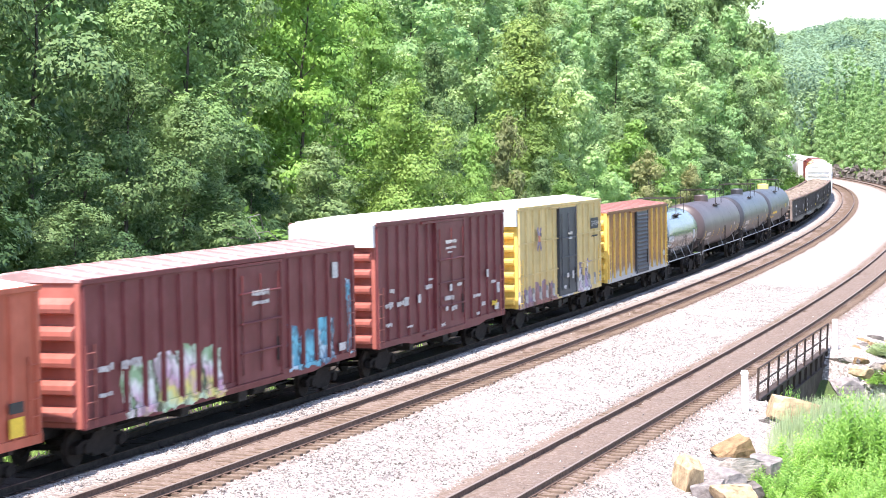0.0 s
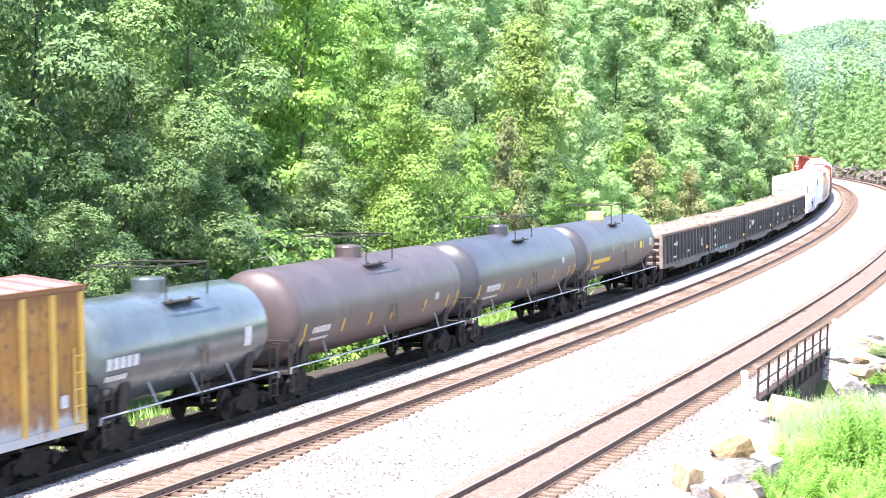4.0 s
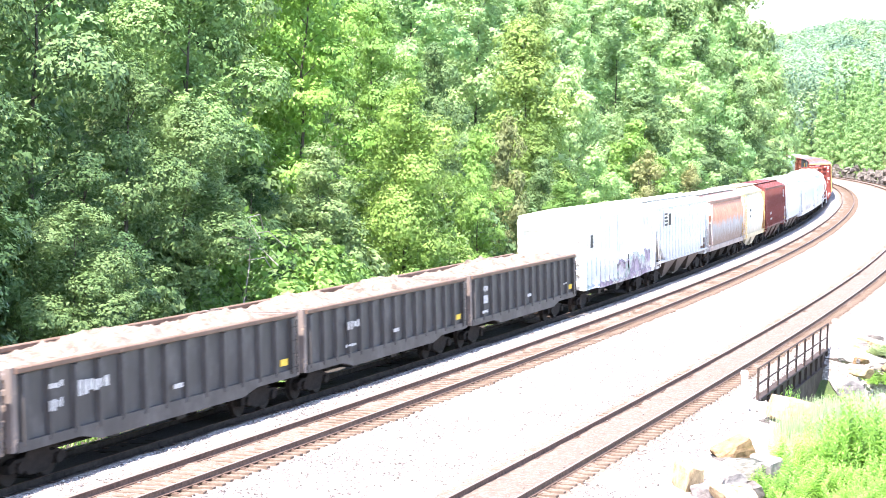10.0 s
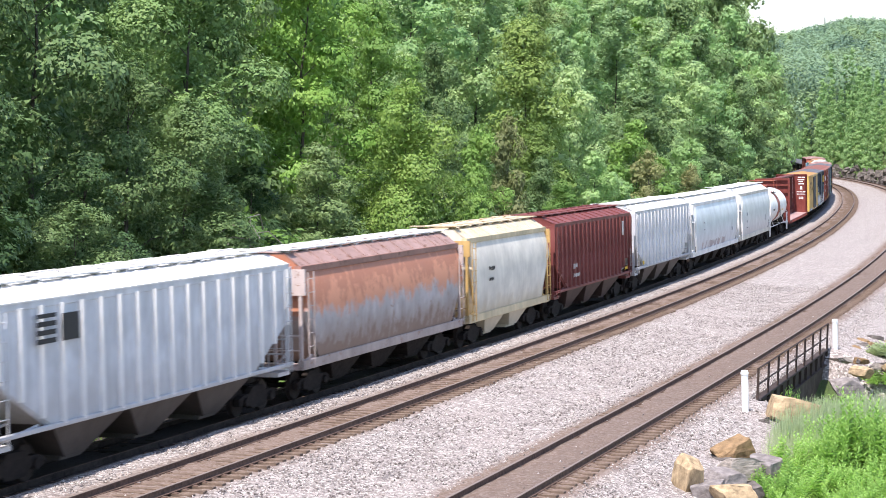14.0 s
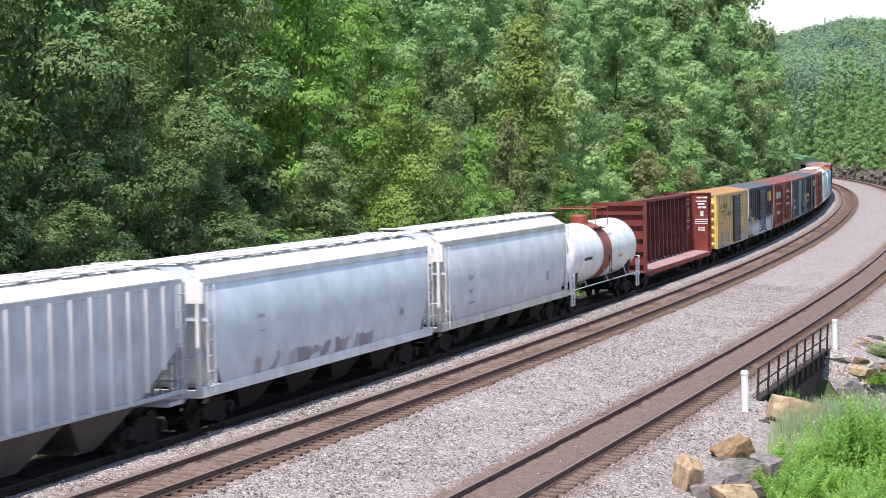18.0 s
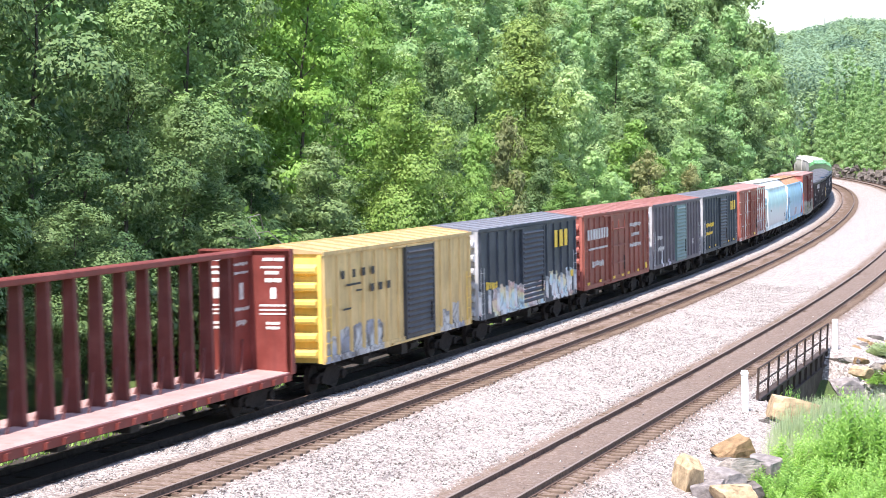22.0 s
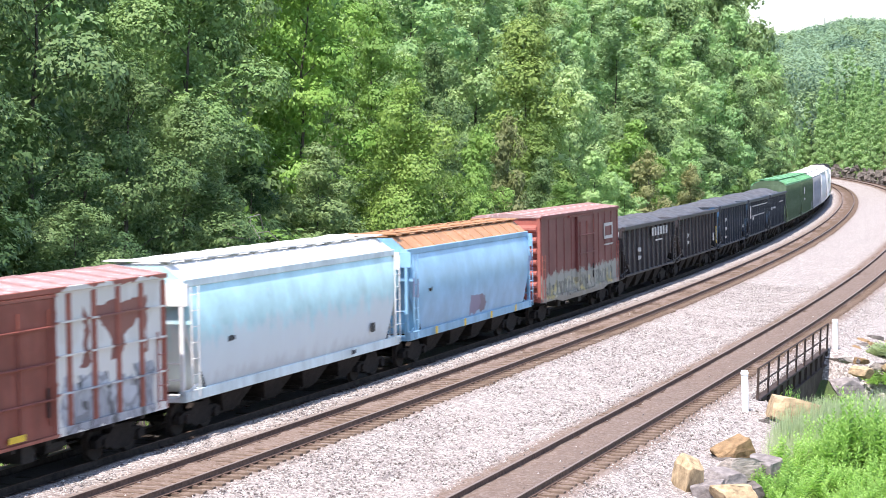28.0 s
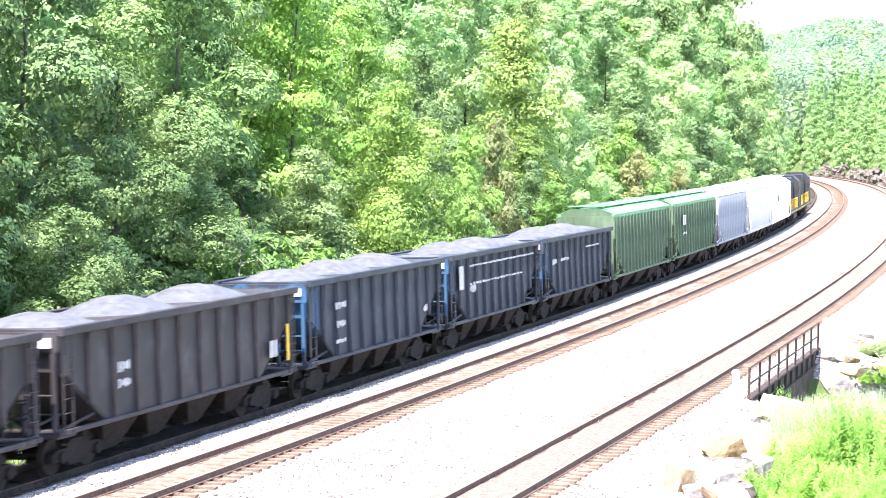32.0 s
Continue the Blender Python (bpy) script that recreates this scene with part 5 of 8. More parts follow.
def bars(spec, y, mats, name="lettering"):
    """Rows of letter-like bars: (x0, x1, z0, z1, how many, material index) on both sides, y out."""
    sh = Shape()
    rng = random.Random(len(spec))
    for x0, x1, z0, z1, n, mi in spec:
        small = 1 < n and z1 - z0 < 0.45
        n = n * 2 if small else n
        w = (x1 - x0) / n
        for i in range(n):
            a, c = x0 + i * w, x0 + (i + (rng.uniform(0.5, 0.8) if n > 1 else 0.9)) * w
            lo = z0 + (z1 - z0) * (rng.uniform(0, 0.3) if small else 0)
            hi = z1 - (z1 - z0) * (rng.uniform(0, 0.25) if small else 0)
            for s in (-1, 1):
                ya, yb = s * y, s * (y + 0.012)
                aa, cc = (a, c) if s < 0 else (-c, -a)
                sh.box(aa, cc, min(ya, yb), max(ya, yb), lo, hi, mi)
    return sh.mesh(name, *mats)


def centre_sill(ln, low=0.48):
    sh = Shape().box(-ln / 2 + 0.1, ln / 2 - 0.1, -0.32, 0.32, 0.72, 1.05, 0, 0.04)
    sh.prism([(-ln / 2 + 3.0, 0.74), (-ln / 2 + 3.9, low), (ln / 2 - 3.9, low), (ln / 2 - 3.0, 0.74)], -0.28, 0.28, 0, "y")
    for x in np.linspace(-ln / 2 + 1.2, ln / 2 - 1.2, 9):
        sh.prism([(-1.42, 0.9), (-0.4, 0.62), (0.4, 0.62), (1.42, 0.9), (1.42, 1.04), (-1.42, 1.04)], x - 0.07, x + 0.07)
    sh.tube((-1.4, 0.7, 0.75), (0.2, 0.7, 0.75), 0.24, n=10)
    sh.box(1.0, 1.6, -1.05, -0.5, 0.5, 0.95)
    sh.box(-2.6, -2.1, -0.95, -0.45, 0.52, 0.9)
    sh.tube((2.4, -0.75, 0.68), (3.3, -0.75, 0.68), 0.17, n=10)
    sh.path([(-ln / 2 + 3, -0.5, 0.55), (ln / 2 - 3, -0.5, 0.55)], 0.03)
    return sh.mesh("underframe", M_STEEL)


# ---- boxcars ----
def boxcar(name, label, ln, eave, mat, door, roof, ends=None, ribs=16, rise=0.2, floor=1.08, belly=0.0, letters=(), letter_mats=(M_LETTER, M_YELLOW, M_BLACK), end_ribs=5, end_top=None, smooth_ribs=0.075,
           door_style="bars", seams=(), width=1.50, ladder=None, category="boxcar", rib_mat=None, rib_to=99.0):
    """door: (x0, x1, material) or None. end_top: (material, depth) of a band painted on top of the ends."""
    car = thing(name, label, category, "freight train")
    h, w = ln / 2, width
    ends = ends or mat
    # sides, with hat-shaped posts
    for s in (-1, 1):
        sh = Shape()
        sh.box(-h, h, min(s * w, s * (w - 0.08)), max(s * w, s * (w - 0.08)), floor, eave)
        r = smooth_ribs
        post_mesh = Shape().prism([(-0.10, 0.0), (0.10, 0.0), (0.07, -r), (-0.07, -r)], floor + 0.12, eave - 0.1, 0, "z").mesh("side_post", rib_mat or mat) if s < 0 else post_mesh
        lo, hi = ((door[0], door[1]) if s < 0 else (-door[1], -door[0])) if door else (9e9, 9e9)
        for x in np.linspace(-h + 0.12, h - 0.12, ribs):
            if not lo - 0.15 < x < hi + 0.15 and not rib_to < -s * x < h - 0.6:
                part("side_post", post_mesh, car, m=pose(float(x), s * w, 0, 0, 0, 0 if s < 0 else 180))
        sh.box(-h, h, min(s * w, s * (w + 0.025)), max(s * w, s * (w + 0.025)), eave - 0.12, eave, 0)
        for z in seams:
            part("seam", Shape().box(-h, h, min(s * w, s * (w + 0.075)), max(s * w, s * (w + 0.075)), z, z + 0.05).mesh("seam", mat), car)
        part("side", sh.mesh("side", mat), car)
        sill = Shape()
        d = 0.16
        ring = [(-h, floor + d), (-h, floor - 0.05), (-h + 2.6, floor - 0.05), (-h + 3.6, floor - 0.05 - belly), (h - 3.6, floor - 0.05 - belly), (h - 2.6, floor - 0.05), (h, floor - 0.05), (h, floor + d)]
        sill.prism(ring, min(s * (w - 0.03), s * (w + 0.065)), max(s * (w - 0.03), s * (w + 0.065)), 0, "y")
        part("side_sill", sill.mesh("side_sill", mat), car)
        if door:
            x0, x1 = (door[0], door[1]) if s < 0 else (-door[1], -door[0])
            dr = Shape()
            ya, yb = sorted((s * (w + 0.02), s * (w + 0.10)))
            dr.box(x0, x1, ya, yb, floor + 0.06, eave - 0.16)
            yc = s * (w + 0.10)
            slats, rails = [], []
            if door_style == "slats":
                k = 15
                for i in range(k):
                    z = floor + 0.25 + (eave - floor - 0.6) * i / (k - 1)
                    slats.append(z)
            else:
                rails = [Shape().tube((x0 + 0.1, yc + s * 0.05, z), (x1 - 0.1, yc + s * 0.05, z), 0.035) for z in (floor + 0.9, floor + 1.75, floor + 2.6)]
                rails += [Shape().tube((x, yc + s * 0.05, floor + 0.3), (x, yc + s * 0.05, eave - 0.4), 0.025) for x in (x0 + 0.25, (x0 + x1) / 2, x1 - 0.25)]
            dob = part("door", dr.mesh("door", door[2]), car)
            for x in (x0 - 0.05, x1 + 0.05):
                part("door_post", Shape().box(x - 0.06, x + 0.06, min(s * w, s * (w + 0.13)), max(s * w, s * (w + 0.13)), floor, eave - 0.1).mesh("door_post", door[2]), dob)
            for rail in rails:
                part("lock_rod", rail.mesh("lock_rod", door[2]), dob)
            if slats:
                sm = Shape().prism([(0, -0.075), (s * 0.055, 0.0), (0, 0.075)], x0 + 0.08, x1 - 0.08).mesh("slat", door[2])
                for z in slats:
                    part("slat", sm, dob, m=pose(0, yc, z))
            hd = Shape().tube((x1 - 0.35, yc + s * 0.05, floor + 0.5), (x1 - 0.35, yc + s * 0.05, floor + 1.2), 0.03)
            part("door_handle", hd.mesh("door_handle", M_STEEL), dob)
            tr = Shape().box(x0 - 1.6, x1 + 0.2, min(s * (w + 0.02), s * (w + 0.14)), max(s * (w + 0.02), s * (w + 0.14)), floor - 0.02, floor + 0.05)
            part("door_track", tr.mesh("door_track", mat), car)
            tr = Shape().box(x0 - 1.6, x1 + 0.2, min(s * (w + 0.03), s * (w + 0.12)), max(s * (w + 0.03), s * (w + 0.12)), eave - 0.15, eave - 0.08)
            part("door_track", tr.mesh("door_track", mat), car)
    # ends, pressed into broad ribs
    for s in (-1, 1):
        e = Shape()
        pts = []
        zb = floor
        step = (eave - floor - 0.25) / end_ribs
        for i in range(end_ribs):
            z = floor + 0.12 + i * step
            pts += [(0.0, z), (0.03, z + 0.04 * step), (0.22, z + 0.10 * step), (0.25, z + 0.25 * step), (0.24, z + 0.42 * step), (0.03, z + 0.60 * step), (0.0, z + 0.64 * step)]
        outline = [(s * (h - 0.06), zb)] + [(s * (h + 0.0 + a), z) for a, z in [(0, zb)] + pts + [(0, eave)]] + [(s * (h - 0.06), eave)]
        e.prism(outline, -w + 0.14, w - 0.14, 0, "y")
        for y in (-w, w):
            ya, yb = sorted((y, y - math.copysign(0.15, y)))
            e.box(min(s * (h - 0.08), s * (h + 0.05)), max(s * (h - 0.08), s * (h + 0.05)), ya, yb, floor - 0.02, eave)
        e.prism([(-w, eave - 0.02), (w, eave - 0.02), (w, eave), (0, eave + rise), (-w, eave)], min(s * (h - 0.06), s * (h + 0.05)), max(s * (h - 0.06), s * (h + 0.05)))
        eob = part("end", e.mesh("end", ends), car)
        if end_top:
            bnd = Shape().box(min(s * (h + 0.0), s * (h + 0.262)), max(s * (h + 0.0), s * (h + 0.262)), -w, w, eave - end_top[1], eave, 0)
            part("end_band", bnd.mesh("end_band", end_top[0]), car, "white painted band")
        lad = ladder_mesh(5, 0.46, 0.40, ends)
        part("ladder", lad, car, m=pose(s * (h + 0.29), -s * 0.95, floor, 0, 0, 90 * s))
        for sy in (-1, 1):
            part("ladder", lad, car, m=pose(s * (h - 0.32), sy * (w + 0.05), floor, 0, 0, 0 if sy < 0 else 180))
        bw = Shape()
        n = 14
        bw.skin([[(s * (h + 0.32 + dx), 0.45 + r * math.cos(2 * math.pi * i / n), 1.9 + r * math.sin(2 * math.pi * i / n)) for i in range(n)] for dx, r in ((0, 0.26), (0.03, 0.28), (0, 0.30))], caps=False)
        bw.tube((s * h, 0.45, 1.9), (s * (h + 0.34), 0.45, 1.9), 0.03)
        if s < 0:
            part("brake_wheel", bw.mesh("brake_wheel", M_STEEL), car)
    # roof with standing seams
    r = Shape()
    o = w + 0.035
    r.prism([(-o, eave), (o, eave), (o, eave + 0.05), (0, eave + rise + 0.05), (-o, eave + 0.05)], -h - 0.06, h + 0.06)
    rob = part("roof", r.mesh("roof", roof), car)
    for s in (-1, 1):
        edge = Shape().box(-h - 0.05, h + 0.05, min(s * (o + 0.004), s * (o + 0.045)), max(s * (o + 0.004), s * (o + 0.045)), eave - 0.06, eave + 0.075, 0, 0.015)
        part("roof_edge", edge.mesh("roof_edge", mat), car)
    seam = Shape().prism([(-o, eave + 0.05), (0, eave + rise + 0.05), (o, eave + 0.05), (o, eave + 0.10), (0, eave + rise + 0.11), (-o, eave + 0.10)], -0.05, 0.05).mesh("roof_seam", roof)
    for x in np.arange(-h + 0.5, h, 1.22):
        part("roof_seam", seam, rob, m=pose(float(x), 0, 0))
    inner = Shape().box(-h + 0.1, h - 0.1, -w + 0.1, w - 0.1, floor - 0.05, floor + 0.1)
    part("floor", inner.mesh("floor", M_STEEL), car)
    part("underframe", centre_sill(ln), car)
    on_door = [q for q in letters if door and door[0] - 0.1 < q[0] and q[1] < door[1] + 0.1]
    on_side = [q for q in letters if q not in on_door]
    for rows, out in ((on_side, w + smooth_ribs + 0.008), (on_door, w + 0.17)):
        if rows:
            tagged(part("lettering", bars(rows, out, letter_mats), car, "worn stencilled lettering"), kind="stuff")
    rolling(car, ln)
    return car


# ---- hopper bodies ----
def hopper_ring(zb, halfw, eave, top, curve, n=14):
    """Half outline from the lower edge to the ridge, mirrored."""
    pts = []
    for i in range(n + 1):
        z = zb + (eave - zb) * i / n
        if curve:
            u = (z - 1.1) / (eave - 1.1)
            y = halfw * (1 - 0.14 * (2 * u - 0.95) ** 2 - 0.05 * u ** 6)
        else:
            y = halfw
        pts.append((y, z))
    return pts + [(halfw * 0.52, top)]


def hopper(name, label, ln, mat, eave=4.25, top=4.62, halfw=1.55, curve=True, ribs=0, roof=None, bays=3, rim=None, load=None, slope=2.4, low=1.15, letters=(), letter_mats=(M_LETTER, M_YELLOW, M_BLACK), bay_mat=None,
           post=None, hatch=None, end_low=3.1, category="covered hopper", rib_out=0.11, rib_mat=None, sill_mat=None, board=None):
    car = thing(name, label, category, "freight train")
    h = ln / 2
    bay_mat, post, rim = bay_mat or mat, post or mat, rim or mat
    post_meshes = {}
    panel_w = halfw - rib_out if ribs else halfw
    b = Shape()
    xs = [-h + 0.25, -h + 0.27, -h + 0.25 + slope, -h + 0.3 + slope, h - 0.3 - slope, h - 0.25 - slope, h - 0.27, h - 0.25]
    zbs = [end_low, end_low, low, low, low, low, end_low, end_low]
    closed_top = load is None
    rings = []
    for x, zb in zip(xs, zbs):
        half = hopper_ring(zb, panel_w, eave, top, curve)
        if not closed_top:
            half = half[:-1]
        rings.append([(x, -y, z) for y, z in half] + [(x, y, z) for y, z in half[::-1]])
    b.skin(rings, caps=True, closed=True)
    bme = b.mesh("body", mat)
    if curve:
        bme.polygons.foreach_set("use_smooth", np.array([len(p.vertices) == 4 for p in bme.polygons]))
    part("body", bme, car)
    # posts on flat-sided bodies
    if ribs:
        for s in (-1, 1):
            for x in np.linspace(-h + 0.4, h - 0.4, ribs):
                t = max(0.0, 1 - (h - 0.25 - abs(x)) / slope)
                z0 = round(low + (end_low - low) * min(1, t), 2)
                if z0 not in post_meshes:
                    post_meshes[z0] = Shape().prism([(-0.075, 0.01), (0.075, 0.01), (0.05, -rib_out), (-0.05, -rib_out)], z0, eave - 0.1, 0, "z").mesh("side_post", rib_mat or mat)
                part("side_post", post_meshes[z0], car, m=pose(float(x), s * panel_w, 0, 0, 0, 0 if s < 0 else 180))
    for s in (-1, 1):
        # eave or top chord
        ch = Shape()
        if closed_top:
            ya = hopper_ring(low, panel_w, eave, top, curve)[-2][0]
            yo = ya + (0.12 if curve else 0.03)
            ch.box(-h + 0.15, h - 0.15, min(s * (ya - 0.1), s * yo), max(s * (ya - 0.1), s * yo), eave - 0.16, eave + 0.05, 0, 0.02)
        else:
            ch.box(-h + 0.1, h - 0.1, min(s * (halfw - 0.06), s * (halfw + 0.11)), max(s * (halfw - 0.06), s * (halfw + 0.11)), eave - 0.14, eave + 0.06, 0, 0.02)
        part("top_chord", ch.mesh("top_chord", rim), car)
        sl = Shape()
        ys = halfw * 0.90 if curve else halfw
        sl.box(-h + 0.05, h - 0.05, min(s * (ys - 0.16), s * (ys + 0.06)), max(s * (ys - 0.16), s * (ys + 0.06)), low - 0.14, low + 0.16, 0, 0.02)
        if ribs:
            sl = Shape().box(-h + 0.05, h - 0.05, min(s * (ys - 0.14), s * (ys - 0.02)), max(s * (ys - 0.14), s * (ys - 0.02)), low - 0.07, low + 0.05, 0, 0.02)
        part("side_sill", sl.mesh("side_sill", sill_mat or (rim if curve else mat)), car)
    # end frames: platform, corner posts, braces, ladders
    for s in (-1, 1):
        e = Shape()
        ex = s * (h - 0.1)
        e.box(min(ex, ex - s * 0.9), max(ex, ex - s * 0.9), -1.42, 1.42, 1.0, 1.12)
        for y in (-1.36, -0.5, 0.5, 1.36):
            e.box(ex - 0.05, ex + 0.05, y - 0.05, y + 0.05, 1.1, end_low + 0.7)
            e.tube((ex, y, 1.15), (ex - s * slope * 0.85, y, 1.2 + 0.2), 0.04)
        for y in (-1.36, 1.36):
            e.tube((ex, y, end_low + 0.1), (ex - s * (slope + 0.2), y, 1.25), 0.05)
        e.box(ex - 0.06, ex + 0.06, -halfw + 0.05, halfw - 0.05, end_low + 0.5, eave - 0.05)
        for z in (1.6, 2.05):
            e.tube((ex, -1.36, z), (ex, 1.36, z), 0.025)
        part("end_frame", e.mesh("end_frame", post), car)
        lad = ladder_mesh(7, 0.46, (eave - 1.15) / 7.2, post)
        for sy in (-1, 1):
            part("ladder", lad, car, m=pose(ex - s * 0.35, sy * (halfw - 0.02), 1.1, 0, 0, 0 if sy < 0 else 180))
        part("ladder", lad, car, m=pose(ex + s * 0.1, -s * 0.9, 1.1, 0, 0, 90 * s))
        sp = Shape().prism([(s * (h - 0.3), end_low), (s * (h - 0.3 - slope), low), (s * (h - 0.36 - slope), low), (s * (h - 0.36), end_low + 0.05)], -halfw + 0.12, halfw - 0.12, 0, "y")
        part("slope_sheet", sp.mesh("slope_sheet", bay_mat), car)
    # discharge bays; dark bay_mat colours hold the shade under the car
    inset = max(slope, 2.3)
    span = (ln - 2 * inset - 0.4) / bays
    for i in range(bays):
        x = -h + 0.2 + inset + span * (i + 0.5)
        q = Shape()
        w1, w0, yb = (span * 0.5, span * 0.12, 1.46) if ribs and closed_top else (span * 0.46, span * 0.16, 1.3)
        q.skin([[(x - w1, -yb, low + 0.02), (x + w1, -yb, low + 0.02), (x + w1, yb, low + 0.02), (x - w1, yb, low + 0.02)], [(x - w0, -0.95, 0.36), (x + w0, -0.95, 0.36), (x + w0, 0.95, 0.36), (x - w0, 0.95, 0.36)]])
        q.box(x - w0 - 0.08, x + w0 + 0.08, -0.85, 0.85, 0.28, 0.40)
        q.tube((x - w0 - 0.05, -0.95, 0.42), (x + w0 + 0.05, -0.95, 0.42), 0.035)
        part("bay", q.mesh("bay", bay_mat), car)
    u = Shape().box(-h + 0.1, h - 0.1, -0.25, 0.25, 0.74, 1.02)
    part("underframe", u.mesh("underframe", M_STEEL), car)
    if closed_top:
        # walkway round the hatches
        rf = roof or mat
        wk = Shape()
        for y in (-halfw * 0.42, halfw * 0.42):
            wk.box(-h + 0.3, h - 0.3, y - 0.17, y + 0.17, top + 0.10, top + 0.13)
            for x in np.arange(-h + 0.6, h - 0.4, 1.5):
                wk.box(x - 0.025, x + 0.025, y - 0.15, y + 0.15, top + 0.0, top + 0.13)
        for s in (-1, 1):
            wk.box(s * (h - 0.45) - 0.25, s * (h - 0.45) + 0.25, -halfw * 0.62, halfw * 0.62, top + 0.12, top + 0.16)
        part("running_board", wk.mesh("running_board", board or rf), car)
        pl = Shape().prism([(-halfw * 0.54, top - 0.02), (halfw * 0.54, top - 0.02), (halfw * 0.5, top + 0.03), (-halfw * 0.5, top + 0.03)], -h + 0.3, h - 0.3)
        for s in (-1, 1):
            ya = hopper_ring(low, panel_w, eave, top, curve)[-2][0]
            pl.prism([(s * (ya + 0.06), eave + 0.045), (s * halfw * 0.5, top + 0.028), (s * halfw * 0.5, top + 0.0), (s * (ya + 0.06), eave + 0.01)], -h + 0.24, h - 0.24)
            for x in np.arange(-h + 1.0, h - 0.6, 1.25):
                pl.prism([(s * (ya + 0.05), eave + 0.05), (s * halfw * 0.5, top + 0.035), (s * halfw * 0.5, top + 0.06), (s * (ya + 0.05), eave + 0.085)], x - 0.035, x + 0.035)
        part("roof", pl.mesh("roof", rf), car)
        for x in np.linspace(-h + 1.6, h - 1.6, max(5, int(ln / 1.75))):
            k = 14
            hh = Shape().skin([[(x + r * 1.25 * math.cos(2 * math.pi * i / k), r * math.sin(2 * math.pi * i / k), z) for i in range(k)] for r, z in ((0.42, top + 0.02), (0.42, top + 0.12), (0.45, top + 0.12), (0.43, top + 0.16), (0.2, top + 0.19))])
            hh.tube((x - 0.6, 0, top + 0.21), (x + 0.6, 0, top + 0.21), 0.025)
            part("hatch", hh.mesh("hatch", hatch or rf), car)
    else:
        part("load", heap_mesh("load", load, h - 0.3, halfw - 0.08, eave - 0.02, 0.55, int(ln * 10) % 97, 0.008), car, "heaped black coal")
        for s in (-1, 1):
            plate = Shape().box(min(s * (h - 0.05), s * (h + 0.02)), max(s * (h - 0.05), s * (h + 0.02)), -1.35, -0.85, eave - 0.42, eave - 0.18)
            part("end_plate", plate.mesh("end_plate", M_LETTER), car, "small white-painted plate")
        for x in np.linspace(-h + 1.5, h - 1.5, 5):
            tie_bar = Shape().tube((x, -halfw, eave - 0.05), (x, halfw, eave - 0.05), 0.04)
            part("cross_tie", tie_bar.mesh("cross_tie", mat), car)
    if letters:
        tagged(part("lettering", bars(letters, halfw * (0.995 if curve else 1) + 0.02, letter_mats), car, "worn stencilled lettering"), kind="stuff")
    rolling(car, ln, h - 1.75)
    return car


def heap_mesh(name, mat, hx, hy, z0, rise, seed, rough=0.06, humps=3):
    """A loose load: a rough mound inside a car."""
    rng = np.random.default_rng(seed)
    nx, ny = 84, 15
    x, y = np.meshgrid(np.linspace(-hx, hx, nx), np.linspace(-hy, hy, ny), indexing="ij")
    prof = (1 - (np.abs(y) / hy) ** 2.2) * (1 - (np.abs(x) / hx) ** 8)
    wave = 0.62 + 0.38 * np.cos(x / hx * math.pi * humps + seed)
    z = z0 - 0.12 + rise * prof * wave + rng.normal(0, rough, x.shape) * (0.3 + prof)
    v = np.stack([x.ravel(), y.ravel(), z.ravel()], 1)
    a = np.arange((nx - 1) * ny).reshape(nx - 1, ny)[:, :-1].ravel()
    f = np.stack([a, a + ny, a + ny + 1, a + 1], 1)
    return mesh_of(name, v, f, [mat])


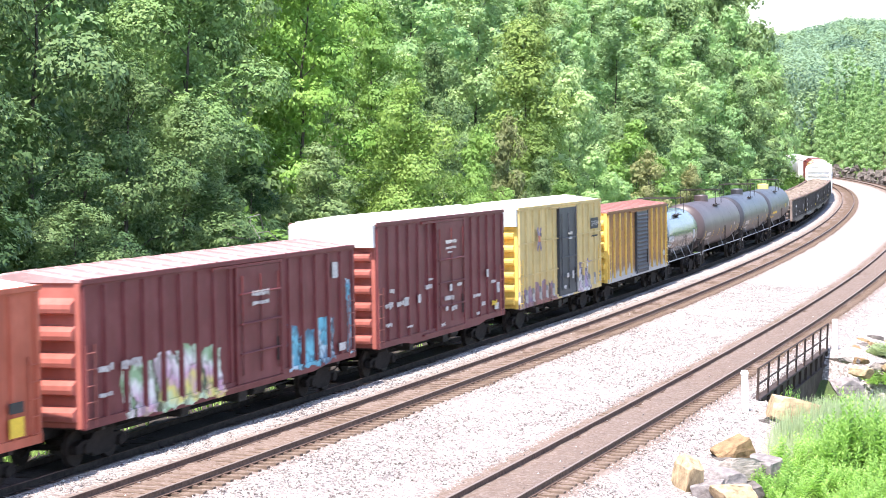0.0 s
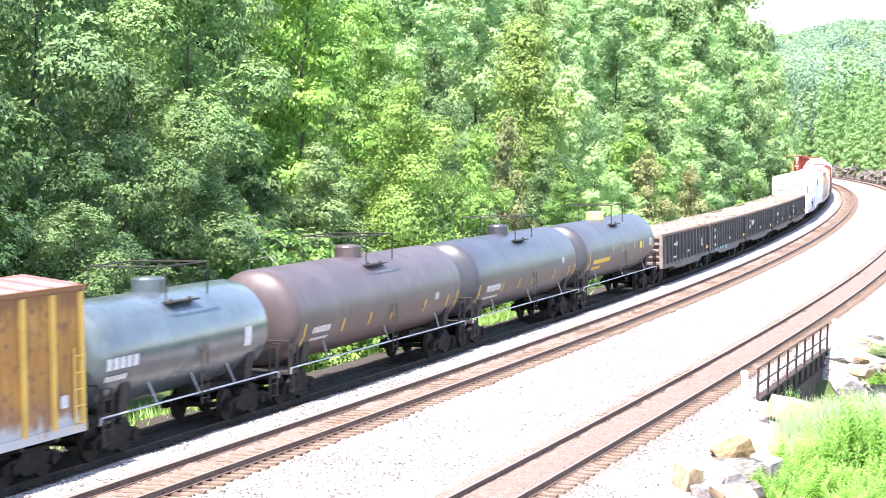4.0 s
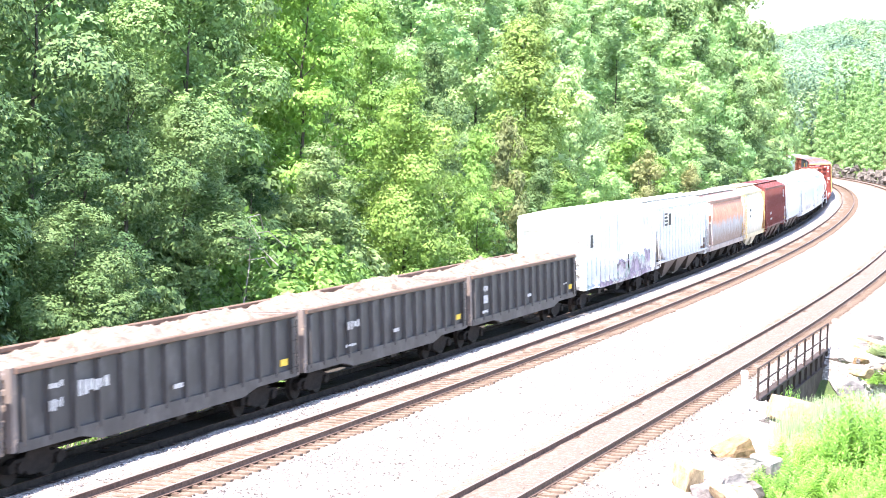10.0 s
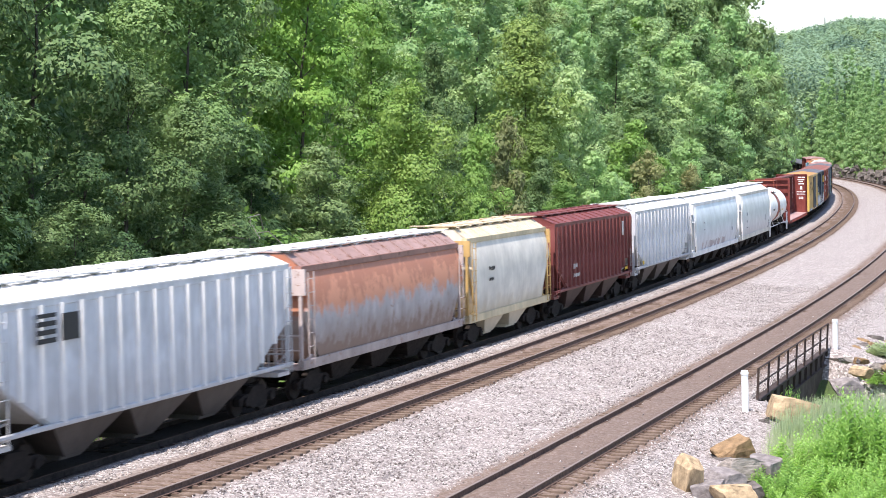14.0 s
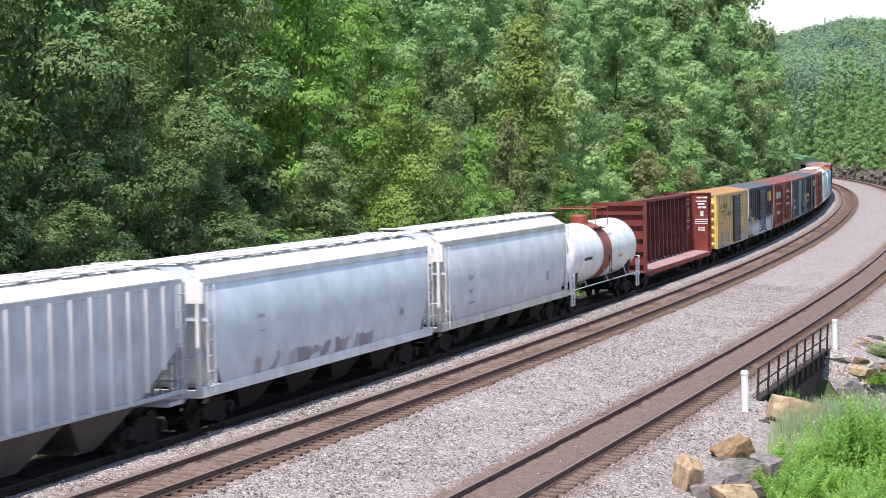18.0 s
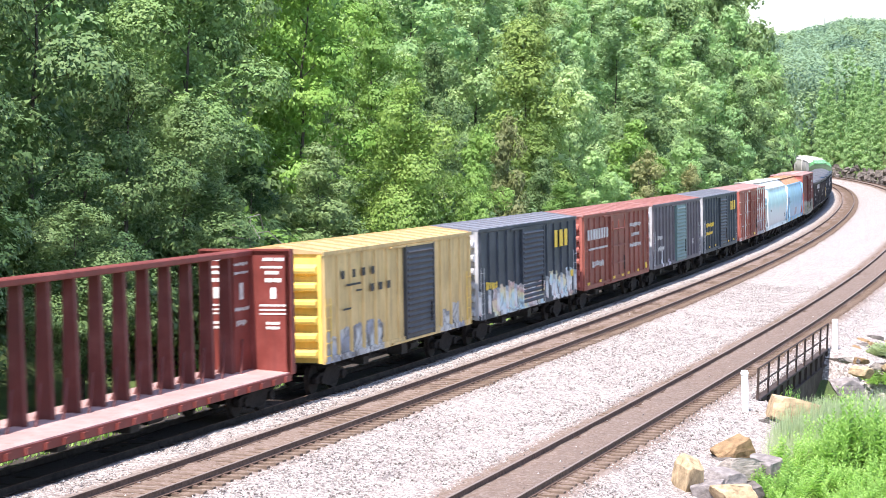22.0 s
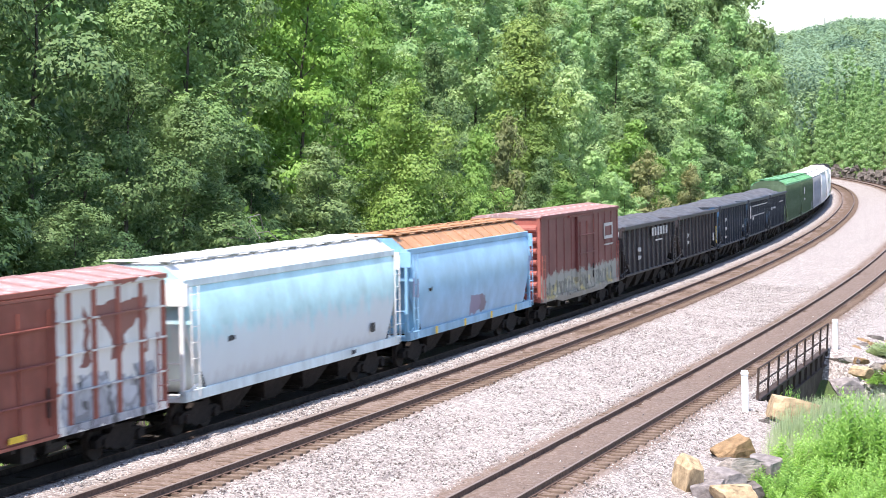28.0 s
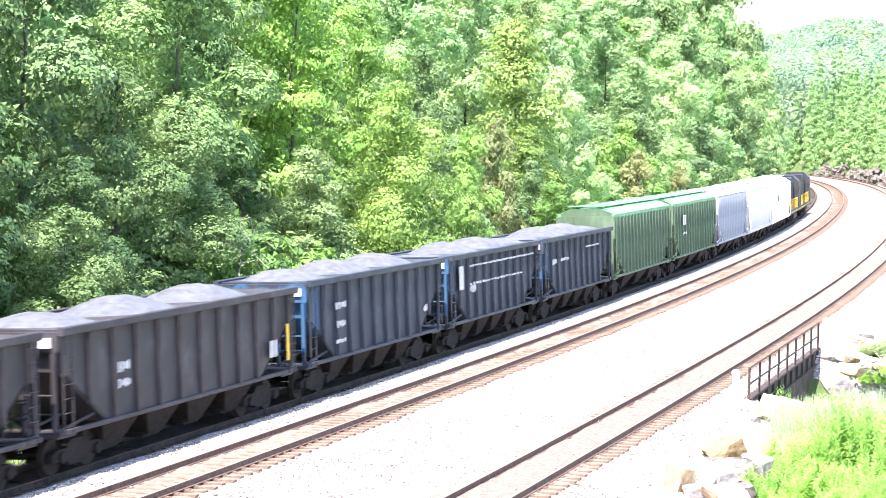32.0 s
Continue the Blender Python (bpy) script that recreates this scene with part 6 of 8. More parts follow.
# ---- gondolas ----
def gondola(label, ln, mat, letters, seed, top=2.80, ribs=15):
    car = thing("gondola", label, "gondola", "freight train")
    h, w, floor = ln / 2, 1.48, 1.05
    for s in (-1, 1):
        sh = Shape().box(-h, h, min(s * w, s * (w - 0.06)), max(s * w, s * (w - 0.06)), floor - 0.05, top)
        part("side", sh.mesh("side", mat), car)
        post_mesh = Shape().prism([(-0.11, 0.0), (0.11, 0.0), (0.085, -0.13), (-0.085, -0.13)], floor, top - 0.1, 0, "z").mesh("side_post", mat) if s < 0 else post_mesh
        for x in np.linspace(-h + 0.35, h - 0.35, ribs):
            part("side_post", post_mesh, car, m=pose(float(x), s * w, 0, 0, 0, 0 if s < 0 else 180))
        ch = Shape().box(-h - 0.03, h + 0.03, min(s * (w - 0.09), s * (w + 0.13)), max(s * (w - 0.09), s * (w + 0.13)), top - 0.06, top + 0.07, 0, 0.02)
        part("top_chord", ch.mesh("top_chord", M_RUSTEDGE), car, "rusty brown top rail")
        sl = Shape().prism([(-h, floor + 0.12), (-h, floor - 0.12), (-h + 3, floor - 0.12), (-h + 4, floor - 0.30), (h - 4, floor - 0.30), (h - 3, floor - 0.12), (h, floor - 0.12), (h, floor + 0.12)], min(s * (w - 0.02), s * (w + 0.10)), max(s * (w - 0.02), s * (w + 0.10)), 0, "y")
        part("side_sill", sl.mesh("side_sill", mat), car)
        e = Shape().box(min(s * h, s * (h - 0.06)), max(s * h, s * (h - 0.06)), -w, w, floor, top)
        end = part("end", e.mesh("end", M_GONEND), car, "weathered brown-grey end with pressed ribs")
        rib = Shape().prism([(s * h, -0.09), (s * (h + 0.16), -0.05), (s * (h + 0.16), 0.05), (s * h, 0.09)], -w + 0.05, w - 0.05, 0, "y").mesh("end_rib", M_GONEND)
        for i in range(5):
            part("end_rib", rib, end, m=pose(0, 0, floor + 0.18 + i * 0.36))
        corner = Shape().box(min(s * (h - 0.05), s * (h + 0.19)), max(s * (h - 0.05), s * (h + 0.19)), -0.09, 0.09, floor - 0.1, top + 0.08).mesh("corner_post", M_GONEND)
        for y in (-w + 0.02, w - 0.02):
            part("corner_post", corner, end, m=pose(0, y, 0))
        part("ladder", ladder_mesh(4, 0.44, 0.40, M_STEEL), car, m=pose(s * (h - 0.3), -s * (w + 0.12), floor, 0, 0, 0 if s > 0 else 180))
    part("floor", Shape().box(-h + 0.06, h - 0.06, -w + 0.06, w - 0.06, floor - 0.05, floor + 0.02).mesh("floor", M_STEEL), car)
    part("underframe", centre_sill(ln), car)
    part("load", heap_mesh("load", M_SCRAP, h - 0.08, w - 0.08, top, 0.42, seed, 0.05, 2), car, "brown heap of scrap and dirt")
    if letters:
        tagged(part("lettering", bars(letters, w + 0.135, (M_LETTER, M_YELLOW, M_BLACK)), car, "worn white lettering"), kind="stuff")
    rolling(car, ln)
    return car


# ---- tank cars ----
def tank_car(label, ln, r, mat, mid=2.62, dome=None, marks=(), rail_mat=None, band=None, cap=None, frame_mat=None, ticks=True, light_frame=False, emblem=None):
    car = thing("tank_car", label, "tank car", "freight train")
    h = ln / 2
    hb = h - 0.42
    rail_mat, frame_mat = rail_mat or M_GREYROOF, frame_mat or M_STEEL
    n = 40
    deep = 0.62
    prof = [(-hb + deep * (1 - math.cos(a)), math.sin(a)) for a in np.linspace(0.0, math.pi / 2, 11)]
    xs = np.linspace(-hb + deep, hb - deep, 8)
    prof = prof[:-1] + [(x, 1.0) for x in xs] + [(-x, q) for x, q in prof[:-1][::-1]]
    sh = Shape()
    rings = [[(x, q * r * math.cos(2 * math.pi * i / n), mid + q * r * math.sin(2 * math.pi * i / n)) for i in range(n)] for x, q in prof[1:-1]]
    sh.skin(rings)
    part("tank", sh.mesh("tank", mat, smooth=True), car)
    for x in np.linspace(-hb + 1.2, hb - 1.2, 5):
        bd = Shape()
        bd.skin([[(x + dx, (r + dr) * math.cos(2 * math.pi * i / n), mid + (r + dr) * math.sin(2 * math.pi * i / n)) for i in range(n)] for dx, dr in ((-0.03, 0.0), (-0.02, 0.004), (0.02, 0.004), (0.03, 0.0))], caps=False)
        part("weld_band", bd.mesh("weld_band", mat, smooth=True), car)
    if band:
        bd = Shape()
        bd.skin([[(x, (r + 0.012) * math.cos(2 * math.pi * i / n), mid + (r + 0.012) * math.sin(2 * math.pi * i / n)) for i in range(n)] for x in (-0.95, 0.95)], caps=False)
        part("painted_band", bd.mesh("painted_band", band, smooth=True), car, "broad red-brown painted band")
    # dome, platform and rails on top
    top = mid + r
    dm = Shape()
    m = 16
    dm.skin([[(q * math.cos(2 * math.pi * i / m), q * math.sin(2 * math.pi * i / m), z) for i in range(m)] for q, z in ((0.46, top - 0.15), (0.46, top + 0.30), (0.42, top + 0.36), (0.15, top + 0.39))])
    part("dome", dm.mesh("dome", dome or mat), car)
    pf = Shape()
    for y in (-0.95, 0.95):
        pf.box(-0.9, 0.9, y - 0.16, y + 0.20, top - 0.30, top - 0.26)
        pf.tube((-0.6, y, top - 0.2), (-0.6, y * 0.9, mid + r * 0.5), 0.04)
        pf.tube((0.6, y, top - 0.2), (0.6, y * 0.9, mid + r * 0.5), 0.04)
    part("platform", pf.mesh("platform", frame_mat), car)
    rl = Shape()
    for y in (-1.15, 1.15):
        for x in (-1.3, 1.3):
            rl.tube((x, y, top - 0.2), (x, y, top + 0.72), 0.022)
        rl.path([(-1.3, y, top + 0.72), (1.3, y, top + 0.72)], 0.025)
    for x in (-1.3, 1.3):
        rl.path([(x, -1.15, top + 0.72), (x, 1.15, top + 0.72)], 0.025)
    part("safety_rail", rl.mesh("safety_rail", cap or frame_mat), car)
    for y in (-1, 1):
        part("ladder", ladder_mesh(5, 0.42, 0.32, frame_mat), car, m=pose(0.4, y * (r + 0.02), 0.85, 0, 0, 0 if y < 0 else 180))
        hr = Shape()
        yy = y * 1.42
        hr.path([(-h + 0.25, yy, 1.0), (-h + 0.3, yy, 1.18), (h - 0.3, yy, 1.18), (h - 0.25, yy, 1.0)], 0.028, 6)
        for x in (-h + 3.4, 0.1, h - 3.4):
            hr.tube((x, yy, 1.18), (x, y * (r * 0.82), 1.75), 0.018)
        part("handrail", hr.mesh("handrail", rail_mat), car)
    # stub sills, saddles, end platforms
    for s in (-1, 1):
        st = Shape().box(min(s * (h - 0.05), s * (h - 3.6)), max(s * (h - 0.05), s * (h - 3.6)), -0.3, 0.3, 0.78, 1.1, 0, 0.03)
        st.prism([(-1.15, 1.08), (1.15, 1.08), (1.28, 1.9), (0.9, 1.55), (0, 1.28), (-0.9, 1.55), (-1.28, 1.9)], s * (h - 2.2), s * (h - 1.7))
        part("saddle", st.mesh("saddle", frame_mat), car)
        ef = Shape().box(min(s * (h - 0.1), s * (h - 0.75)), max(s * (h - 0.1), s * (h - 0.75)), -1.42, 1.42, 1.0, 1.08)
        for y in (-1.4, 1.4):
            ef.box(s * (h - 0.4) - 0.04, s * (h - 0.4) + 0.04, y - 0.04, y + 0.04, 0.45, 1.9)
            ef.box(s * (h - 0.9) - 0.03, s * (h - 0.9) + 0.03, y - 0.03, y + 0.03, 0.45, 1.9)
            for z in (0.5, 0.85, 1.25, 1.6, 1.88):
                ef.tube((s * (h - 0.4), y, z), (s * (h - 0.9), y, z), 0.018)
        ef.path([(s * (h - 0.2), -1.4, 1.05), (s * (h - 0.2), -1.4, 2.0), (s * (h - 0.2), 1.4, 2.0), (s * (h - 0.2), 1.4, 1.05)], 0.025)
        part("end_platform", ef.mesh("end_platform", rail_mat if light_frame else frame_mat), car)
    # marks that follow the curve of the shell
    if marks:
        mk = Shape()
        for x0, x1, a0, a1, k, mi in marks:
            w_ = (x1 - x0) / k
            for i in range(k):
                for s in (-1, 1):
                    aa, cc = x0 + i * w_, x0 + (i + 0.8) * w_
                    if s > 0:
                        aa, cc = -cc, -aa
                    g = []
                    for an in (a0, (a0 + a1) / 2, a1):
                        an = math.radians(an)
                        g.append([(x, s * (r + 0.014) * math.cos(an), mid + (r + 0.014) * math.sin(an)) for x in (aa, cc)])
                    mk.skin(g, mi, caps=False, closed=False)
        tagged(part("markings", mk.mesh("markings", M_LETTER, M_YELLOW, M_BLACK), car, "small painted markings"), kind="stuff")
    if emblem is not None:
        # three stacked bars, narrowing downwards, painted on each head
        hd = Shape()
        for k, half in enumerate((0.34, 0.27, 0.15)):
            z0 = 0.52 - k * 0.17
            for s in (-1, 1):
                g = []
                for z in (z0, z0 - 0.10):
                    row = []
                    for yy in np.linspace(-0.62 - half, -0.62 + half, 5):
                        q = math.sqrt(max(0, 1 - (yy * yy + z * z) / r ** 2))
                        row.append((s * (hb - deep + deep * q + 0.02), -s * yy * -1 if s < 0 else -yy, mid + z))
                    g.append(row)
                hd.skin(g, emblem, caps=False, closed=False)
        tagged(part("head_mark", hd.mesh("head_mark", M_LETTER, M_YELLOW), car, "stacked bars painted on the tank's head"), kind="stuff")
    rolling(car, ln)
    return car


# ---- centre-beam flat car ----
def centerbeam(label, ln, mat, pale):
    car = thing("centerbeam_flatcar", label, "flat car", "freight train")
    h, top = ln / 2, 4.72
    deck = Shape()
    for s in (-1, 1):
        deck.prism([(0, 1.02), (s * 1.42, 0.98), (s * 1.42, 1.06), (0, 1.16)], -h, h)
    part("deck", deck.mesh("deck", pale), car, "pale worn deck")
    for s in (-1, 1):
        sl = Shape().box(-h, h, min(s * 1.38, s * 1.46), max(s * 1.38, s * 1.46), 0.80, 1.03)
        for x in np.linspace(-h + 0.5, h - 0.5, 24):
            sl.box(x - 0.10, x + 0.10, min(s * 1.46, s * 1.53), max(s * 1.46, s * 1.53), 0.82, 0.98)
        part("side_sill", sl.mesh("side_sill", mat), car)
        b = Shape().box(min(s * h, s * (h - 0.10)), max(s * h, s * (h - 0.10)), -1.48, 1.48, 1.0, top)
        wall = part("bulkhead", b.mesh("bulkhead", mat), car)
        for z in (1.5, 2.2, 2.9, 3.6, 4.2):
            part("end_rib", Shape().box(min(s * h, s * (h + 0.14)), max(s * h, s * (h + 0.14)), -1.33, 1.33, z - 0.10, z + 0.10).mesh("end_rib", mat), wall)
        for y in (-1.42, 1.42):
            part("corner_post", Shape().box(min(s * (h - 0.1), s * (h + 0.18)), max(s * (h - 0.1), s * (h + 0.18)), y - 0.09, y + 0.09, 1.0, top - 0.12).mesh("corner_post", mat), wall)
        part("cap_rail", Shape().box(min(s * (h - 0.1), s * (h + 0.18)), max(s * (h - 0.1), s * (h + 0.18)), -1.5, 1.5, top - 0.12, top + 0.06).mesh("cap_rail", mat), wall)
        g = Shape().prism([(s * (h - 0.1), 1.05), (s * (h - 1.25), 1.05), (s * (h - 1.25), top), (s * (h - 0.1), top)], -0.16, 0.16, 0, "y")
        part("gusset", g.mesh("gusset", mat), car)
        part("ladder", ladder_mesh(8, 0.44, 0.42, mat), car, m=pose(s * (h + 0.2), -s * 1.1, 1.0, 0, 0, 90 * s))
    tc = Shape().box(-h, h, -0.28, 0.28, top - 0.14, top + 0.04, 0, 0.03)
    part("top_chord", tc.mesh("top_chord", mat), car)
    for i, x in enumerate(np.linspace(-h + 1.3, h - 1.5, 15)):
        p = Shape().prism([(-0.22, 1.05), (0.22, 1.05), (0.15, top - 0.1), (-0.15, top - 0.1)], x - 0.09, x + 0.09)
        part("post", p.mesh("post", P_BEAM), car)
        k = Shape()
        for s in (-1, 1):
            k.tube((x + 0.12, s * 0.4, 1.08), (x + 0.75, s * 0.2, 2.1), 0.035)
        part("brace", k.mesh("brace", P_BEAM), car)
    tagged(part("lettering", bars([(h - 1.2, h - 0.2, 4.3, 4.42, 4, 0), (h - 1.2, h - 0.2, 4.05, 4.15, 5, 0), (h - 0.85, h - 0.55, 3.3, 3.8, 1, 0), (h - 1.2, h - 0.15, 2.95, 3.08, 8, 0), (h - 1.1, h - 0.35, 2.5, 2.7, 4, 0)], 0.165, (M_LETTER,)), car, "white lettering"), kind="stuff")
    inner = Shape()
    for sx in (-1, 1):
        for y0, y1, z0, z1, n in ((0.62, 1.36, 4.42, 4.52, 2), (0.55, 1.36, 4.2, 4.27, 1), (0.68, 1.2, 4.02, 4.12, 1), (0.68, 1.25, 3.78, 3.9, 2), (0.85, 1.05, 3.28, 3.62, 2), (0.5, 1.36, 3.05, 3.11, 6), (0.5, 1.36, 2.92, 2.97, 5), (0.5, 1.36, 2.8, 2.85, 6), (0.7, 1.15, 2.5, 2.58, 3), (0.7, 1.15, 2.36, 2.44, 3)):
            w = (y1 - y0) / n
            for i in range(n):
                for sy in (-1, 1):
                    a, c = sorted((sy * (y0 + i * w), sy * (y0 + (i + 0.85) * w)))
                    xa, xb = sorted((sx * (h - 0.10), sx * (h - 0.112)))
                    inner.box(xa, xb, a, c, z0, z1)
    tagged(part("bulkhead_lettering", inner.mesh("bulkhead_lettering", M_WHITE), car, "white lettering on the bulkheads"), kind="stuff")
    part("underframe", centre_sill(ln), car)
    rolling(car, ln)
    return car


# ---- locomotives at the end ----
def locomotive(label, ln, mat, trim):
    car = thing("locomotive", label, "locomotive", "freight train")
    h = ln / 2
    fr = Shape().box(-h, h, -1.5, 1.5, 1.05, 1.45, 0, 0.04)
    part("frame", fr.mesh("frame", mat), car)
    hood = Shape().box(-h + 2.2, h - 4.2, -0.95, 0.95, 1.45, 4.15, 0, 0.12)
    for x in np.arange(-h + 2.8, h - 5, 0.9):
        for s in (-1, 1):
            hood.box(x, x + 0.75, min(s * 0.95, s * 0.98), max(s * 0.95, s * 0.98), 1.7, 3.3)
    part("hood", hood.mesh("hood", mat), car)
    cab = Shape().prism([(-1.5, 1.45), (1.5, 1.45), (1.5, 3.9), (0.9, 4.5), (-0.9, 4.5), (-1.5, 3.9)], h - 4.2, h - 1.9)
    c = part("cab", cab.mesh("cab", mat), car)
    for s in (-1, 1):
        part("window", Shape().box(h - 3.8, h - 2.4, min(s * 1.5, s * 1.52), max(s * 1.5, s * 1.52), 3.0, 3.75).mesh("window", M_GLASS), c)
    part("nose", Shape().box(h - 1.9, h - 0.6, -0.9, 0.9, 1.45, 3.2, 0, 0.2).mesh("nose", mat), car)
    part("radiator", Shape().box(-h + 2.0, -h + 6.0, -1.3, 1.3, 3.7, 4.5, 0, 0.1).mesh("radiator", mat), car)
    part("fuel_tank", Shape().box(-2.6, 2.6, -1.4, 1.4, 0.35, 1.05, 0, 0.2).mesh("fuel_tank", M_STEEL), car)
    part("sill_stripe", Shape().box(-h, h, -1.53, 1.53, 1.22, 1.27).mesh("sill_stripe", trim), car)
    for s in (-1, 1):
        rl = Shape().path([(-h + 0.3, s * 1.42, 2.4), (h - 4.4, s * 1.42, 2.4)], 0.025)
        for x in np.arange(-h + 0.3, h - 4.4, 1.6):
            rl.tube((x, s * 1.42, 1.45), (x, s * 1.42, 2.4), 0.02)
        part("handrail", rl.mesh("handrail", trim), car)
    rolling(car, ln, h - 3.2)
    return car


# ---- the paints of the cars ----
SPRAY_A = [(0.55, 0.70, 0.50), (0.75, 0.66, 0.18), (0.62, 0.35, 0.50), (0.80, 0.80, 0.76), (0.28, 0.45, 0.25)]
SPRAY_B = [(0.10, 0.38, 0.50), (0.16, 0.55, 0.68), (0.05, 0.16, 0.26), (0.45, 0.62, 0.70)]
SPRAY_C = [(0.60, 0.60, 0.62), (0.30, 0.22, 0.40), (0.12, 0.11, 0.14), (0.55, 0.45, 0.52)]
SPRAY_D = [(0.38, 0.38, 0.40), (0.56, 0.57, 0.58), (0.16, 0.17, 0.20), (0.30, 0.34, 0.44), (0.46, 0.45, 0.44)]
SPRAY_E = [(0.62, 0.64, 0.66), (0.45, 0.62, 0.68), (0.70, 0.62, 0.36), (0.55, 0.35, 0.33), (0.75, 0.75, 0.73)]
SPRAY_F = [(0.34, 0.24, 0.34), (0.16, 0.10, 0.17), (0.55, 0.53, 0.50), (0.26, 0.40, 0.32), (0.50, 0.36, 0.42), (0.62, 0.61, 0.60), (0.42, 0.34, 0.36)]
M_GONEND = paint("gondola_end", (0.20, 0.16, 0.14), worn=(0.36, 0.27, 0.21), wear=0.5)
P_ORANGE = paint("orange_red_paint", (0.42, 0.105, 0.06), wear=0.15)
P_MAROON = tagged_paint("maroon_paint", (0.145, 0.034, 0.035), [(-7.0, -1.2, 1.0, 2.6, SPRAY_A, 0.62, 1.0), (3.6, 7.4, 1.1, 2.5, SPRAY_B, 0.6, 1.0), (8.6, 9.6, 1.2, 3.6, SPRAY_B, 0.3, 0.7)], wear=0.14, fade=1.2)
P_MAROON2 = paint("dark_maroon_paint", (0.140, 0.034, 0.036), wear=0.08, fade=1.2)
P_PALEYEL = tagged_paint("pale_yellow_paint", (0.55, 0.41, 0.175), [(-7.4, -1.4, 1.0, 2.1, [(0.20, 0.05, 0.065), (0.27, 0.12, 0.115), (0.20, 0.12, 0.24), (0.42, 0.30, 0.17)], 0.62, 0.95), (2.6, 5.4, 1.0, 2.5, SPRAY_C, 0.5, 0.95), (-0.6, 2.0, 1.0, 1.9, SPRAY_D, 0.5, 0.6)], wear=0.08)
P_DOORGREY = paint("dark_door_paint", (0.055, 0.058, 0.066), wear=0.1)
P_RUSTYEL = washed_paint("rusty_yellow_paint", (0.37, 0.170, 0.034), [(4.1, 0.6, 2.2, (0.17, 0.075, 0.035), 0.85), (1.9, -0.9, 1.8, (0.20, 0.115, 0.075), 0.7), (1.45, -0.3, 1.6, (0.50, 0.55, 0.57), 0.6)], worn=(0.19, 0.085, 0.04), wear=0.65, dirt=0.9, fade=1.2)
# Yellow for car ends, brighter than the sides to put their sunlight into colour.
P_BRIGHTYEL = paint("sunlit_yellow_end_paint", (0.76, 0.53, 0.13), wear=0.1)
P_TANKBLUE = paint("blue_black_tank_paint", (0.065, 0.085, 0.095), wear=0.05, rough=0.2, dirt=0.4)
P_TANKBROWN = paint("brown_black_tank_paint", (0.070, 0.050, 0.050), wear=0.12, rough=0.46, dirt=0.4)
P_TANKGREY = paint("dark_grey_tank_paint", (0.040, 0.040, 0.048), wear=0.06, rough=0.40, dirt=0.4)
P_TANKGREY2 = paint("grey_tank_paint", (0.046, 0.045, 0.052), wear=0.06, rough=0.42, dirt=0.5)
P_GON = paint("gondola_black_paint", (0.070, 0.064, 0.062), worn=(0.14, 0.10, 0.085), wear=0.25, fade=1.5)
P_GONB = tagged_paint("gondola_sprayed_paint", (0.070, 0.064, 0.062), [(-6.2, -0.8, 1.0, 2.5, [(0.15, 0.27, 0.31), (0.25, 0.38, 0.42), (0.10, 0.17, 0.20)], 0.6, 0.75)], worn=(0.14, 0.10, 0.085), wear=0.25, fade=1.5)
P_REEFER = tagged_paint("reefer_white_paint", (0.82, 0.82, 0.82), [(-8.3, -4.6, 1.1, 2.4, [(0.30, 0.36, 0.40), (0.22, 0.34, 0.30), (0.46, 0.50, 0.52), (0.36, 0.44, 0.50)], 1.1, 0.95), (-5.0, 7.6, 0.9, 2.3, SPRAY_F, 0.62, 0.9)], worn=(0.38, 0.33, 0.30), wear=0.15, dirt=0.4)
P_GREYHOP = washed_paint("light_grey_hopper_paint", (0.60, 0.615, 0.64), [(2.2, -1.0, 1.4, (0.40, 0.38, 0.36), 0.5)], worn=(0.30, 0.24, 0.20), wear=0.2, dirt=0.4)
P_RUSTHOP = washed_paint("rusted_hopper_paint", (0.46, 0.43, 0.43), [(2.25, -0.7, 1.4, (0.26, 0.20, 0.165), 0.65), (2.75, 0.35, 1.5, (0.62, 0.27, 0.155), 0.95), (3.4, 0.3, 4.2, (0.36, 0.14, 0.085), 0.6), (1.75, -0.3, 2.6, (0.20, 0.115, 0.075), 0.6)], worn=(0.26, 0.15, 0.10), wear=0.4, dirt=0.4)
P_CREAM = washed_paint("cream_hopper_paint", (0.70, 0.66, 0.57), [(1.6, -0.6, 1.2, (0.46, 0.38, 0.24), 0.6)], worn=(0.45, 0.32, 0.12), wear=0.12, dirt=0.25)
P_BROWNHOP = paint("red_brown_hopper_paint", (0.19, 0.055, 0.048), wear=0.12, fade=1.3)
P_WHITEHOP = washed_paint("white_hopper_paint", (0.58, 0.595, 0.62), [(2.0, -0.9, 1.2, (0.36, 0.35, 0.34), 0.5)], worn=(0.3, 0.27, 0.25), wear=0.15, dirt=0.35)
P_BLUEGREY = tagged_paint("pale_blue_grey_paint", (0.58, 0.635, 0.68), [(-6.5, 3.5, 1.2, 1.75, [(0.30, 0.30, 0.34), (0.38, 0.40, 0.44), (0.25, 0.24, 0.28), (0.36, 0.30, 0.30)], 0.9, 0.75)], worn=(0.4, 0.4, 0.42), wear=0.08, rough=0.34, dirt=0.06)
P_BLUEGREY2 = washed_paint("pale_grey_hopper_paint", (0.62, 0.645, 0.66), [(1.6, -0.8, 1.0, (0.42, 0.41, 0.41), 0.6)], worn=(0.4, 0.4, 0.42), wear=0.06, rough=0.36, dirt=0.08)
P_TANKWHITE = paint("white_tank_paint", (0.84, 0.84, 0.83), worn=(0.3, 0.25, 0.2), wear=0.08, rough=0.35, dirt=0.3)
P_BANDRED = paint("red_band_paint", (0.30, 0.085, 0.05), wear=0.15)
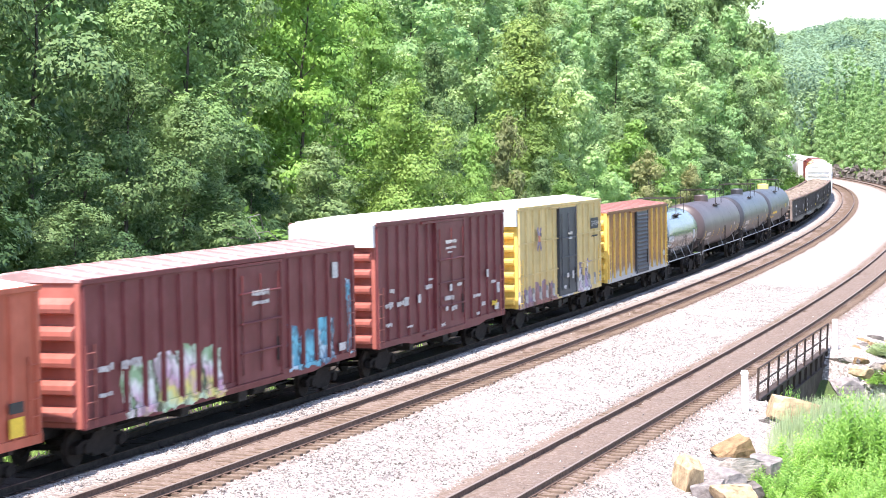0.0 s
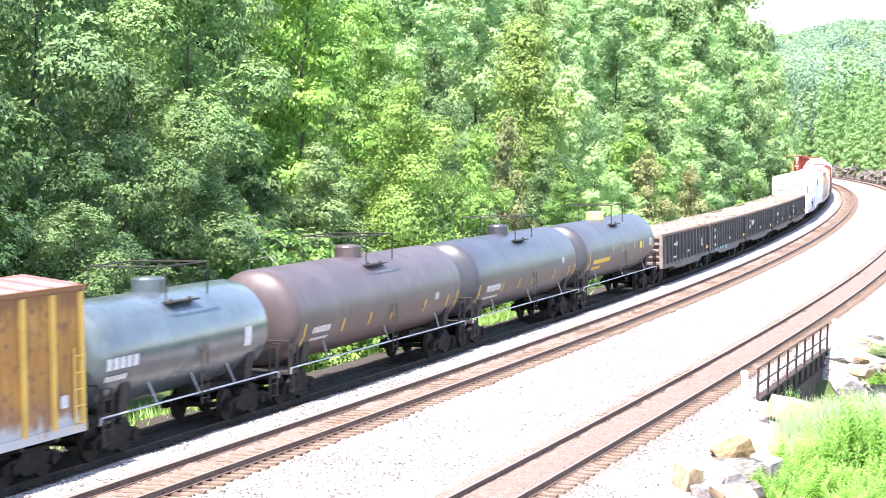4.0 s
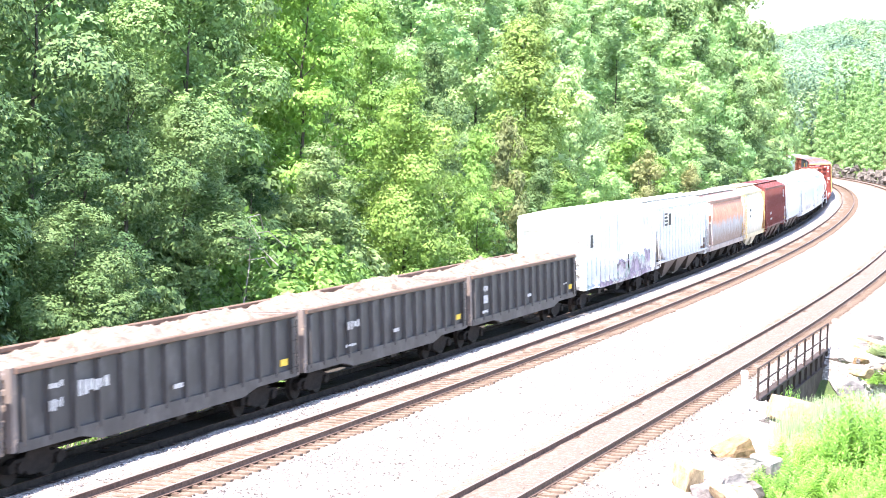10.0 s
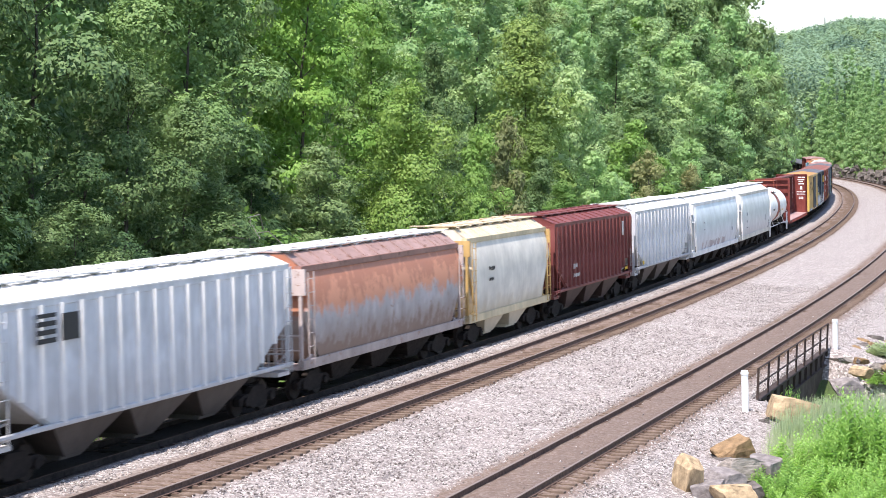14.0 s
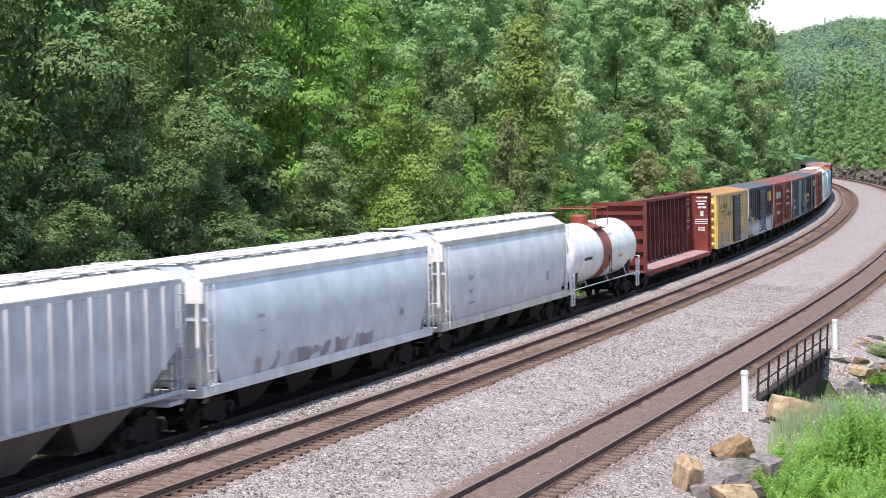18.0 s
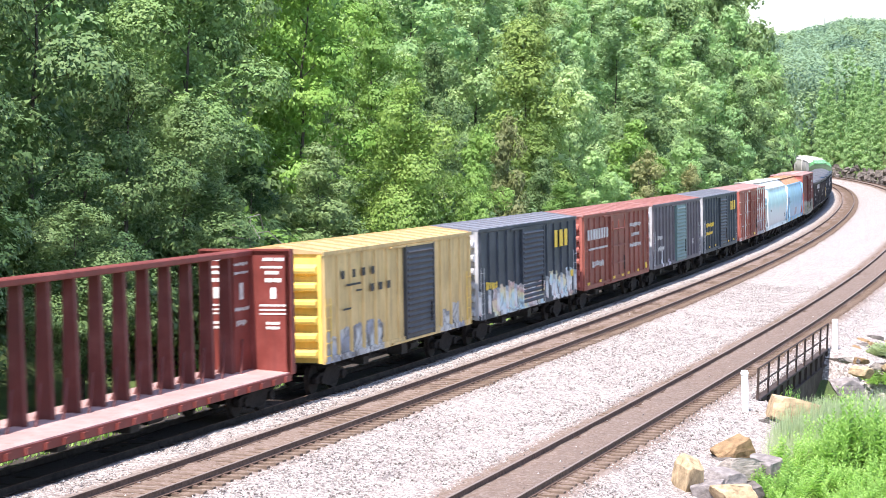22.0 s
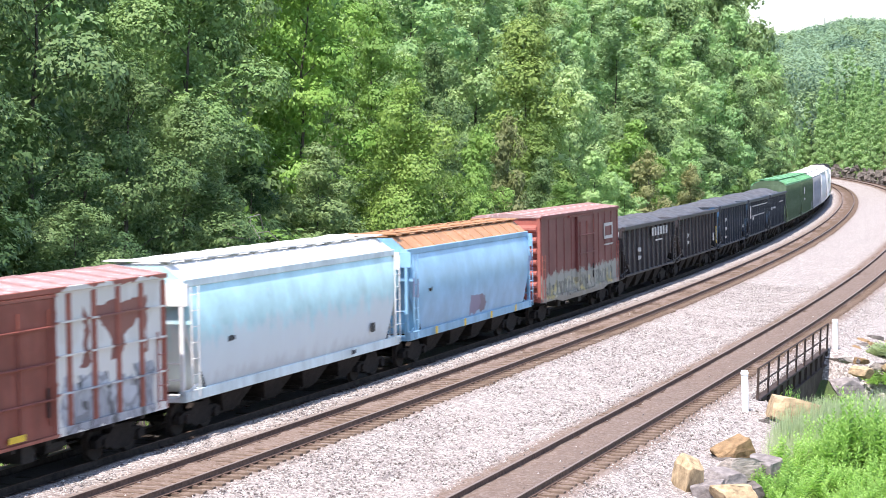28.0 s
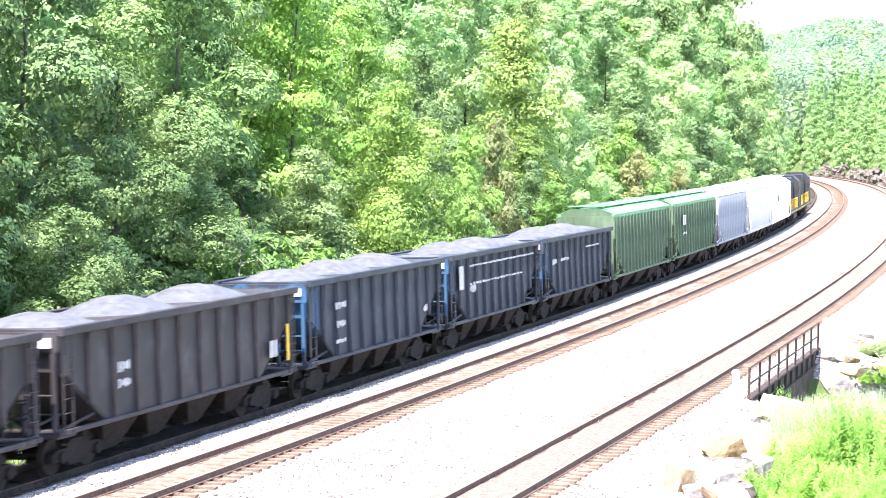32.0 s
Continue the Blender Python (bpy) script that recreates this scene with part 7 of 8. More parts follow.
P_CENTER = paint("oxide_red_paint", (0.185, 0.043, 0.034), wear=0.12, fade=1.3)
# Shaded copy of the oxide red, for the beam's posts and braces.
P_BEAM = paint("shaded_oxide_paint", (0.115, 0.030, 0.026), wear=0.15, fade=1.3)
P_DECK = paint("pale_deck", (0.42, 0.27, 0.25), worn=(0.3, 0.16, 0.13), wear=0.4)
P_YELLOW = tagged_paint("yellow_boxcar_paint", (0.60, 0.42, 0.185), [(-7.6, -2.2, 1.0, 2.2, SPRAY_D, 0.6, 0.92), (4.0, 7.6, 1.0, 2.0, SPRAY_D, 0.55, 0.7)], worn=(0.34, 0.20, 0.09), wear=0.35, dirt=0.6)
P_NAVY = tagged_paint("navy_boxcar_paint", (0.034, 0.042, 0.056), [(-5.8, 7.2, 1.05, 2.35, SPRAY_E, 0.6, 0.72)], wear=0.08, fade=1.5)
P_REDBROWN = paint("red_brown_boxcar_paint", (0.225, 0.066, 0.046), worn=(0.15, 0.055, 0.04), wear=0.2, fade=1.2)
# Lit copy of the red and maroon side paints, for the sunny ends.
P_REDEND = paint("sunlit_red_end_paint", (0.36, 0.115, 0.09), wear=0.15)
P_PURPLE = tagged_paint("purple_grey_paint", (0.105, 0.092, 0.105), [(-5.2, -2.4, 1.0, 2.1, [(0.50, 0.46, 0.56), (0.62, 0.62, 0.66)], 0.7, 0.6)], worn=(0.17, 0.15, 0.15), wear=0.2, fade=1.35)
P_TEALDOOR = paint("teal_door_paint", (0.15, 0.23, 0.22), worn=(0.2, 0.2, 0.2), wear=0.15)
P_NAVY2 = paint("blue_grey_boxcar_paint", (0.043, 0.054, 0.066), wear=0.1, fade=1.5)
P_PEEL = tagged_paint("peeling_boxcar_paint", (0.30, 0.10, 0.07), [(-7.6, -2.4, 1.0, 4.4, [(0.60, 0.56, 0.52), (0.55, 0.50, 0.46), (0.34, 0.13, 0.09), (0.62, 0.60, 0.58)], 1.2, 0.8), (1.9, 7.6, 0.9, 4.5, [(0.66, 0.63, 0.58), (0.60, 0.57, 0.52), (0.64, 0.62, 0.58)], 1.2, 1.1), (3.2, 6.6, 2.6, 4.0, [(0.26, 0.11, 0.085), (0.24, 0.10, 0.08)], 0.8, 0.75), (2.2, 7.0, 1.0, 2.4, [(0.30, 0.31, 0.34), (0.48, 0.49, 0.52), (0.22, 0.22, 0.25)], 0.6, 0.85)], wear=0.3)
P_AQUA = washed_paint("pale_aqua_paint", (0.40, 0.64, 0.68), [(2.7, -0.5, 2.0, (0.60, 0.64, 0.66), 0.85), (1.5, -0.4, 1.2, (0.36, 0.38, 0.40), 0.5)], worn=(0.55, 0.60, 0.62), wear=0.4, rough=0.36, dirt=0.15)
P_BLUE = tagged_paint("sky_blue_paint", (0.215, 0.42, 0.60), [(-1.0, 1.4, 1.4, 2.1, [(0.15, 0.15, 0.26), (0.10, 0.10, 0.16)], 0.7, 0.7)], worn=(0.3, 0.36, 0.4), wear=0.08, rough=0.34, dirt=0.15)
P_RUSTTOP = paint("rust_top_paint", (0.42, 0.22, 0.11), worn=(0.50, 0.35, 0.22), wear=0.5)
P_CNBROWN = tagged_paint("brown_boxcar_paint", (0.155, 0.044, 0.040), [(-6.9, 6.9, 1.15, 1.95, [(0.27, 0.27, 0.24), (0.16, 0.16, 0.15), (0.38, 0.37, 0.31), (0.45, 0.36, 0.12), (0.22, 0.23, 0.20)], 0.5, 0.7)], washes=[(2.15, -0.08, 1.2, (0.29, 0.29, 0.255), 0.97), (1.2, -0.3, 1.6, (0.20, 0.17, 0.14), 0.7)], wear=0.06, fade=1.2)
P_COALCAR = paint("coal_hopper_paint", (0.040, 0.035, 0.038), worn=(0.12, 0.10, 0.09), wear=0.15, fade=1.5)
P_COALBLUE = tagged_paint("coal_hopper_blue_paint", (0.032, 0.038, 0.050), [(-6.9, -5.6, 1.5, 3.6, [(0.030, 0.068, 0.125), (0.038, 0.090, 0.165)], 1.5, 1.0)], worn=(0.1, 0.1, 0.1), wear=0.12, fade=1.5)
P_GREEN = paint("green_hopper_paint", (0.082, 0.125, 0.074), worn=(0.15, 0.22, 0.13), wear=0.3, fade=1.3)
P_GREENTOP = paint("green_roof_paint", (0.15, 0.36, 0.18), worn=(0.25, 0.42, 0.25), wear=0.2)
P_LOCO = paint("locomotive_black", (0.03, 0.03, 0.034), wear=0.05)
P_CAPYEL = paint("dome_yellow", (0.75, 0.62, 0.20), wear=0.05)

# ---- the train, car by car ----
BODIES = [(-63.8, -46.65), (-44.6, -26.3), (-24.1, -9.0), (-6.7, 8.2), (9.85, 25.2), (25.9, 37.6), (38.0, 56.0), (56.5, 74.0), (74.5, 92.5), (93.7, 109.7), (110.4, 126.9), (127.7, 144.2), (145.0, 161.2), (162.0, 178.3),
          (180.1, 196.6), (198.0, 215.4), (216.3, 232.4), (233.3, 245.4), (246.2, 262.4), (263.4, 280.0), (280.9, 300.6), (301.7, 320.6), (321.2, 336.9), (338.3, 359.9), (362.4, 377.8), (379.0, 394.5), (396.0, 411.2),
          (412.5, 428.0), (429.4, 444.3), (446.1, 461.4), (462.6, 479.7), (480.8, 496.9), (498.4, 513.7), (514.6, 529.5), (530.3, 545.2), (546.1, 559.8), (560.6, 573.9), (574.7, 588.6), (589.5, 605.5), (606.4, 623.5),
          (624.4, 640.5), (641.4, 659.0), (660.0, 679.0), (680.0, 696.5), (697.5, 717.0)]
TRAIN = []


def size(i):
    return BODIES[i][1] - BODIES[i][0]


def hitch(i, car):
    TRAIN.append((car, sum(BODIES[i]) / 2))


def small_marks(ln, *more):
    h = ln / 2
    return [(-h + 0.7, -h + 1.5, 2.3, 2.55, 2, 0), (-h + 1.9, -h + 3.0, 2.3, 2.55, 3, 0), (-h + 0.7, -h + 1.4, 1.7, 1.85, 2, 0), (h - 1.5, h - 0.9, 1.35, 1.6, 1, 0), *more]


def make_train():
    L = size(0)
    hitch(0, boxcar("boxcar", "orange-red boxcar with yellow placards near the sill", L, 4.62, P_ORANGE, (-1.6, 1.6, P_ORANGE), M_WHITEROOF, letters=[(L / 2 - 1.5, L / 2 - 0.8, 1.3, 1.75, 1, 1), (L / 2 - 1.5, L / 2 - 0.8, 1.85, 2.1, 1, 2)]))
    L = size(1)
    hitch(1, boxcar("boxcar", "maroon boxcar with green, yellow and blue graffiti", L, 4.60, P_MAROON, (-0.2, 2.9, P_MAROON), M_PINKROOF, P_REDEND, 18, letters=small_marks(L, (0.7, 1.9, 3.55, 3.75, 5, 0), (0.7, 1.9, 3.3, 3.45, 6, 0), (L / 2 - 2.0, L / 2 - 1.5, 3.7, 4.2, 1, 0)), belly=0.1))
    L = size(2)
    hitch(2, boxcar("boxcar", "tall dark maroon boxcar with a white roof", L, 5.22, P_MAROON2, (-1.3, 2.0, P_MAROON2), M_WHITEROOF, P_REDEND, 15, end_ribs=7, end_top=(M_WHITEROOF, 0.75), letters=small_marks(L, (-0.4, 0.9, 4.25, 4.4, 6, 0), (-0.4, 0.8, 4.05, 4.15, 5, 0), (-0.2, 0.4, 3.9, 3.97, 3, 0), (0.0, 0.3, 2.5, 2.75, 1, 0), (-0.5, -0.2, 1.8, 1.95, 1, 0), (-3.4, -3.1, 2.3, 2.6, 1, 0), (-4.9, -4.4, 2.3, 2.6, 1, 0), (-6.4, -5.9, 2.8, 3.0, 2, 0), (5.0, 5.3, 2.7, 3.0, 1, 0), (6.4, 6.8, 2.0, 2.4, 1, 0), (-2.6, -1.8, 2.7, 2.9, 3, 0), (-2.2, -1.7, 3.0, 3.1, 2, 0), (-0.6, 0.5, 2.15, 2.35, 3, 0), (0.2, 0.9, 1.7, 1.95, 2, 0), (-1.0, -0.6, 1.25, 1.4, 2, 0), (0.9, 1.5, 2.6, 2.75, 2, 0), (3.2, 4.2, 2.0, 2.15, 3, 0), (4.3, 4.8, 1.6, 1.8, 2, 0), (5.6, 6.3, 2.4, 2.55, 2, 0), (5.7, 6.4, 1.45, 1.75, 2, 1), (3.6, 4.0, 1.3, 1.45, 2, 0), (-4.6, -4.0, 1.5, 1.6, 2, 0)), belly=0.12))
    L = size(3)
    yellow_car = boxcar("boxcar", "tall pale yellow boxcar with a dark sliding door", L, 5.20, P_PALEYEL, (-0.8, 2.2, P_DOORGREY), M_WHITEROOF, P_BRIGHTYEL, 14, end_ribs=7, end_top=(M_WHITEROOF, 0.7), seams=(2.35, 3.7), letters=[(5.2, 6.9, 3.9, 4.4, 1, 2), (5.3, 6.8, 4.0, 4.3, 3, 0), (5.4, 6.6, 3.5, 3.6, 4, 2), (-4.4, -3.9, 3.9, 4.1, 2, 2), (0.5, 1.3, 3.8, 3.95, 3, 0), (0.6, 1.2, 3.6, 3.72, 3, 0), (0.2, 0.6, 1.9, 2.1, 1, 0), (1.2, 1.5, 1.8, 2.15, 1, 0), (-0.4, 0.1, 1.4, 1.6, 2, 0)])
    for side in (-1, 1):
        for k, (tilt, col) in enumerate(((32, M_PLUM), (-32, M_PLUM), (0, M_ORANGEDOT))):
            ln, wide = (0.13, 0.13) if k == 2 else (0.56, 0.10)
            sh = Shape().box(-wide, wide, -0.006, 0.006, -ln, ln)
            part("emblem", sh.mesh("emblem", col), yellow_car, "crossed purple and orange emblem", m=pose(side * (L / 2 - 2.9), side * (1.655 + 0.007 * k), 3.85, 0, tilt, 0))
    hitch(3, yellow_car)
    L = size(4)
    # Worn ochre ribs, brighter than the sides: sun on their flanks put into colour.
    hitch(4, boxcar("boxcar", "rust-streaked orange-yellow boxcar with a grey slatted door", L, 4.50, P_RUSTYEL, (-0.9, 1.9, P_DOORGREY), M_RUSTROOF, P_BRIGHTYEL, 12, end_ribs=6, door_style="slats", rib_mat=paint("sunlit_ochre_rib_paint", (0.58, 0.36, 0.08), worn=(0.30, 0.15, 0.06), wear=0.45), letters=[(L / 2 - 1.3, L / 2 - 0.9, 1.7, 2.0, 1, 0)]))
    tick = [(x, x + 0.13, -28, -11, 1, 1) for x in (-4.3, -1.8, 0.35, 3.9, 6.5)]
    tick += [(-7.62, -7.5, -38, -8, 1, 1), (7.6, 7.72, -30, -8, 1, 1)]
    high = [(x, x + 0.11, -8, 7, 1, 1) for x in (-2.5, -0.25, 2.7, 4.9)] + [(-7.5, -7.38, -28, 5, 1, 1), (7.55, 7.66, -12, 6, 1, 1)]
    L = size(5)
    hitch(5, tank_car("short glossy blue-black tank car", L, 1.42, P_TANKBLUE, 2.55, marks=[(-5.2, -3.4, -10, 2, 5, 0), (-5.2, -4.0, -22, -16, 5, 0), (3.2, 3.8, -16, 6, 1, 0)]))
    L = size(6)
    hitch(6, tank_car("long brown-black tank car with yellow ticks", L, 1.50, P_TANKBROWN, 2.62, emblem=0, marks=tick + [(-6.9, -5.4, -22, -14, 6, 0), (-6.9, -5.4, -32, -28, 9, 0), (5.0, 5.4, -14, -4, 2, 0)]))
    L = size(7)
    hitch(7, tank_car("dark grey tank car with yellow ticks", L, 1.50, P_TANKGREY, 2.62, emblem=0, marks=tick + [(-6.6, -4.6, -22, -12, 8, 0), (-6.8, -4.6, -34, -30, 12, 0), (5.2, 5.6, -2, 8, 2, 0)]))
    L = size(8)
    hitch(8, tank_car("grey tank car with a yellow dome cover", L, 1.48, P_TANKGREY2, 2.62, dome=P_CAPYEL, emblem=1, marks=high + [(-6.6, -3.0, -19, -11, 10, 1), (-6.6, -4.8, -30, -25, 7, 1), (4.1, 4.7, -9, 5, 1, 1), (6.6, 7.4, -8, 8, 3, 0)]))
    for k, i in enumerate(range(9, 14)):
        L = size(i)
        h = L / 2
        w = ([(-h + 3.2, -h + 4.4, 2.0, 2.3, 2, 0), (-h + 3.0, -h + 4.0, 1.35, 1.5, 2, 0), (h - 3.3, h - 2.9, 1.6, 2.1, 2, 0)], [(-h + 1.3, -h + 2.0, 2.2, 2.45, 2, 0), (-h + 1.3, -h + 2.0, 1.75, 2.05, 2, 0), (-h + 1.3, -h + 2.0, 1.3, 1.5, 2, 0)],
             [(-h + 1.4, -h + 2.1, 2.2, 2.4, 2, 0), (-h + 1.4, -h + 2.1, 1.7, 2.0, 2, 0), (-h + 2.8, -h + 4.4, 1.9, 2.3, 3, 0)], [(-h + 3.4, -h + 4.6, 1.95, 2.25, 2, 0), (-h + 3.2, -h + 4.2, 1.4, 1.5, 2, 0)], [(-h + 1.4, -h + 2.0, 2.15, 2.4, 2, 0), (-h + 1.4, -h + 2.0, 1.7, 2.0, 1, 0), (-h + 1.2, -h + 2.0, 1.3, 1.45, 3, 0), (h - 2.4, h - 1.8, 1.6, 1.7, 3, 0)])[k]
        w = w + [(h - 1.4, h - 0.8, 1.35, 1.55, 1, 1), (-0.3, 0.3, 1.5, 1.62, 1, 0)]
        hitch(i, gondola(("dark gondola heaped with scrap, white marks on its side", "dark gondola with faded teal graffiti and a brown load", "dark gondola with white stencils and a brown load", "grey-black gondola filled level with brown scrap", "grey-black gondola with a dirt-brown load")[k], L, P_GONB if k == 1 else P_GON, w, k * 3 + 1, ribs=15 if k % 2 else 14))
    L = size(14)
    hitch(14, boxcar("refrigerator_car", "white refrigerator car with purple and green graffiti", L, 4.50, P_REEFER, (-0.9, 1.7, P_REEFER), M_WHITEROOF, M_WHITEROOF, 18, rise=0.28, smooth_ribs=0.14, rib_to=1.0, rib_mat=M_WHITEROOF, end_ribs=6, belly=0.08, letters=[(-L / 2 + 1.0, -L / 2 + 1.6, 3.0, 3.6, 1, 2), (L / 2 - 2.4, L / 2 - 1.9, 3.6, 4.0, 1, 0)], category="refrigerator car"))
    L = size(15)
    # Ribs take a whiter paint than the panels, as colour for their sunlit flanks.
    hitch(15, hopper("covered_hopper", "light grey ribbed covered hopper with a black emblem", L, P_GREYHOP, 4.30, 4.62, 1.55, False, 18, M_WHITEROOF, 3, rib_mat=M_WHITEROOF, end_low=2.6, slope=2.6, low=1.33, bay_mat=M_BAY, letters=[(-L / 2 + 2.0, -L / 2 + 3.0, 3.3, 3.42, 1, 2), (-L / 2 + 2.0, -L / 2 + 3.0, 3.5, 3.62, 1, 2), (-L / 2 + 2.0, -L / 2 + 3.0, 3.7, 3.82, 1, 2), (-L / 2 + 2.0, -L / 2 + 3.0, 3.9, 4.0, 1, 2), (-L / 2 + 3.2, -L / 2 + 4.1, 3.3, 3.95, 1, 2)]))
    L = size(16)
    hitch(16, hopper("covered_hopper", "round-sided covered hopper thick with orange rust", L, P_RUSTHOP, 4.15, 4.55, 1.58, True, 0, paint("brown_top_paint", (0.34, 0.22, 0.19), worn=(0.20, 0.11, 0.08), wear=0.6), 3, rim=paint("brown_rim_paint", (0.30, 0.16, 0.125), worn=(0.16, 0.08, 0.06), wear=0.5), bay_mat=M_TRUCK, slope=1.0, end_low=2.8, board=M_WHITEROOF, hatch=M_WHITEROOF, post=paint("pale_rusty_post_paint", (0.50, 0.42, 0.39), worn=(0.27, 0.14, 0.09), wear=0.5), sill_mat=paint("rusty_sill_paint", (0.40, 0.33, 0.30), worn=(0.27, 0.14, 0.09), wear=0.5)))
    L = size(17)
    hitch(17, hopper("covered_hopper", "short cream covered hopper with rust-yellow ladders", L, P_CREAM, 4.25, 4.62, 1.55, True, 0, paint("tan_top_paint", (0.62, 0.52, 0.36), worn=(0.5, 0.33, 0.15), wear=0.5), 2, rim=paint("tan_rim_paint", (0.60, 0.50, 0.32), wear=0.2), slope=1.0, post=paint("ochre_ladder_paint", (0.55, 0.36, 0.14), wear=0.2), letters=[(-3.6, -2.8, 2.9, 3.1, 3, 2), (-3.6, -3.0, 2.5, 2.65, 3, 2)]))
    L = size(18)
    hitch(18, hopper("covered_hopper", "red-brown covered hopper with closely set ribs", L, P_BROWNHOP, 4.32, 4.62, 1.55, False, 20, P_BROWNHOP, 3, end_low=2.6, slope=2.3, low=1.33, bay_mat=M_BROWNBAY, letters=[(-L / 2 + 3.2, -L / 2 + 4.0, 2.2, 2.45, 2, 0), (-L / 2 + 3.2, -L / 2 + 4.4, 1.8, 2.0, 3, 0), (L / 2 - 2.6, L / 2 - 2.2, 3.3, 4.0, 1, 0), (L / 2 - 2.0, L / 2 - 1.4, 1.5, 1.7, 2, 1)]))
    L = size(19)
    # Whiter ribs over greyer panels: the sun's stripes on the ribs are painted.
    hitch(19, hopper("covered_hopper", "white-grey covered hopper with ribbed sides", L, P_WHITEHOP, 4.32, 4.62, 1.55, False, 17, M_WHITEROOF, 3, rib_mat=M_WHITEROOF, end_low=2.6, slope=2.5, low=1.36, bay_mat=M_BAY, letters=[(-L / 2 + 1.6, -L / 2 + 2.0, 1.5, 1.7, 1, 1)]))
    L = size(20)
    hitch(20, hopper("covered_hopper", "long pale blue-grey round-sided covered hopper", L, P_BLUEGREY, 4.22, 4.58, 1.60, True, 0, M_WHITEROOF, 4, rim=M_WHITEROOF, slope=1.0, bay_mat=M_TRUCK, post=M_WHITEROOF, letters=[(-6.2, -5.7, 2.9, 3.05, 3, 2), (-6.2, -5.7, 2.5, 2.6, 3, 2), (6.0, 6.4, 2.0, 2.3, 2, 2)], letter_mats=(M_LETTER, M_YELLOW, M_FAINT)))
    L = size(21)
    hitch(21, hopper("covered_hopper", "long pale grey round-sided covered hopper", L, P_BLUEGREY2, 4.28, 4.66, 1.60, True, 0, M_WHITEROOF, 4, rim=paint("cream_rim_paint", (0.62, 0.58, 0.50), wear=0.1), slope=1.0, bay_mat=M_TRUCK, post=M_WHITEROOF, letters=[(-6.4, -5.8, 2.7, 2.95, 3, 2), (-6.4, -5.9, 2.2, 2.4, 3, 2), (-6.4, -5.7, 1.8, 1.9, 3, 2), (5.2, 5.5, 2.0, 2.4, 1, 2)], letter_mats=(M_LETTER, M_YELLOW, M_FAINT)))
    L = size(22)
    hitch(22, tank_car("white tank car with a red-brown middle band", L, 1.45, P_TANKWHITE, 2.60, dome=P_BANDRED, band=P_BANDRED, cap=P_BANDRED, rail_mat=M_WHITE, light_frame=True, marks=[(-5.0, -3.4, -8, -2, 8, 2), (2.6, 3.6, -16, -10, 4, 1)]))
    L = size(23)
    hitch(23, centerbeam("empty oxide-red centre-beam flat car", L, P_CENTER, P_DECK))
    L = size(24)
    hitch(24, boxcar("boxcar", "yellow boxcar with a grey slatted door and graffiti", L, 4.50, P_YELLOW, (0.1, 3.0, P_DOORGREY), paint("ochre_roof", (0.52, 0.34, 0.17), worn=(0.40, 0.19, 0.12), wear=0.6, rough=0.7), P_BRIGHTYEL, 14, end_ribs=6, door_style="slats", smooth_ribs=0.07, letters=[(x, x + 0.30, 3.62, 3.88, 1, 2) for x in (-6.2, -5.2, -4.3, -3.4)] + [(x, x + 0.34, 3.05, 3.30, 1, 2) for x in (-3.5, -2.7, -1.9)] + [(-5.8, -4.3, 3.36, 3.43, 1, 2), (-4.9, -4.3, 3.14, 3.20, 1, 2), (-6.1, -5.3, 2.60, 2.66, 1, 2)]))
    L = size(25)
    hitch(25, boxcar("boxcar", "dark navy boxcar with pale graffiti and yellow lettering", L, 4.52, P_NAVY, (-1.6, 1.7, P_NAVY), M_DARKROOF, M_GREYROOF, 13, end_ribs=6, door_style="slats", letters=[(3.7, 6.3, 3.35, 4.1, 3, 1), (-7.0, -5.4, 2.1, 2.5, 3, 1), (L / 2 - 1.2, L / 2 - 0.7, 1.9, 2.2, 1, 1)]))
    L = size(26)
    marks = [(-6.9, -2.3, 3.35, 3.85, 8, 0), (-6.7, -2.6, 2.85, 2.98, 14, 0), (-6.0, -3.4, 2.0, 2.35, 5, 0), (2.6, 5.4, 3.6, 3.85, 6, 0), (3.0, 5.0, 3.1, 3.35, 4, 0), (2.6, 5.4, 2.55, 2.8, 7, 0)]
    hitch(26, boxcar("boxcar", "red-brown boxcar with white lettering and yellow stencils", L, 4.50, P_REDBROWN, (-1.9, 1.3, P_REDBROWN), M_RUSTROOF, P_REDEND, 14, end_ribs=6, letters=marks + [(x, x + 0.5, 1.25, 1.37, 1, 1) for x in (-7.0, -4.5, -1.8, 0.2, 2.0, 4.4)] + [(L / 2 - 1.1, L / 2 - 0.6, 1.3, 1.6, 1, 1)]))
    L = size(27)
    hitch(27, boxcar("boxcar", "weathered purple-grey boxcar with a teal slatted door", L, 4.50, P_PURPLE, (-0.7, 2.3, P_TEALDOOR), M_RUSTROOF, M_GREYROOF, 16, end_ribs=6, door_style="slats", letters=[(-6.6, -5.1, 2.55, 2.85, 4, 0), (-6.5, -4.6, 1.95, 2.25, 6, 0), (4.6, 5.0, 1.9, 2.2, 1, 0)]))
    L = size(28)
    hitch(28, boxcar("boxcar", "blue-grey boxcar with faded yellow lettering", L, 4.50, P_NAVY2, (-0.6, 2.1, P_NAVY2), M_DARKROOF, M_GREYROOF, 14, end_ribs=6, door_style="slats", letters=[(4.2, 6.6, 3.4, 4.0, 3, 1), (-6.6, -3.4, 2.6, 2.9, 6, 1), (-6.6, -4.0, 2.1, 2.35, 5, 1)] + [(x, x + 0.4, 1.3, 1.42, 1, 1) for x in (-5.5, -3.0, 3.0, 5.5)]))
    L = size(29)
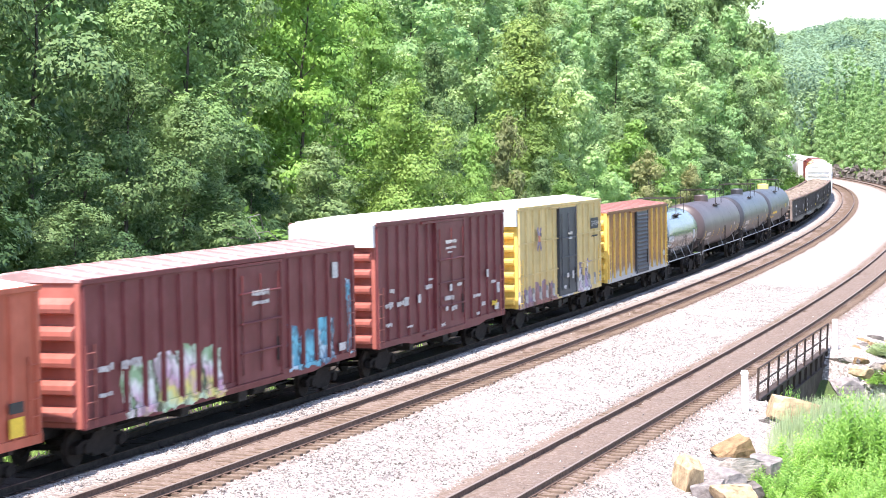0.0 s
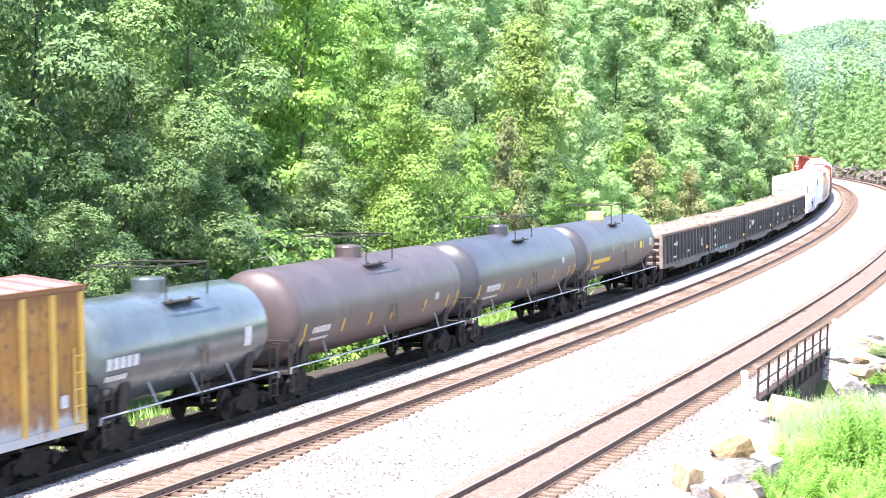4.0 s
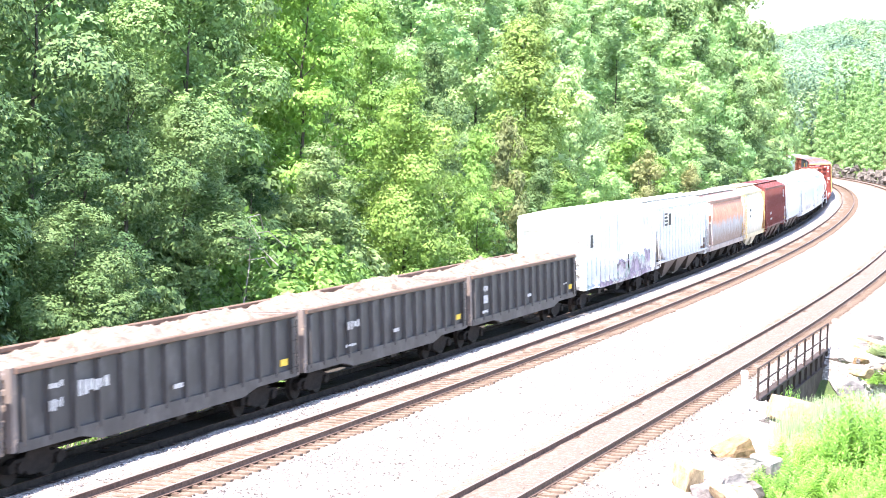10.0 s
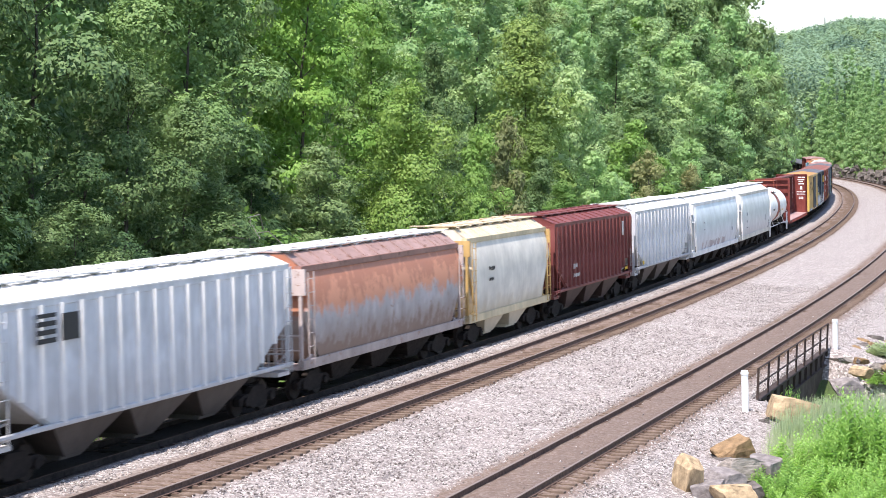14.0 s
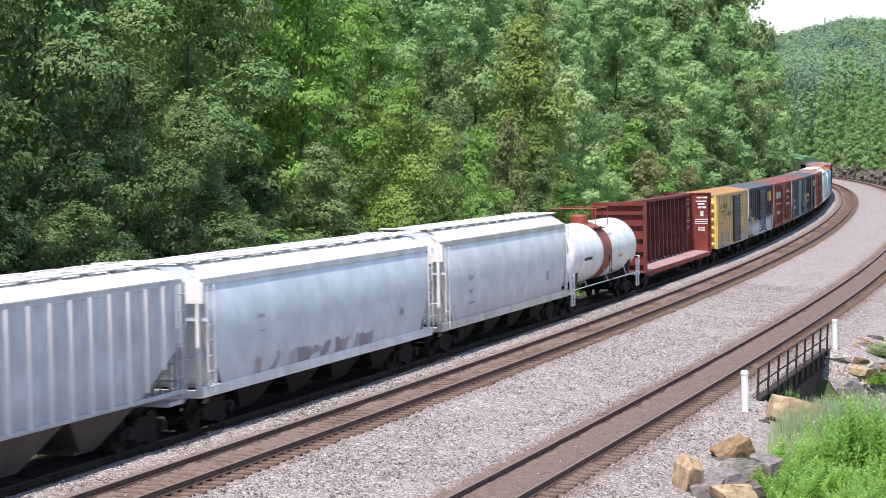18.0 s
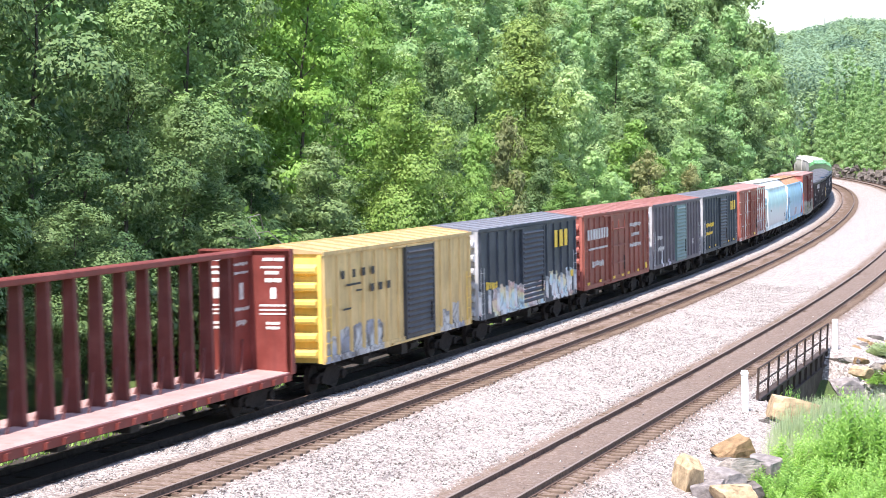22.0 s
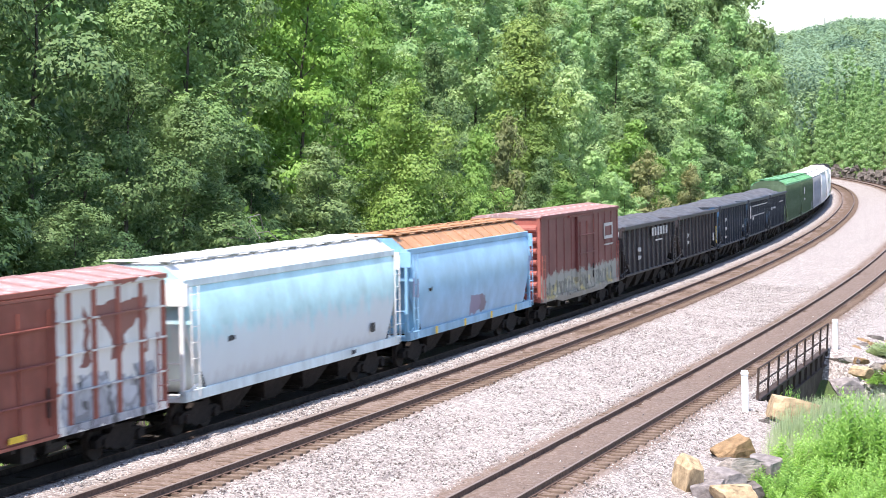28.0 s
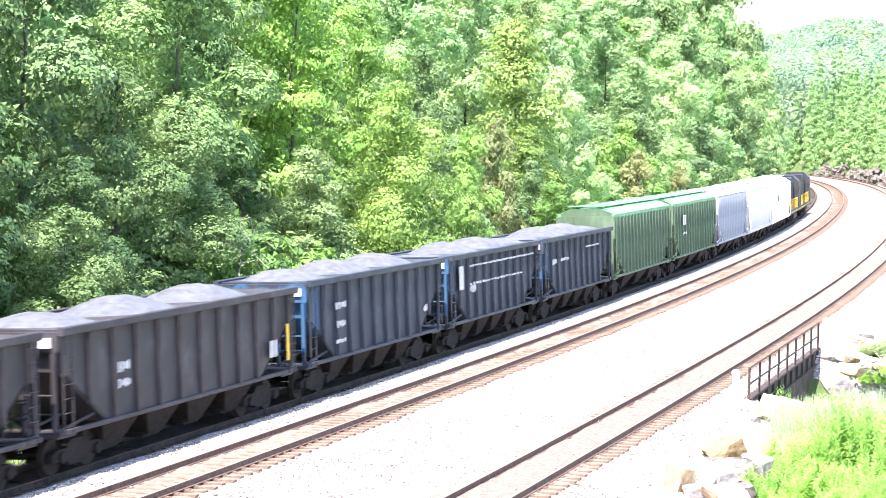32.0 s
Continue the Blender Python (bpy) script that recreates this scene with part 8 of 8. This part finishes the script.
    hitch(29, boxcar("boxcar", "boxcar with peeling white and brown paint", L, 4.50, P_PEEL, (-1.7, 1.6, P_REDBROWN), M_PINKROOF, P_REDEND, 13, end_ribs=6, smooth_ribs=0.06, seams=(2.0, 2.9, 3.7), letters=[(-0.6, 0.2, 1.2, 1.35, 1, 1)]))
    L = size(30)
    hitch(30, hopper("covered_hopper", "pale aqua round-sided covered hopper", L, P_AQUA, 4.25, 4.66, 1.60, True, 0, M_WHITEROOF, 4, rim=paint("pale_aqua_rim", (0.62, 0.70, 0.70), wear=0.1), slope=1.0, bay_mat=M_TRUCK, post=M_WHITEROOF, letters=[(-6.0, -5.5, 2.4, 2.6, 2, 2), (5.4, 5.8, 1.7, 2.0, 1, 2), (3.6, 4.0, 1.1, 1.3, 2, 2)]))
    L = size(31)
    hitch(31, hopper("covered_hopper", "sky blue round-sided covered hopper with a rusty top", L, P_BLUE, 4.18, 4.62, 1.60, True, 0, P_RUSTTOP, 4, rim=paint("blue_rim", (0.26, 0.44, 0.58), wear=0.1), slope=1.0, bay_mat=M_TRUCK, letters=[(-6.2, -5.8, 2.6, 2.8, 2, 2)] + [(x, x + 0.25, 1.05, 1.32, 1, 1) for x in (-5.5, -2.0, 1.5, 5.0)]))
    L = size(32)
    hitch(32, boxcar("boxcar", "brown boxcar with a white emblem, grey overpainted below", L, 4.72, P_CNBROWN, (-1.2, 2.0, P_CNBROWN), M_PINKROOF, P_REDEND, 12, rise=0.16, end_ribs=7, smooth_ribs=0.035, letters=[(4.4, 6.3, 3.90, 4.05, 1, 0), (4.4, 6.3, 3.28, 3.43, 1, 0), (4.4, 4.6, 3.28, 4.05, 1, 0), (6.1, 6.3, 3.28, 4.05, 1, 0), (4.4, 6.4, 2.95, 3.05, 9, 0)], belly=0.15))
    for k, i in enumerate(range(33, 38)):
        L = size(i)
        h = L / 2
        w = ([(0.2, 5.0, 2.9, 3.35, 6, 0), (1.2, 3.4, 2.6, 2.68, 1, 0), (-3.6, -2.8, 2.2, 2.5, 3, 0), (-3.6, -2.8, 1.8, 2.05, 3, 0)], [(-h + 3.0, -h + 3.7, 2.3, 2.6, 2, 0), (-h + 3.0, -h + 3.7, 1.9, 2.15, 2, 0), (h - 2.2, h - 1.6, 1.7, 2.2, 3, 0), (h - 0.9, h - 0.7, 1.5, 2.6, 1, 1)],
             [(-h + 2.4, -h + 3.4, 2.7, 2.95, 2, 0), (-h + 2.5, -h + 3.3, 2.1, 2.35, 2, 0), (-h + 2.4, -h + 3.3, 1.6, 1.75, 2, 0), (h - 2.4, h - 2.0, 1.9, 2.2, 2, 0)], [(-h + 1.2, -h + 1.8, 2.4, 3.3, 1, 0), (-h + 2.6, h - 1.0, 3.2, 3.3, 14, 0), (-h + 2.6, -h + 3.4, 2.2, 2.5, 2, 0), (-h + 2.6, h - 3.0, 2.5, 2.6, 9, 0)],
             [(-h + 1.4, -h + 2.2, 2.5, 2.8, 2, 0), (-h + 3.0, -h + 4.6, 2.6, 2.8, 3, 0), (1.0, 4.0, 3.0, 3.1, 8, 0)])[k]
        hitch(i, hopper("coal_hopper", ("black coal hopper with large white lettering, heaped with coal", "black coal hopper heaped high with coal", "blue-black coal hopper with white stencils, full of coal", "blue-black coal hopper with rows of white stencils", "dark blue coal hopper, filled with coal")[k], L, P_COALBLUE if k in (2, 3, 4) else P_COALCAR, 3.62 if k < 2 else 3.72, 3.8, 1.55, False, 12, None, 4, load=M_COAL, slope=2.3, end_low=2.6, rib_out=0.13, letters=w, category="coal hopper", bay_mat=M_TRUCK))
    L = size(38)
    hitch(38, hopper("covered_hopper", "faded green covered hopper with ribbed sides", L, P_GREEN, 4.30, 4.62, 1.55, False, 18, P_GREENTOP, 3, rim=P_GREENTOP, end_low=2.6, slope=2.4, bay_mat=M_TRUCK))
    L = size(39)
    hitch(39, hopper("covered_hopper", "green covered hopper with white stencils", L, P_GREEN, 4.30, 4.62, 1.55, False, 17, P_GREENTOP, 3, rim=P_GREENTOP, end_low=2.6, slope=2.4, bay_mat=M_TRUCK, letters=[(-5.4, -4.2, 3.0, 3.6, 2, 0), (-5.4, -4.0, 2.4, 2.6, 4, 0)]))
    L = size(40)
    hitch(40, hopper("covered_hopper", "slate-grey ribbed covered hopper", L, paint("slate_hopper_paint", (0.30, 0.315, 0.345), wear=0.15), 4.30, 4.62, 1.55, False, 18, M_WHITEROOF, 3, end_low=2.6, slope=2.4, bay_mat=M_TRUCK))
    L = size(41)
    hitch(41, hopper("covered_hopper", "white covered hopper with smooth sides", L, P_WHITEHOP, 4.35, 4.66, 1.58, True, 0, M_WHITEROOF, 4, slope=1.0, bay_mat=M_TRUCK))
    L = size(42)
    hitch(42, hopper("covered_hopper", "white covered hopper with dark stencils", L, P_TANKWHITE, 4.35, 4.66, 1.58, True, 0, M_WHITEROOF, 4, slope=1.0, bay_mat=M_TRUCK, letters=[(-5, -3.6, 2.8, 3.4, 2, 2)]))
    for i in (43, 44):
        hitch(i, locomotive("black locomotive with yellow trim pushing the train", size(i), P_LOCO, M_YELLOW))


make_train()


def car_pose(s):
    x, y, h = on_line(s, OFF1)
    return pose(float(x), float(y), Z1 + CANT / 2, 0, 0, math.degrees(h)) @ pose(0, 0, 0, LEAN, 0, 0)


# ---- ties, laid last ----
for mesh_, top_, pose_ in TIES:
    part("tie", mesh_, top_, m=pose_)


def motions():
    for car, q in TRAIN:
        # the train gains a little speed as it goes
        walk(car, [(t, car_pose(q - 17.35 * t - 0.02 * t * t)) for t in range(0, 33)])


motions()
